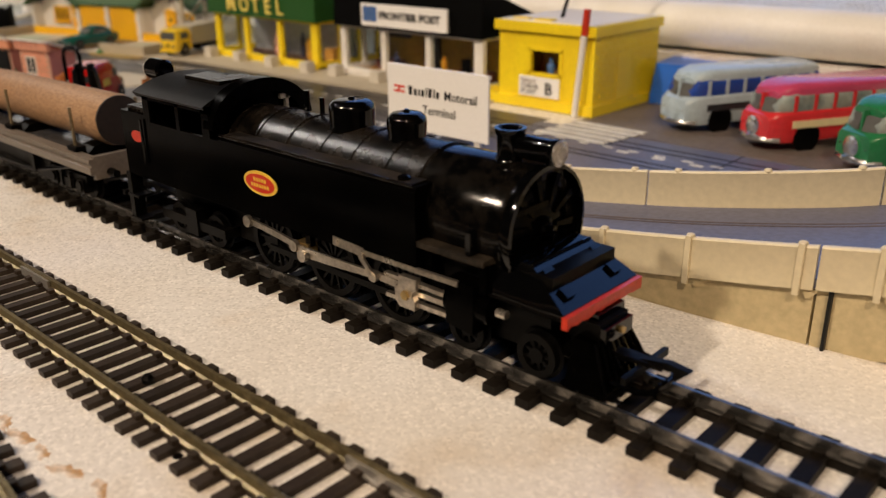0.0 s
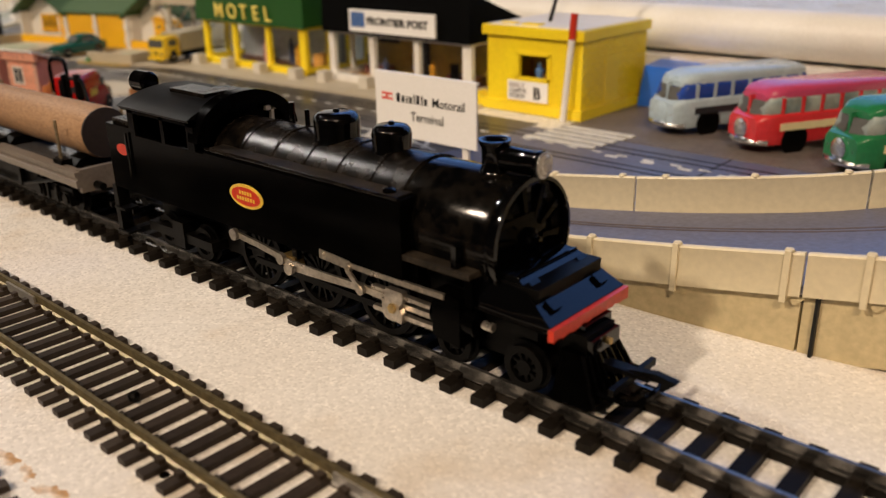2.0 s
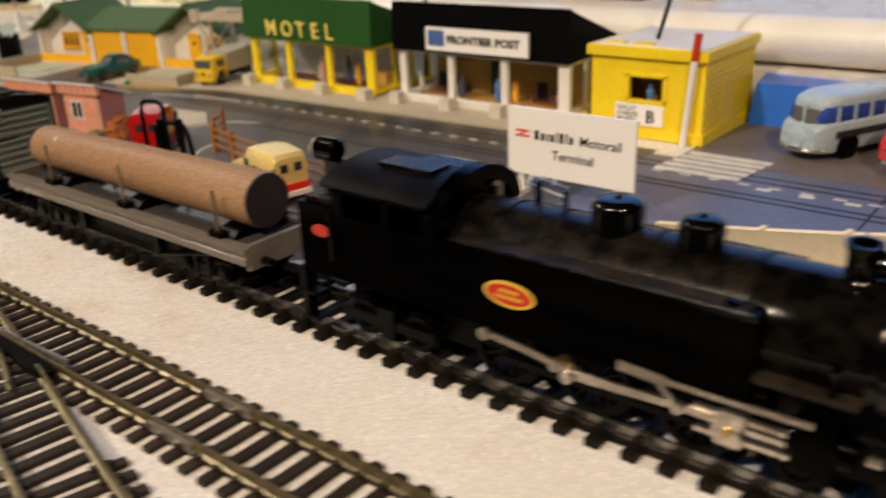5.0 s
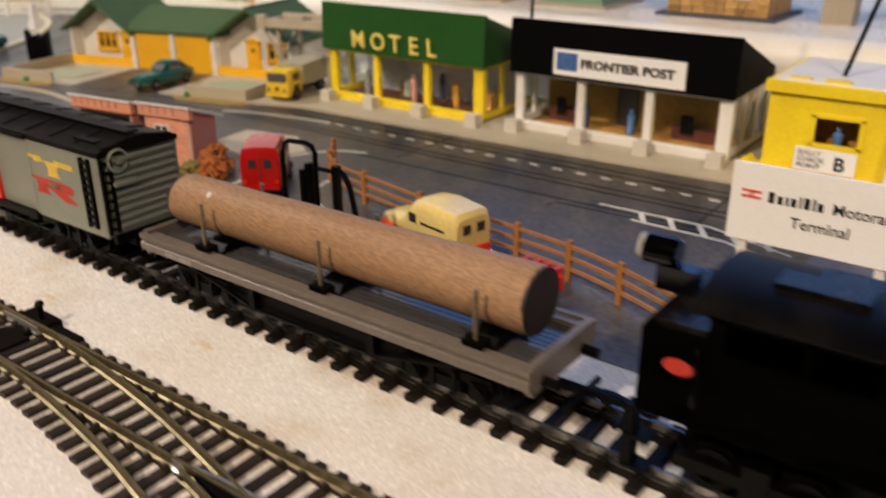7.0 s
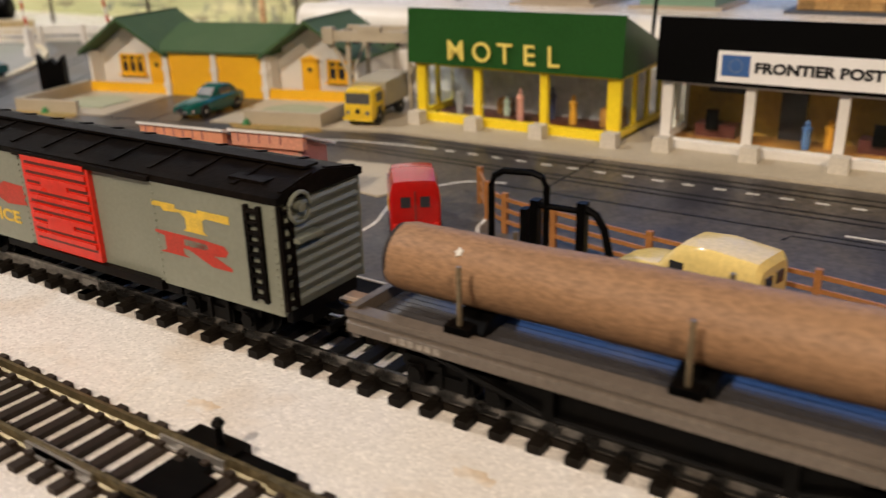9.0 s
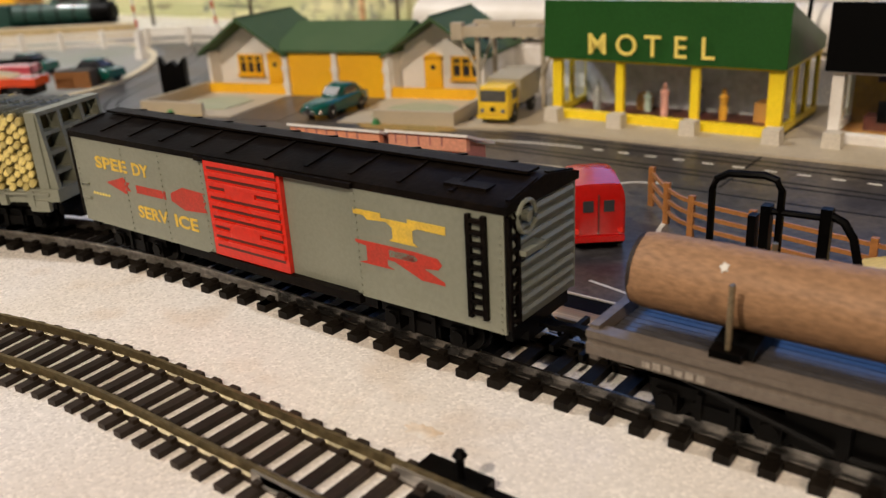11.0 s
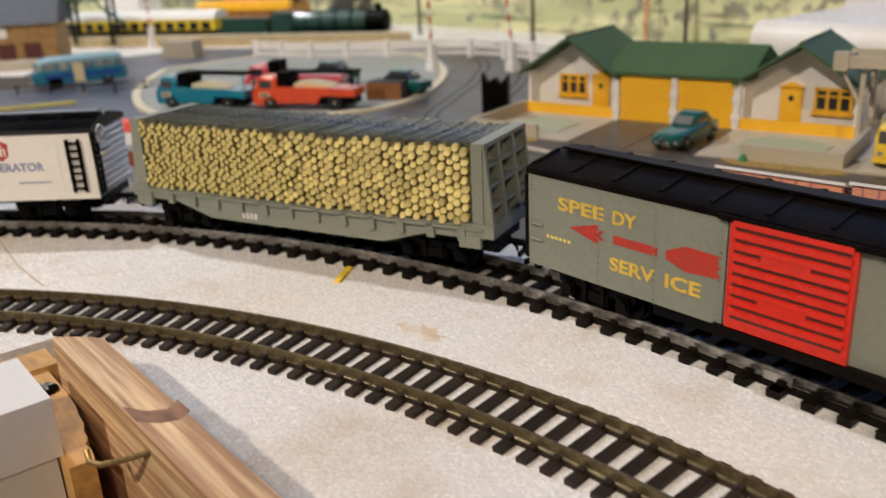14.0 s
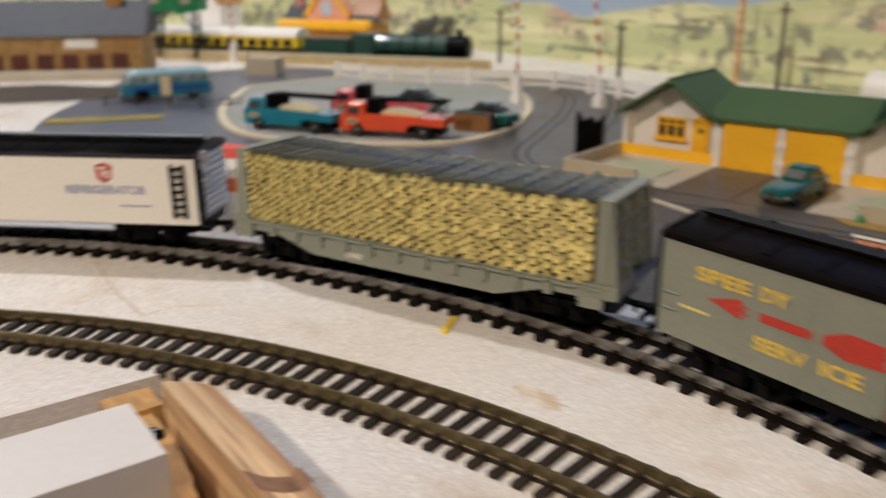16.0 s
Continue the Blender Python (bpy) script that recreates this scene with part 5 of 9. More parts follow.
def grey_box_car():
    c = thing("box_car", "grey-green plastic box car with red sliding door", "wagon", -469.5, -2.1, 0, 0.55)
    L, h, z0, z1, peak = 88.0, 15.4, 17.4, 47.6, 51.2
    reach = {-1: 86.6, 1: 85.2}
    part("body", Shape().box(-reach[-1], reach[1], -h, h, z0, z1).bevel(0.4), TR_GREY, c)
    for e in (-1, 1):
        for side in (-1, 1):
            y0, y1 = sorted((side * h, side * (h + 0.8)))
            xa, xb = sorted((39.5 if e > 0 else -17.8, e * reach[e]))
            part("side_panel", Shape().box(xa, xb, y0, y1, z0 - 0.6, z1 - 0.8).bevel(0.25), TR_GREY, c)
            rivets(c, TR_GREY, [e * 41, e * 84.2] if e > 0 else [e * 19.4, e * 85.4], side * (h + 0.8), z0 + 0.6, z1 - 1.4)
    for side in (-1, 1):
        yb = side * (h + 0.1)
        y0, y1 = sorted((yb, yb + side * 1.4))
        door = part("door", Shape().box(-16.7, 15.0, y0, y1, z0 + 0.2, z1 - 1.8).bevel(0.5), RED_PLASTIC, c, "bright red louvred sliding door")
        for k in range(9):
            z = z0 + 3.4 + k * 2.95
            gap = k in (2, 6)
            for xa, xb in (((-15.2, -7.7), (4.8, 13.6)) if gap else ((-15.2, 13.6),)):
                # dark red strips paint the shade in the recesses between slats
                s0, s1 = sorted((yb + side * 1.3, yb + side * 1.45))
                part("slat_shade", Shape().box(xa, xb, s0, s1, z - 0.45, z + 0.55), DARK_RED_FLOOR_SHADE, door)
            r0, r1 = sorted((yb + side * 1.35, yb + side * 2.1))
            part("slat", Shape().box(-15.6, 14.0, r0, r1, z + 0.7, z + 2.2).bevel(0.3), RED_PLASTIC, door)
            if gap:
                part("blank_plate", Shape().box(-7.7, 4.8, r0, r1, z - 0.9, z + 0.9), RED_PLASTIC, door)
        t0, t1 = sorted((yb, yb + side * 2.0))
        part("door_track", Shape().box(-20, 41, t0, t1, z0 - 2.6, z0 + 0.0).bevel(0.3), ROOF_BLACK, c)
        part("door_rail", Shape().box(-20, 41, t0, t1, z1 - 1.6, z1 - 0.2).bevel(0.3), ROOF_BLACK, c)
        f = side * (h + 0.85)
        g0, g1 = sorted((f, f + side * 0.12))

        def flat(outline, mat, name, label=""):
            pts = outline if side < 0 else [(-px, pz) for px, pz in outline]
            return part(name, Shape().prism(pts, "y", g0, g1), mat, c, label)

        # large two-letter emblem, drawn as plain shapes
        flat([(40.3 + (px - 42.5) * 1.13, 34.0 + (pz - 34.7) * 0.98) for px, pz in [(42.5, 41.6), (50.5, 41.6), (50.5, 40.4), (58, 40.4), (58, 41.4), (68, 41.4), (68, 39.2), (60.5, 39.4), (59.2, 38.6), (59.2, 35.6), (60.5, 34.7), (52.6, 34.7), (53.6, 35.6), (53.6, 38.4), (52, 39.6), (46.5, 39.2), (45.5, 40.2), (42.5, 40.2)]], YELLOW_PRINT, "emblem", "yellow printed emblem")
        flat([(40.3 + (px - 43.2) * 1.12, 25.5 + (pz - 25.0) * 0.80) for px, pz in [(43.2, 33.8), (60, 33.8), (66.5, 33.2), (67.6, 31.4), (66.6, 29.6), (62.6, 29.0), (68.2, 26.0), (68.2, 25.0), (62, 25.0), (54.6, 29.0), (52.4, 29.2), (52.4, 27.0), (54.2, 26.2), (44.0, 26.2), (46.4, 27.2), (46.4, 32.2), (43.2, 32.9)]], RED_PRINT, "emblem", "red printed emblem")
        flat([(40.3 + (px - 43.2) * 1.12, 25.5 + (pz - 25.0) * 0.80) for px, pz in [(53.0, 32.6), (60.2, 32.6), (61.2, 31.4), (60.0, 30.3), (53.0, 30.3)]], TR_GREY, "emblem_eye")
        # arrow
        flat([(-69.9, 32.3), (-59.0, 35.4), (-59.0, 33.6), (-56.6, 33.8), (-58.4, 32.3), (-56.6, 30.9), (-59.0, 30.9), (-59.0, 29.4)], RED_PRINT, "arrow", "red printed arrow")
        flat([(-53.4, 33.5), (-38.4, 33.5), (-38.4, 30.9), (-53.4, 30.9)], RED_PRINT, "arrow")
        flat([(-35.6, 33.4), (-29.5, 36.0), (-18.8, 35.6), (-20.0, 34.2), (-18.8, 32.8), (-20.0, 31.4), (-18.8, 29.6), (-29.5, 28.9), (-35.6, 31.0)], RED_PRINT, "arrow")
        if side < 0:
            for word, x, wide in (("SPEE", -74.3, 17.4), ("DY", -53.8, 8.4), ("SERV", -54.5, 15.6), ("ICE", -35.5, 11.2)):
                z = 36.9 if word in ("SPEE", "DY") else 22.9
                text = lettering(word, 5.5, 0.06, 0.16)
                xs = [q.co.x for q in text.bm.verts]
                grow = wide / (max(xs) - min(xs))
                text.bm.transform(Matrix.Diagonal((grow, 1, 1, 1)))
                part("lettering", moved(text, shift(x - min(xs) * grow, -(h + 0.92), z)), YELLOW_PRINT, c, "yellow stencil lettering")
            bars = Shape()
            for k in range(6):
                bars.box(-79 + k * 1.7, -78.0 + k * 1.7, -(h + 0.95), -(h + 0.85), 27.0, 27.9)
            part("faint_bars", bars, LETTER_YELLOW, c)
            for rx in (-59.0, -39.4):
                rivets(c, TR_GREY, [rx], -(h + 0.8), z0 + 0.6, z1 - 1.4)
        ladder(c, ROOF_BLACK, 78.2 * (1 if side < 0 else -1), side * (h + 1.5), z0 + 2.4, z1 - 2.4, 4.2, 9, label="black side ladder")
        for zz in (25.5, 30.5):
            part("grab_iron", Shape().tube([(-85, side * (h + 1), zz), (-85, side * (h + 1.6), zz), (-80.5, side * (h + 1.6), zz), (-80.5, side * (h + 1), zz)], 0.3, 5), TR_GREY, c)
    wagon_ends(c, TR_GREY, reach, h, z0, z1, peak - 0.8)
    for e in (-1, 1):
        ladder(c, ROOF_BLACK, e * (reach[e] + 1.0), -h + 1.4, z0 + 1.0, z1 - 2.0, 3.4, 8, "y", label="black end ladder")
    roof = box_roof(c, reach, h, z1, peak, ROOF_BLACK)
    part("hatch", Shape().box(66, 78, -12, -5.5, peak - 2.4, peak - 1.4).bevel(0.3), ROOF_BLACK, roof)
    part("underframe", Shape().box(-L + 3, L - 8, -11.5, 11.5, 14.6, 17.8).box(-42, 42, -12, 12, 11.5, 15), MATT_BLACK, c)
    bogie(c, -62)
    bogie(c, 59)
    hook_coupling(c, reach[1], 1)
    hook_coupling(c, -L, -1)
    end_gear(c, reach[1], 1)
    end_gear(c, -L, -1)


grey_box_car()


def on_curve(along):
    """Place and heading (degrees) on the main track at a length past the start of its curve."""
    cx, cy, r = CURVE_A
    a = along / r
    return cx - r * math.sin(a), cy + r * math.cos(a), math.degrees(a)


def timber_car(centre_along):
    x, y, a = on_curve(centre_along)
    c = thing("timber_car", "grey-green bulkhead flat car loaded with cut logs", "wagon", x, y - 1.0, 0, a)
    L, h = 80.0, 17.4
    part("deck", Shape().box(-L, L, -h, h, 21.5, 24.0).bevel(0.3), TR_GREY, c)
    for side in (-1, 1):
        a0, b0 = sorted((side * (h - 0.5), side * (h + 0.7)))
        part("side_sill", Shape().prism([(-L, 19.5), (-58, 19.5), (-40, 14.2), (40, 14.2), (58, 19.5), (L, 19.5), (L, 24.2), (-L, 24.2)], "y", a0, b0), TR_GREY, c)
        r0, r1 = sorted((side * (h + 0.4), side * (h + 2.0)))
        part("sill_flange", Shape().box(-L, L, r0, r1, 22.6, 23.6), TR_GREY, c)
        for k in range(13):
            px = -72 + k * 12
            part("stake_pocket", Shape().box(px - 1.4, px + 1.4, r0, r1, 18.6, 24.0).bevel(0.2), TR_GREY, c)
        bars = Shape()
        for k in range(4):
            bars.box(-24 + k * 2.0, -22.8 + k * 2.0, min(side * (h + 0.7), side * (h + 0.85)), max(side * (h + 0.7), side * (h + 0.85)), 16.0, 18.2)
        part("faint_bars", bars, ROAD_WHITE, c)
    for e in (-1, 1):
        bulk = thing_part("bulkhead", c)
        inner, out = (L - 7.0, L + 0.8) if e < 0 else (L - 4.2, L + 3.4)
        rib_x = [(e * inner, 23), (e * out, 23), (e * (out - 3.0), 51.0), (e * inner, 51.0)]
        # open frames: two broad corner posts, two ribs and three shelves between them
        for y in (-h + 0.9, -6, 6, h - 0.9):
            part("rib", Shape().prism(rib_x, "y", y - 0.9, y + 0.9).bevel(0.2), TR_GREY, bulk)
        for side in (-1, 1):
            a0, b0 = sorted((e * inner, e * (inner + 4.0)))
            part("corner_post", Shape().box(a0, b0, min(side * (h - 0.2), side * (h + 0.5)), max(side * (h - 0.2), side * (h + 0.5)), 23, 51.4).bevel(0.2), TR_GREY, bulk)
        for z in (30, 37, 44):
            a0, b0 = sorted((e * (inner + 0.6), e * (out - 0.6 - (z - 23) * 0.105)))
            part("shelf", Shape().box(a0, b0, -h + 0.4, h - 0.4, z - 0.7, z + 0.7).bevel(0.2), TR_GREY, bulk)
            for y in (-11, 0, 11):
                part("gusset", Shape().prism([(e * (inner + 0.6), z - 4.0), (e * (out - 1.4 - (z - 23) * 0.105), z - 0.7), (e * (inner + 0.6), z - 0.7)], "y", y - 0.6, y + 0.6), TR_GREY, bulk)
        part("cap", Shape().box(min(e * inner, e * (out - 2.8)), max(e * inner, e * (out - 2.8)), -h - 0.3, h + 0.3, 50.6, 52.0).bevel(0.3), TR_GREY, bulk)
        part("end_beam", Shape().box(min(e * (L - 8), e * (out + 0.4)), max(e * (L - 8), e * (out + 0.4)), -h - 1.4, h + 1.4, 20.2, 24.8).bevel(0.5), TR_GREY, bulk)
        for side in (-1, 1):
            part("step", Shape().box(min(e * (L - 9), e * (L - 1)), max(e * (L - 9), e * (L - 1)), min(side * h, side * (h + 1.8)), max(side * h, side * (h + 1.8)), 16.5, 20.6).bevel(0.3), TR_GREY, bulk)
    # dark olive core paints the shade between logs and in the bulkhead bays
    core = part("load_core", Shape().box(-L + 7.2, L - 4.4, -h + 1.2, h - 1.2, 24, 50.2), LOG_GAP, c, "dark olive block behind the log ends, coloured as shaded gaps")
    # stacked log ends, packed without overlap on the side that can be seen and on the far one
    rng = random.Random(21)
    spots = []
    px = -L + 8.4
    column = 0
    while px < L - 5.4:
        # thin logs at one end of the load, thicker ones towards the other
        big = 1.12 + 0.48 * (px + L) / (2 * L)
        pz = 25.2 + (column % 2) * big
        while pz < 50.4:
            r = big * rng.choice((0.92, 0.97, 1.0, 1.04, 1.1))
            spots.append((px + rng.uniform(-0.25, 0.25), pz + rng.uniform(-0.2, 0.2), round(r, 2)))
            pz += 2.0 * big
        px += 1.76 * big
        column += 1
    spots.sort(key=lambda q: -q[0])

    def log_end(r, px, py, pz, n):
        """A short log whose sawn face leans back at the top, with a chamfered rim."""
        ring = [(math.cos(2 * math.pi * i / n), math.sin(2 * math.pi * i / n)) for i in range(n)]
        verts = []
        for k, out in ((1.0, 0.0), (1.0, -1.75), (0.80, -2.2), (0.45, -2.05)):
            verts += [(px + r * k * a, py + out + (0.36 * r * k * b if out else 0.0), pz + r * k * b) for a, b in ring]
        faces = [tuple(range(3 * n, 4 * n))]
        for row in (0, n, 2 * n):
            faces += [(row + i, row + (i + 1) % n, row + n + (i + 1) % n, row + n + i) for i in range(n)]
        return verts, faces

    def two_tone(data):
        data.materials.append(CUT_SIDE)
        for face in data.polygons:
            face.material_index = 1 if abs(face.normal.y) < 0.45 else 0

    meshes = {}
    rest = Shape()
    for k, (px, pz, r) in enumerate(spots):
        py = -h + 1.7 + rng.uniform(-1.0, 0.8)
        if k < 290:
            if r not in meshes:
                meshes[r] = Shape().add(*log_end(r, 0, 0, 0, 11)).data("log_end", CUT_LOG)
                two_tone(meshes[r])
            part("log_end", meshes[r], None, core, m=at_mm(px, py, pz))
        else:
            rest.add(*log_end(r, px, py, pz, 9))
    ob = part("log_pile", rest, CUT_LOG, core)
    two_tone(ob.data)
    tagged(ob, kind="stuff")
    far = Shape()
    for px, pz, r in spots[::2]:
        far.lathe([(r, 0.0), (r, 2.0)], (px, h - 1.6, pz), "y", 6)
    tagged(part("log_pile", far, CUT_LOG, core), kind="stuff")
    bark = material("grey_green_bark", (0.072, 0.074, 0.044), 0.28, vary=0.3, grain=800, bump=0.3, second=(0.115, 0.116, 0.075), patch=80, each=0.3)
    logs = [(r, Shape().lathe([(r * 0.9, -h + 1.2), (r, -h + 1.5), (r * 0.93, 0), (r, h - 1.5), (r * 0.9, h - 1.2)], (0, 0, 0), "y", 9).data("top_log", bark)) for r in (1.25, 1.45, 1.6, 1.75)]
    px = -L + 9.0
    while px < L - 4.6:
        r, mesh = rng.choice(logs)
        part("top_log", mesh, None, core, m=at_mm(px, rng.uniform(-0.7, 0.5), 50.0 + rng.uniform(0, 0.5), rng.uniform(-0.6, 0.6)))
        px += 2 * r * 0.97
    part("underframe", Shape().box(-L + 4, L - 4, -12, 12, 15, 21.6), MATT_BLACK, c)
    bogie(c, -58)
    bogie(c, 58)
    hook_coupling(c, L + 1, 1)
    hook_coupling(c, -L - 1, -1)
    end_gear(c, L, 1)
    end_gear(c, -L, -1)


timber_car(171.0)


def white_box_car(centre_along):
    x, y, a = on_curve(centre_along)
    c = thing("refrigerator_car", "cream-white plastic refrigerator car with black roof", "wagon", x, y - 1.0, 0, a)
    L, h, z0, z1, peak = 88.0, 16.8, 17.6, 47.0, 51.0
    part("body", Shape().box(-L, L, -h, h, z0, z1).bevel(0.4), WHITE_WAGON, c)
    part("side_panel", Shape().box(-L, L, -h - 0.8, -h, z0 - 0.6, z1 - 0.8).bevel(0.25), WHITE_WAGON, c)
    rivets(c, WHITE_WAGON, [L - 1.2, L - 15, L - 62], -h - 0.8, z0, z1 - 1)
    wagon_ends(c, WHITE_WAGON, {-1: L, 1: L}, h, z0, z1, peak - 0.8)
    box_roof(c, {-1: L, 1: L}, h, z1, peak, material("glossy_black_roof", (0.003, 0.003, 0.0035), 0.12, vary=0.2, grain=700))
    ladder(c, ROOF_BLACK, L - 7.5, -h - 1.5, z0 + 2.6, z1 - 4.0, 5.0, 7, label="black side ladder")
    ladder(c, ROOF_BLACK, L + 1.0, -h + 1.6, z0 + 1.0, z1 - 2.0, 3.4, 8, "y", label="black end ladder")
    part("lettering", moved(lettering("REFRIGERATOR", 5.0, 0.06, 0.1, 1.02), shift(L - 57.5, -h - 0.9, 30.0)), BLUE_PRINT, c, "blue-grey lettering")
    shield = [(0, -4.6), (3.2, -2.4), (3.8, 3.0), (0, 4.4), (-3.8, 3.0), (-3.2, -2.4)]
    part("shield_emblem", moved(Shape().prism(shield, "y", -0.12, 0.0), shift(L - 39.5, -h - 0.82, 39.0)), RED_PRINT, c, "dark red shield emblem")
    part("shield_bar", moved(Shape().box(-2.6, 1.2, -0.1, 0, 1.6, 2.4).box(-1.2, -0.4, -0.1, 0, -1.8, 1.6).box(0.0, 0.8, -0.1, 0, -2.6, 0.8).box(0.8, 2.2, -0.1, 0, 0.2, 0.8).box(1.6, 2.3, -0.1, 0, -2.4, 0.2), shift(L - 39.5, -h - 0.95, 39.2)), WHITE_WAGON, c)
    part("faint_bars", Shape().box(L - 34, L - 20, -h - 0.95, -h - 0.8, 24.6, 25.2), BLUE_PRINT, c)
    part("underframe", Shape().box(-L + 3, L - 3, -8, 8, 13.6, 17.8), MATT_BLACK, c)
    bogie(c, -62)
    bogie(c, 62)
    hook_coupling(c, L, 1)
    end_gear(c, L, 1)


white_box_car(364.5)

# ---- roads of the slot-car layout ----
def sheet(name, outline, z0, z1, mat, label, category="road"):
    return solid(name, Shape().prism(outline, "z", z0, z1), mat, label, category, kind="structure")


def arc_points(cx, cy, r, a0, a1, n=24):
    return [(cx + r * math.cos(radians(a0 + (a1 - a0) * i / n)), cy + r * math.sin(radians(a0 + (a1 - a0) * i / n))) for i in range(n + 1)]


def ribbon(shape, line, half, z0, z1):
    """A level strip along a line of (x, y)."""
    return shape.sweep([(p[0], p[1], 0) for p in line], [(-half, z0), (half, z0), (half, z1), (-half, z1)])


def roads():
    sheet("road_yard", [(-640, 22), (-240, 20), (-225, 34), (-112, 34), (-112, 54), (-134, 98), (-190, 118), (-190, 222), (-640, 222), (-700, 180), (-700, 46)], 0.0, 1.0, ROAD, "dark grey slot-car road boards in front of the buildings")
    sheet("road_bend", [(-190, 118.1), (-133, 99), (-90, 100), (-51, 106), (-18, 117), (4, 129), (45, 158), (90, 197), (500, 197), (500, 215), (-190, 215)], 0.0, 1.0, ROAD_RAMP, "blue-grey slot-car road beside the ramp")
    sheet("road_parking", [(-176, 215), (500, 215), (500, 345), (-176, 345)], 0.0, 1.3, material("brown_grey_road_mat", (0.14, 0.115, 0.10), 0.5, vary=0.2, grain=500, bump=0.15, second=(0.18, 0.15, 0.13), patch=20), "brown-grey road mat under the coaches")
    # the road that leaves to the level crossing
    west = smooth_line([(-560, 190), (-640, 172), (-720, 150), (-800, 165), (-850, 225), (-905, 300), (-985, 380), (-1100, 430)], 10)
    solid("road_west", ribbon(Shape(), west, 52, 0.0, 1.15), ROAD, "dark grey slot-car road curving to the level crossing", "road", kind="structure")
    sheet("road_far", [(-1400, 70), (-1230, -30), (-1000, 0), (-850, 90), (-800, 230), (-860, 380), (-1000, 440), (-1120, 440), (-1250, 345), (-1400, 245)], 0.0, 0.95, ROAD_BLUE, "blue-grey road boards round the island")
    loop = smooth_line([(-720, 120), (-830, 60), (-950, 10), (-1090, -10), (-1220, 10)], 10)
    solid("road_loop", ribbon(Shape(), loop, 40, 0.0, 1.25), ROAD_BLUE, "blue-grey slot-car road loop", "road", kind="structure")
    solid("road_bus", ribbon(Shape(), smooth_line([(-1060, -40), (-1160, 0), (-1250, 70), (-1340, 170)], 8), 62, 0.0, 1.05), ROAD_BLUE, "blue-grey road under the blue coach", "road", kind="structure")
    sheet("road_station", [(-1330, -200), (-1270, -64), (-1242, 14), (-1325, 42), (-1400, -20), (-1440, -160)], 0.0, 1.1, material("dark_brown_ballast", (0.045, 0.032, 0.022), 0.7, vary=0.3, grain=500, bump=0.4, second=(0.08, 0.06, 0.04), patch=40), "dark brown ground before the station", "ground")
    sheet("grass_strip", [(-1150, -70), (-1138, -72), (-1106, 12), (-1116, 16)], 0.0, 2.6, material("yellow_olive_scatter", (0.42, 0.33, 0.04), 0.8, vary=0.3, grain=900, bump=0.4, second=(0.24, 0.25, 0.05), patch=60), "yellow-green scatter strip beside the road", "verge")
    edge = thing("road_edge", "black strip along the road boards with a pale wooden strip", "road edge", kind="structure")
    part("black_strip", Shape().box(-560, -318, 30.4, 39.0, 1.0, 1.6), BLACK_CARD, edge)
    part("edge_lip", Shape().box(-560, -318, 39.0, 40.0, 1.0, 2.0).bevel(0.2), STONE_BLOCK, edge, "thin worn pale lip")
    part("wooden_strip", Shape().box(-560, -318, 23.4, 30.4, 1.0, 1.9).bevel(0.3), PINE, edge, "pale pine strip")
    slots = thing("road_slots", "dark guide slots and seams in the road boards", "road slots", kind="structure")
    for y in (172, 178, 197, 204):
        part("slot", ribbon(Shape(), [(-545, y), (500, y)], 0.9, 1.0, 1.04), GROOVE, slots)
    for off in (-16, 16, -24, 24):
        side = []
        for i, p in enumerate(west):
            d = west[min(i + 1, len(west) - 1)] - west[max(i - 1, 0)]
            side.append(p + Vector((-d.y, d.x)).normalized() * off)
        part("slot", ribbon(Shape(), side, 0.9, 1.15, 1.19), GROOVE, slots)
    for x in (-560, -400, -238, -80, 80):
        part("seam", Shape().box(x - 0.5, x + 0.5, 160, 216, 1.0, 1.05), GROOVE, slots)
    part("seam", ribbon(Shape(), [(-300, 142), (-298, 148), (-222, 150)], 0.6, 1.0, 1.05), GROOVE, slots)
    part("seam", ribbon(Shape(), [(-420, 152), (-180, 154)], 0.7, 1.0, 1.05), GROOVE, slots)
    marks = thing("road_markings", "white painted lines and dashes on the road", "road markings", kind="structure")
    for k in range(42):
        x = -470 + k * 13.4
        part("dash", Shape().box(x - 2.6, x + 2.6, 190.0, 191.8, 1.0, 1.12), ROAD_WHITE, marks)
    part("edge_line", ribbon(Shape(), smooth_line([(-478, 190.9), (-505, 188.4), (-535, 182), (-580, 166), (-640, 150)], 8), 0.9, 1.0, 1.12), ROAD_WHITE, marks)
    part("yard_line", ribbon(Shape(), smooth_line([(-443, 137), (-449, 120), (-442, 100), (-436, 84), (-437, 68), (-449, 58)], 8), 0.8, 1.0, 1.12), ROAD_WHITE, marks)
    part("yard_line", ribbon(Shape(), smooth_line([(-443, 137), (-434, 150), (-418, 156)], 8), 0.8, 1.0, 1.12), ROAD_WHITE, marks)
    part("yard_line", ribbon(Shape(), smooth_line([(-402, 112), (-399, 100), (-391, 90), (-376, 80), (-358, 74)], 8), 0.8, 1.0, 1.12), ROAD_WHITE, marks)
    part("yard_line", ribbon(Shape(), [(-400, 52), (-372, 46)], 0.6, 1.0, 1.12), ROAD_WHITE, marks)
    # striped crossing by the terminal sign
    for k in range(5):
        x0 = -180 + k * 1.0
        y = 192 + k * 7.4
        part("stripe", Shape().box(x0 + 2, x0 + 42, y, y + 4.2, 1.3, 1.9), ROAD_WHITE, marks)
    for k in range(4):
        part("short_dash", Shape().box(-128 + k * 18, -122 + k * 18, 186, 189, 1.0, 1.12), ROAD_WHITE, marks)
    ladder_marks = Shape()
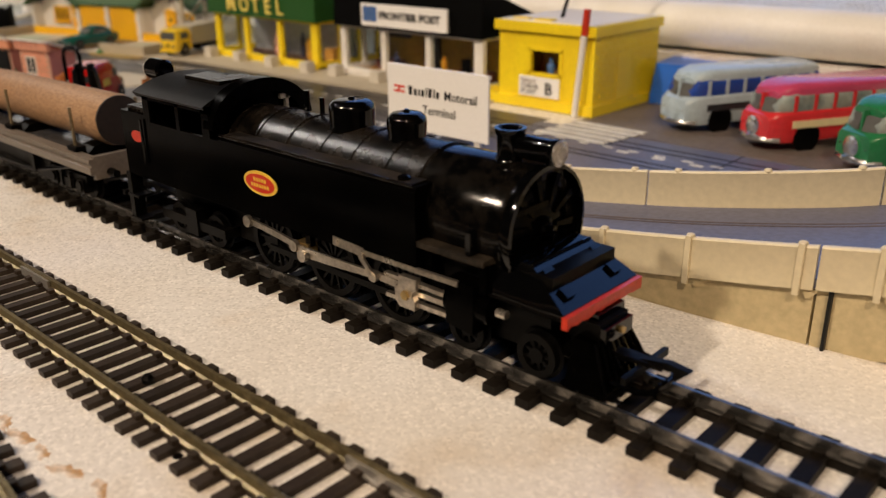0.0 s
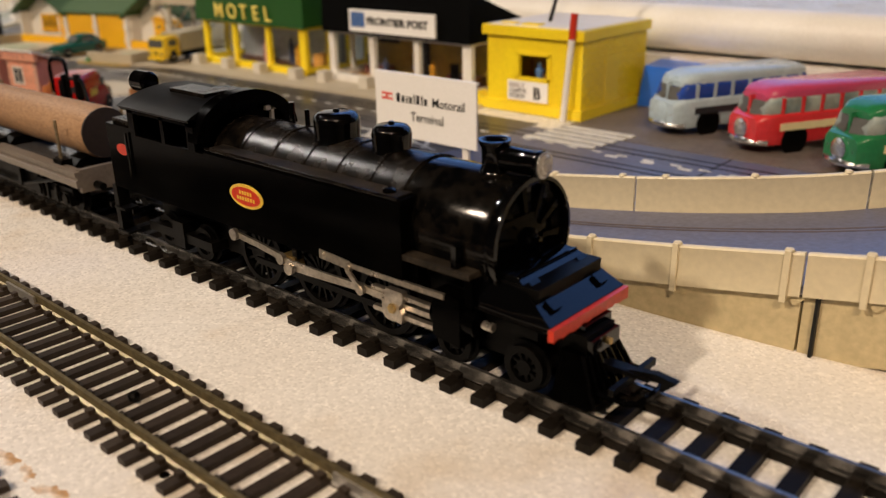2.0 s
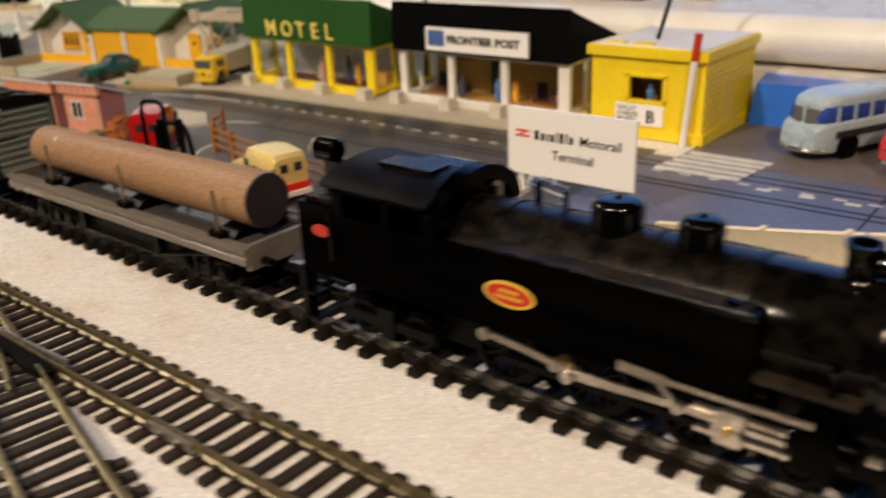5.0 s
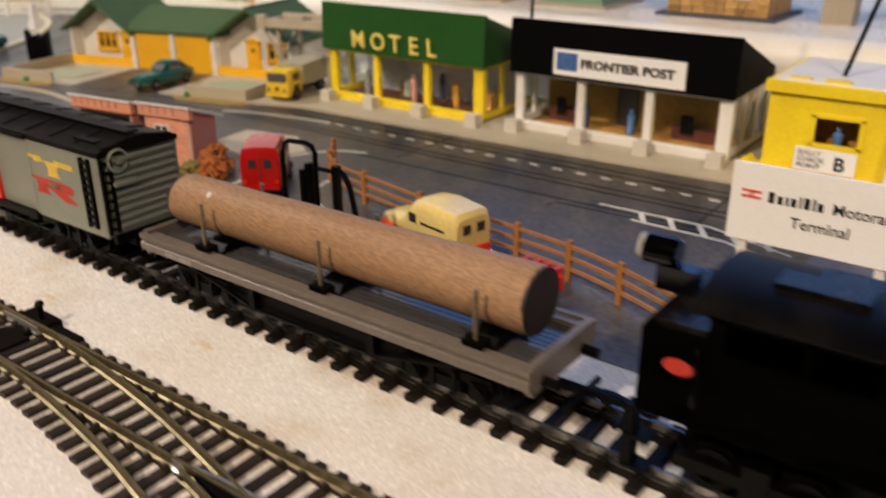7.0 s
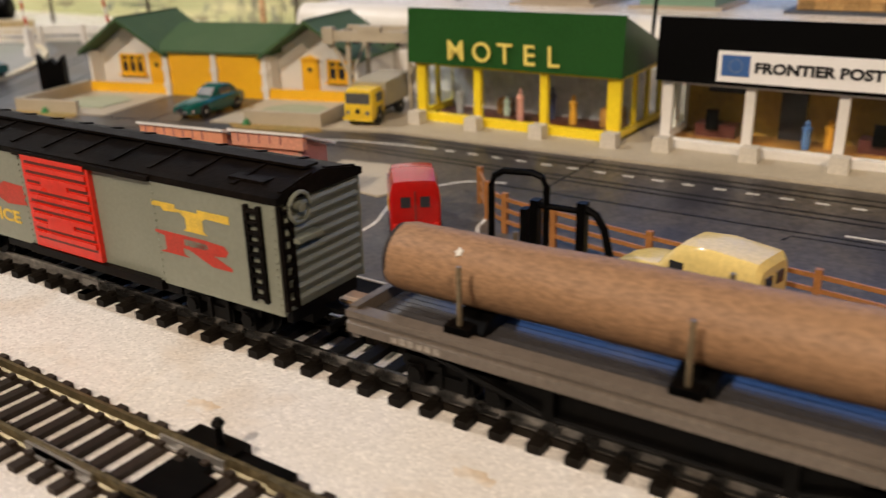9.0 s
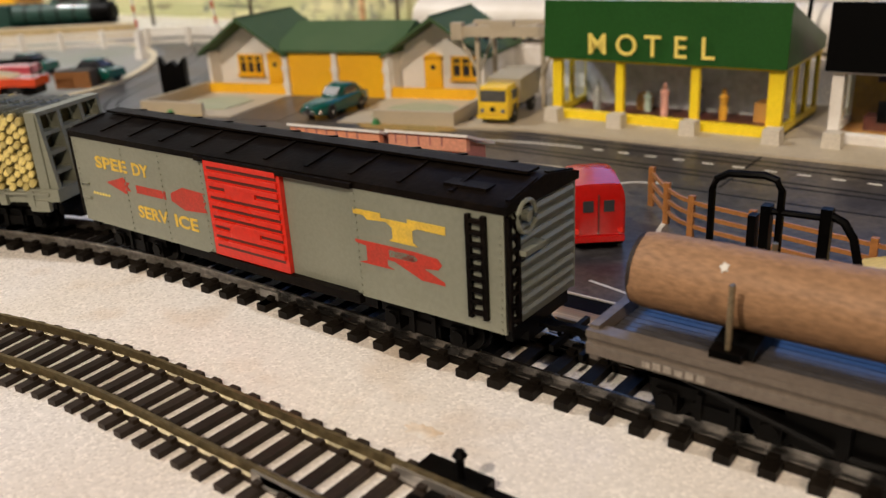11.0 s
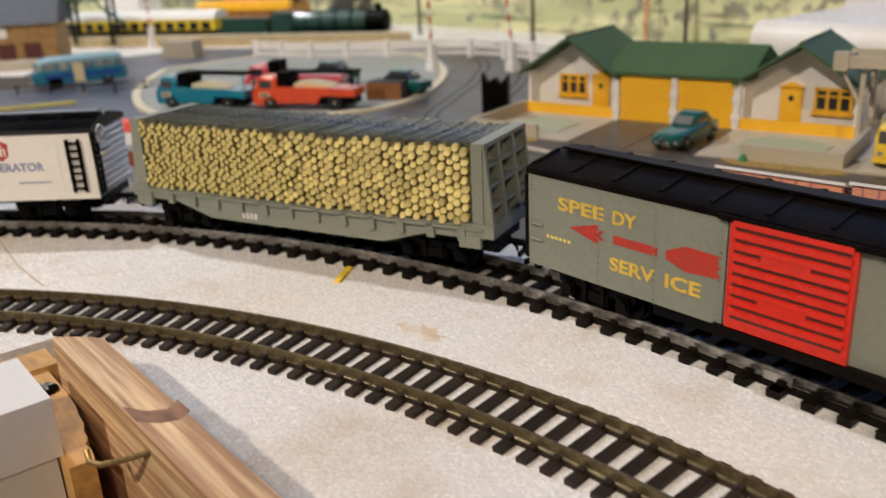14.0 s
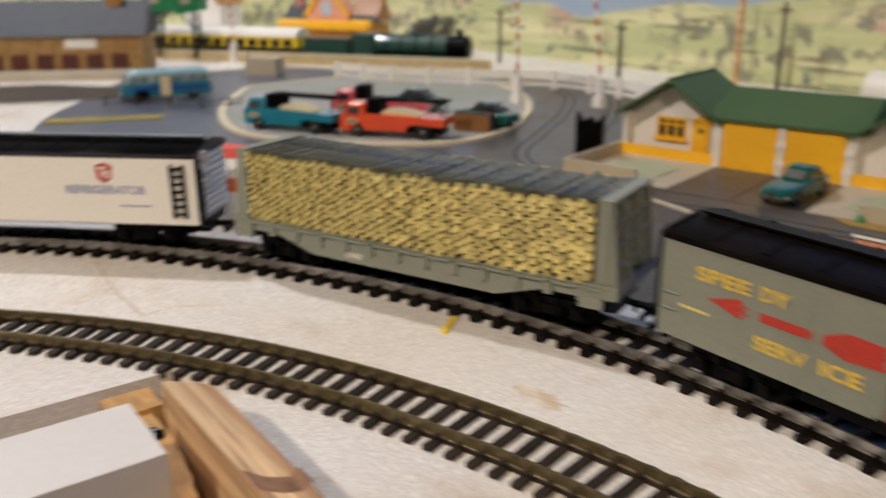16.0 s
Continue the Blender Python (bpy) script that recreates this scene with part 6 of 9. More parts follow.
    ribbon(ladder_marks, [(-282, 157), (-232, 158), (-196, 146)], 0.7, 1.0, 1.14)
    ribbon(ladder_marks, [(-262, 147), (-222, 146), (-190, 134)], 0.7, 1.0, 1.14)
    for k in range(5):
        x = -262 + k * 13
        ribbon(ladder_marks, [(x, 157), (x + 6, 146.5)], 1.2, 1.0, 1.13)
    part("crossing_outline", ladder_marks, ROAD_WHITE, marks)
    # white kerbed island with the parked lorries
    isle = [(-1230, 140), (-1120, 70), (-1010, 36), (-940, 62), (-890, 112), (-876, 160), (-905, 222), (-980, 300), (-1090, 350), (-1230, 330)]
    isle = [tuple(p) for p in smooth_line(isle + isle[:1], 6)[:-1]]
    sheet("island", isle, 0.0, 2.4, material("pale_grey_paving", (0.33, 0.33, 0.32), 0.6, vary=0.1, grain=400, second=(0.25, 0.29, 0.20), patch=12), "pale kerbed island between the roads", "pavement")
    kerb = [(p[0], p[1]) for p in smooth_line(isle[::3] + isle[:1], 4)]
    solid("kerb", ribbon(Shape(), kerb, 3.2, 0.0, 3.4), CREAM, "cream plastic kerb round the island", "kerb", kind="structure")
    solid("kerb", ribbon(Shape(), smooth_line([(-770, 118), (-735, 132), (-690, 136), (-640, 128), (-600, 118)], 6), 2.0, 0.0, 2.0), PAVING, "buff plastic road edge", "kerb", kind="structure")
    # pavement before the shops
    sheet("pavement", [(-560, 196), (-520, 208), (-400, 212), (-240, 218), (-240, 345), (-560, 345)], 0.0, 2.2, PAVING, "buff plastic pavement under the shops", "pavement")


roads()


# the guards' cream, darkened: shade under the overhang is put into the colour
SHADED_CREAM = material("shaded_cream_plastic", (0.46, 0.38, 0.215), 0.5, vary=0.12, grain=500, bump=0.1, second=(0.53, 0.44, 0.26), patch=14)


def ramp():
    """The slot-car ramp: a rising road that widens into a bend, between cream guard panels on cream supports tinted
    darker for shade.
    """
    near = smooth_line([(-118, 53, 1.4), (-80, 50.4, 6.0), (-41, 49.8, 11.8), (-15, 51, 15.6), (16, 53.8, 20.2), (60, 60, 26.0), (110, 72, 30.0)], 8)
    far = smooth_line([(-132, 97, 2.0), (-90, 98, 7.4), (-51, 104, 12.0), (-18, 115, 16.0), (4, 127, 19.0), (45, 156, 25.0), (90, 195, 29.0)], 8)
    r = thing("road_ramp", "cream-sided slot-car ramp with a blue-grey road", "ramp", kind="structure")
    deck = Shape()
    k = len(near)
    v = []
    for p, q in zip(near, far):
        v += [tuple(p), tuple(q), tuple(q - Vector((0, 0, 2.4))), tuple(p - Vector((0, 0, 2.4)))]
    faces = [tuple(4 * i + c for c in (0, 1)) + tuple(4 * (i + 1) + c for c in (1, 0)) for i in range(k - 1)]
    for a, b in ((1, 2), (2, 3), (3, 0)):
        faces += [(4 * i + a, 4 * i + b, 4 * i + 4 + b, 4 * i + 4 + a) for i in range(k - 1)]
    part("road_deck", deck.add(v, faces + [(0, 3, 2, 1), tuple(4 * (k - 1) + c for c in range(4))]), ROAD_RAMP, r, "blue-grey plastic road")
    for u in (0.30, 0.34, 0.66, 0.70):
        line = [tuple(p.lerp(q, u)) for p, q in zip(near, far)]
        part("slot", Shape().sweep(line, [(-0.5, 0.02), (0.5, 0.02), (0.5, 0.1), (-0.5, 0.1)]), ROAD_SLOT, r)
    for line, cuts, side, height in ((near, (0, 12, 30, 40, 48), -1, 8.4), (far, (0, 13, 31, 48), 1, 11.6)):
        for a, b in zip(cuts[:-1], cuts[1:]):
            seg = [p.copy() for p in line[a:b + 1]]
            ahead = (seg[1] - seg[0]).normalized() * 0.35
            seg[0], seg[-1] = seg[0] + ahead, seg[-1] - (seg[-1] - seg[-2]).normalized() * 0.35
            section = [(-0.8, -2.6), (0.8, -2.6), (0.8, height - 0.5), (1.0, height - 0.2), (0.7, height + 0.3), (-0.7, height + 0.3), (-1.0, height - 0.2), (-0.8, height - 0.5)]
            panel = part("guard_panel", Shape().sweep(seg, section), CREAM, r)
            # slim posts with rounded heads; each has a three-cornered bracket below the panel
            run, want = 0.0, 9.0
            for p, q in zip(seg[:-1], seg[1:]):
                d = q - p
                run += d.length
                if run < want:
                    continue
                want += 26.0
                m = Matrix.Translation(q) @ Matrix.Rotation(math.atan2(d.y, d.x), 4, "Z")
                lo, hi = (-4.0, height + 0.9) if side < 0 else (-1.0, height + 0.9)
                out = sorted((side * 0.6, side * 1.7))
                part("post", Shape().box(-0.75, 0.75, out[0], out[1], lo, hi, m).bevel(0.3), CREAM, panel)
                part("post_head", Shape().lathe([(1.0, hi - 1.0), (1.3, hi - 0.4), (1.0, hi + 0.2), (0.4, hi + 0.4)], (0, 0, 0), n=10, m=m), CREAM, panel)
                if side < 0:
                    part("bracket", Shape().prism([(0.8, -2.4), (5.2, -2.4), (3.0, -4.8), (2.2, -5.0)], "y", 0.3, 1.4, m), SHADED_CREAM, panel)
            # support wall below; past its second joint its foot lifts and leaves an opening under the bridge
            wall = Shape()
            inset = Vector((0, 1, 0)) * (1.2 if side < 0 else -1.2)
            for p, q in zip(seg[:-1], seg[1:]):
                foot = [max(0.0, (t.x - 17.0) * 0.16) if side < 0 else 0.0 for t in (p, q)]
                pts = [p + inset, q + inset, q + inset * 3.0, p + inset * 3.0]
                feet = (foot[0], foot[1], foot[1], foot[0])
                wall.add([(t.x, t.y, z) for t, z in zip(pts, feet)] + [(t.x, t.y, (p.z if c in (0, 3) else q.z) - 2.5) for c, t in enumerate(pts)], [(0, 1, 2, 3), (4, 7, 6, 5), (0, 4, 5, 1), (1, 5, 6, 2), (2, 6, 7, 3), (3, 7, 4, 0)])
            part("support_wall", wall, SHADED_CREAM, r, "cream support panels below the guard, coloured darker for shade")
    part("support_seam", Shape().box(10.6, 11.4, 52.9, 54.6, 0.8, 17.0), GROOVE, r)


ramp()


# ---- buildings of the town ----
def figure(x, y, z, mat, high=15.0):
    """A toy figure kept as one plain shape."""
    s = Shape().lathe([(1.9, 0), (2.3, high * 0.3), (1.8, high * 0.52), (2.6, high * 0.74), (1.0, high * 0.82), (1.5, high * 0.91), (0.6, high)], (0, 0, 0), n=10)
    return solid("toy_figure", s, mat, "small painted toy figure standing indoors", "figure", group="toy figures", x=x, y=y, z=z)


def shop_front(name, label, x0, x1, y0, depth, frame_mat, fascia_mat, posts, floor_mat, back_mat, blocks, sill_mat, fascia_top=64.0, sill_h=6.5):
    """A glazed single-storey shop with a tall leaning fascia and low end walls."""
    b = thing(name, label, "building")
    y1 = y0 + depth
    part("floor", Shape().box(x0, x1, y0, y1, 2.2, 3.4), floor_mat, b)
    part("sill", Shape().box(x0 + 1, x1 - 1, y0 - 3.0, y0 + 2.4, 2.2, sill_h).bevel(0.3), sill_mat, b)
    for px, w in posts:
        part("post", Shape().box(px - w / 2, px + w / 2, y0 - 0.3, y0 + 3.0, 2.2, 34.0).bevel(0.3), frame_mat, b)
    part("head_rail", Shape().box(x0, x1, y0 - 0.4, y0 + 2.6, 33.0, 35.2).bevel(0.2), frame_mat, b)
    for a, c in zip(posts[:-1], posts[1:]):
        pane = part("pane", Shape().box(a[0] + a[1] / 2, c[0] - c[1] / 2, y0 + 1.2, y0 + 1.7, sill_h, 33.0), CLEAR, b)
        pane.visible_shadow = False
    part("fascia", Shape().prism([(y0 - 3.2, 34.4), (y0 - 1.6, fascia_top), (y0 + 0.6, fascia_top), (y0 + 0.6, 34.4)], "x", x0 - 2.5, x1 + 1.5).bevel(0.3), fascia_mat, b)
    part("roof", Shape().prism([(y0 + 0.4, fascia_top - 1), (y1, 42), (y1, 36), (y0 + 0.4, 34.6)], "x", x0 - 2.4, x1 + 1.4), fascia_mat, b)
    for x in (x0, x1):
        side = x0 if x == x0 else x1 - 2.2
        wall = part("side_wall", Shape().box(side, side + 2.2, y0 + 3, y1, 2.2, sill_h + 0.5).box(side, side + 2.2, y0 + 3, y1, 33, 36).bevel(0.2), frame_mat, b)
        for k in range(1, 4):
            yy = y0 + 3 + (depth - 5) * k / 3.0
            part("mullion", Shape().box(side, side + 2.2, yy - 1.4, yy + 1.4, sill_h, 33.2), frame_mat, wall)
        for k in range(3):
            ya = y0 + 3 + (depth - 5) * k / 3.0 + 1.4
            yb = y0 + 3 + (depth - 5) * (k + 1) / 3.0 - 1.4
            p = part("pane", Shape().box(side + 0.9, side + 1.3, ya, yb, sill_h, 33), CLEAR, wall)
            p.visible_shadow = False
    part("back_wall", Shape().box(x0 + 2.3, x1 - 2.3, y0 + 36, y0 + 38, 3.4, 34.5), back_mat, b)
    for px in blocks:
        solid("stone_block", Shape().prism([(-4.2, 0), (4.2, 0), (3.7, 7.0), (-3.7, 7.0)], "y", -4.0, 3.4).bevel(0.5), STONE_BLOCK, "small stone-grey block at the shop front", "block", group="shop front blocks", x=px, y=y0 - 10.5, z=2.2)
    return b


MOT = 242.5
motel = shop_front("motel", "yellow-framed motel with a tall green fascia", -526, -402, MOT, 60, YELLOW, GREEN_ROOF, [(-522, 5.5), (-485, 4.2), (-444.5, 4.2), (-405.5, 7.0)], DARK_RED_FLOOR_SHADE, BACK_CARD, (-518, -481, -442, -402), YELLOW)
for ch, x in (("M", -502.0), ("O", -486.0), ("T", -470.2), ("E", -455.2), ("L", -441.5)):
    part("letter", moved(lettering(ch, 15.0, 0.45, 0.12, 1.0), shift(x, MOT - 3.6, 37.6, rx=3)), LETTER_YELLOW, motel, "raised pale yellow letter")
part("interior_print", Shape().box(-498, -482, MOT + 35.4, MOT + 36.1, 28, 31).box(-474, -446, MOT + 35.4, MOT + 36.1, 27, 30.4), INK, motel, "dark printed bars inside")
part("counter", Shape().box(-422, -412, MOT + 22, MOT + 34, 3.4, 13).bevel(0.4), BROWN_BRICK, motel)
part("armchair", Shape().lathe([(4.5, 3.4), (5, 9), (4, 12), (1, 13)], (-484, MOT + 30, 0), n=10), BROWN_BRICK, motel)
for fx, fy, k, tall in ((-505, 14, 0, 17), (-480, 25, 1, 11), (-466, 14.5, 2, 18.5), (-453, 28, 3, 18), (-437, 21, 4, 16)):
    figure(fx, MOT + fy, 3.4, FIGURE_MATS[k], tall)

FRO = 247.0
post_office = shop_front("frontier_post", "white-framed frontier post with a black fascia", -383, -257, FRO, 58, WHITE, BLACK_CARD, [(-380, 5.0), (-341, 4.4), (-301, 4.4), (-260, 7.0)], BROWN_BRICK, OCHRE_CARD, (-377, -336, -298, -259), WHITE)
for k in range(18):
    for j in range(2):
        bx = -377 + k * 6.6 + (j % 2) * 3.3
        if bx < -266:
            part("sill_brick", Shape().box(bx, bx + 6.2, FRO - 3.35, FRO - 2.9, 2.5 + j * 2.0, 4.3 + j * 2.0), WHITE, post_office)
name_board = thing("name_board", "white name board with black lettering and a blue flag", "sign", 0, 0, 0)
part("board", Shape().box(-356, -281, FRO - 5.0, FRO - 3.4, 36.4, 50.2).bevel(0.3), CARD, name_board)
part("flag", Shape().box(-354, -341.5, FRO - 5.2, FRO - 5.0, 39.2, 48.6), BLUE_INK, name_board, "blue flag with a ring of dots")
ring = Shape()
for i in range(12):
    a = 2 * math.pi * i / 12
    ring.box(-347.75 + 2.9 * math.cos(a) - 0.3, -347.75 + 2.9 * math.cos(a) + 0.3, FRO - 5.3, FRO - 5.15, 43.9 + 2.9 * math.sin(a) - 0.3, 43.9 + 2.9 * math.sin(a) + 0.3)
part("flag_dots", ring, material("dull_yellow_print", (0.25, 0.28, 0.30), 0.5), name_board)
part("lettering", moved(lettering("FRONTIER POST", 6.3, 0.12, 0.26, 1.15), shift(-339.4, FRO - 5.15, 41.4)), INK, name_board, "black bold lettering")
for fx, fy, k in ((-318, 18, 5), (-309, 24, 4), (-345, 16, 3)):
    figure(fx, FRO + fy, 3.4, FIGURE_MATS[k], 14)
part("desk", Shape().box(-372, -352, FRO + 22, FRO + 32, 3.4, 10).box(-296, -272, FRO + 22, FRO + 32, 3.4, 10).bevel(0.4), DARK_RED_FLOOR_SHADE, post_office)
part("cabinet", Shape().box(-334, -322, FRO + 33, FRO + 36, 3.4, 28).box(-370, -350, FRO + 34, FRO + 36, 24, 31), WINDOW_DARK, post_office)
part("chair", Shape().box(-366, -360, FRO + 19, FRO + 20, 8, 18).box(-290, -283, FRO + 19, FRO + 20, 8, 18), BLACK_CARD, post_office)


def kiosk():
    b = thing("kiosk", "yellow plastic kiosk with brickwork and a flat roof", "building")
    x0, x1, y0, y1, top = -241, -175, 239, 306, 43.0
    for xa, xb, za, zb in ((x0 + 3, -217, 1.3, top), (-196, x1, 1.3, top), (-217, -196, 1.3, 20), (-217, -196, 34, top)):
        part("front_wall", Shape().box(xa, xb, y0, y0 + 2, za, zb), YELLOW, b)
    side = part("side_wall", Shape().box(x1 - 2, x1, y0 + 2, y1, 1.3, top), YELLOW, b)
    part("side_wall", Shape().box(x0 + 3, x0 + 5, y0 + 2, y1, 1.3, top), YELLOW, b)
    part("back_wall", Shape().box(x0 + 5, x1 - 2, y1 - 2, y1, 1.3, top), YELLOW, b)
    for row in range(12):
        for k in range(8):
            ya = y0 + 2.4 + k * 8.0 + (row % 2) * 4
            if ya + 7.4 < y1:
                part("brick", Shape().box(x1, x1 + 0.5, ya, ya + 7.4, 7.4 + row * 2.9, 9.9 + row * 2.9), YELLOW, side)
    part("plinth", Shape().box(x0, x1 + 1.6, y0 - 2, y1, 1.3, 6.8).bevel(0.5), YELLOW, b)
    part("roof", Shape().box(x0 + 1, x1 + 2, y0 - 2.6, y1 + 1, top, top + 5.2).bevel(0.6), YELLOW, b, "yellow roof slab with scattered flock")
    part("roof_edge", Shape().box(x0 + 3.6, x1 - 0.6, y0 + 0.2, y1 - 1.4, top + 5.1, top + 5.7), WHITE, b)
    part("window_frame", Shape().box(-218, -216, y0 - 0.6, y0 + 2.4, 20, 34).box(-197, -195, y0 - 0.6, y0 + 2.4, 20, 34).box(-218, -195, y0 - 0.6, y0 + 2.4, 33, 35).box(-218, -195, y0 - 0.6, y0 + 2.4, 19, 21), YELLOW, b)
    part("dark_interior", Shape().box(-220, -193, y0 + 16, y0 + 18, 6, 40), BROWN_BRICK, b)
    figure(-207, 246, 12.0, FIGURE_MATS[5], 17)
    part("door", Shape().box(x1 - 0.2, x1 + 0.8, y0 + 22, y0 + 36, 7, 33).bevel(0.2), YELLOW, side)
    panel = part("check_board", Shape().box(-223, -196, y0 - 1.0, y0 - 0.2, 8.0, 18.8).bevel(0.2), CARD, b, "white notice board with grey lettering")
    for word, z in (("RALLY", 15.4), ("CHECK", 12.3), ("POINT", 9.2)):
        part("lettering", moved(lettering(word, 3.3, 0.08, 0.03, 1.1), shift(-221.5, y0 - 1.1, z)), material("grey_brown_ink", (0.18, 0.14, 0.12), 0.5) if word == "RALLY" else INK, panel)
    part("big_letter", moved(lettering("B", 9.0, 0.08, 0.2, 1.0), shift(-205.5, y0 - 1.1, 9.8)), INK, panel)
    part("flock", Shape().box(-232, -222, y0 + 4, y0 + 9, top + 5.6, top + 6.4).box(-216, -205, y0 + 2, y0 + 8, top + 5.6, top + 6.6).bevel(0.6), YELLOW, b)
    pole = thing("barrier_pole", "white striped pole leaning on the kiosk with a red top", "pole", -182, 233, 0)
    part("shaft", Shape().tube([(0, 0, 1.3), (2.6, 2, 44)], 1.7, 10), WHITE, pole)
    part("red_top", Shape().tube([(2.6, 2, 44), (3.4, 2.6, 57)], 1.9, 10), RED_PAINT, pole, "red painted top")
    step = thing("step_block", "yellow plastic step at the kiosk corner", "block", -246, 242, 0)
    part("block", Shape().prism([(-4, 1.3), (5, 1.3), (5, 6), (1, 10), (-4, 6)], "y", -4, 4).bevel(0.4), YELLOW, step)


kiosk()


def terminal_sign():
    s = thing("terminal_sign", "white card sign on two white feet", "sign", 0, 0, 0)
    x0, x1, y = -216.5, -156.5, 128.8
    board = part("board", Shape().box(x0, x1, y, y + 1.0, 10.5, 39.4).bevel(0.2), CARD, s)
    part("edge_fold", Shape().box(x0 + 0.2, x1 - 0.2, y + 1.0, y + 2.4, 38.0, 39.3), CARD, s)
    for x in (x0 + 6, x1 - 7):
        part("foot", Shape().box(x - 2.2, x + 2.2, y - 2, y + 5, 1.0, 3.4).box(x - 1.6, x + 1.6, y + 0.9, y + 2.6, 3.0, 12).bevel(0.3), WHITE, s)
    part("red_mark", Shape().box(x0 + 4.0, x0 + 11.0, y - 0.12, y, 29.0, 30.0).box(x0 + 4.0, x0 + 11.0, y - 0.12, y, 26.8, 27.8).prism([(x0 + 6, 27.6), (x0 + 7.4, 27.6), (x0 + 9, 29.4), (x0 + 7.6, 29.4)], "y", y - 0.12, y), RED_INK, board, "red printed mark")
    blur = Shape()
    for bx, bw, bh in ((0, 2.6, 4.0), (3.2, 2.2, 3.0), (6.0, 1.2, 3.0), (7.8, 2.2, 3.0), (10.6, 1.0, 4.2), (12.2, 2.4, 4.0), (15.2, 1.0, 4.2), (16.8, 2.2, 3.0)):
        blur.box(x0 + 13.5 + bx, x0 + 13.5 + bx + bw * 0.8, y - 0.12, y, 26.4, 26.4 + bh)
    part("printed_bars", blur, INK, board, "black print too small to read")
    part("lettering", moved(lettering("Motorail", 5.6, 0.06, 0.05, 0.98), shift(x0 + 35.0, y - 0.1, 26.4)), INK, board, "black lettering")
    part("lettering", moved(lettering("Terminal", 5.6, 0.06, 0.05, 0.98), shift(x0 + 22.0, y - 0.1, 18.8)), INK, board, "black lettering")


terminal_sign()


SCATTER = material("ochre_scatter", (0.34, 0.22, 0.06), 0.85, vary=0.4, grain=900, bump=0.6, depth=0.0006, second=(0.20, 0.19, 0.06), patch=90)


def bungalows():
    """Two gabled bungalows joined by a pair of garages, on one buff base; local x runs along the fronts."""
    ang = math.degrees(math.atan2(259 - 210, -590 + 783))
    b = thing("bungalow_pair", "white and orange model bungalows with green roofs and garages", "building", -784, 210, 0, ang)
    W = 199.0

    def gable(x0, x1, door_x, win_x, ridge_h=55.0, eave=29.5, depth=62):
        mid, back = (x0 + x1) / 2, 11.0
        body = Shape().prism([(x0, 0), (x1, 0), (x1, eave), (mid, ridge_h - 6), (x0, eave)], "y", 2 + back, depth)
        wall = part("house_wall", body, WHITE, b, "white gabled wall")
        for xa in (x0, x1 - 2.2):
            part("wing_wall", Shape().box(xa, xa + 2.2, 2.2, 2.2 + back, 0, eave - 0.4), WHITE, wall)
        part("porch_floor", Shape().box(x0, x1, 2.2, 2 + back, 0, 2.0), PAVING, wall)
        part("dado", Shape().box(x0 - 0.4, x1 + 0.4, 0.9, 2.8, 0, 8.4).bevel(0.3), ORANGE, wall, "orange low porch wall")
        for side in (-1, 1):
            ex = x0 - 3.5 if side < 0 else x1 + 3.5
            dz = (ridge_h - eave) / (mid - x0)
            ez = eave - dz * 3.5 + 0.6
            roof = Shape().prism([(mid, ridge_h - 4.6), (ex, ez), (ex, ez + 1.8), (mid, ridge_h - 2.4)], "y", -4, depth + 4)
            part("roof_slope", roof.bevel(0.2), GREEN_SLATE, b, "dull green roof slope")
        part("ridge", Shape().tube([(mid, -4, ridge_h - 2.6), (mid, depth + 4, ridge_h - 2.6)], 0.9, 6), GREEN_SLATE, b)
        door = part("front_door", Shape().box(door_x - 6.0, door_x + 6.0, back + 0.6, back + 2.4, 2.0, 26.6).bevel(0.3), ORANGE, b, "orange front door")
        part("door_window", Shape().cyl((door_x, back + 0.5, 19.8), "y", 1.6, 0.5, 10), WINDOW_DARK, door)
        part("door_hood", Shape().prism([(door_x - 7, 26.4), (door_x + 7, 26.4), (door_x, 29.2)], "y", back - 1.2, back + 2.2), ORANGE, door)
        win = thing_part("window", b)
        w0, w1, z0, z1 = win_x - 10.2, win_x + 10.2, 12.8, 26.6
        fr = Shape().box(w0, w1, back + 0.4, back + 2.2, z0, z0 + 1.5).box(w0, w1, back + 0.4, back + 2.2, z1 - 1.5, z1).box(w0, w1, back + 0.4, back + 2.2, z1 - 5.2, z1 - 4.2)
        for k in range(4):
            xx = w0 + (w1 - w0 - 1.6) * k / 3
            fr.box(xx, xx + 1.6, back + 0.4, back + 2.2, z0, z1)
        part("window_frame", fr, ORANGE, win)
        part("pane", Shape().box(w0, w1, back + 1.7, back + 1.95, z0, z1), WINDOW_DARK, win)
        part("window_sill", Shape().box(w0 - 1, w1 + 1, back - 0.6, back + 2.0, z0 - 1.4, z0), ORANGE, win)

    gable(0, 64, 49, 29)
    gable(142, 206, 168, 190.5)
    part("garage_wall", Shape().box(64, 142, 2.6, 60, 0, 30), WHITE, b)
    part("garage_roof", Shape().prism([(-1.6, 30.2), (-1.6, 31.8), (34, 46.6), (64, 31.6), (64, 30.2)], "x", 58, 148).bevel(0.2), GREEN_SLATE, b, "dull green garage roof")
    for x0, x1 in ((67, 101), (105, 139)):
        door = part("garage_door", Shape().box(x0, x1, 1.2, 2.8, 0.6, 30.0).bevel(0.2), ORANGE, b, "orange up-and-over garage door")
        for k in range(9):
            part("door_rib", Shape().box(x0 + 0.6, x1 - 0.6, 1.05, 1.3, 1.9 + k * 3.0, 4.4 + k * 3.0), ORANGE, door)
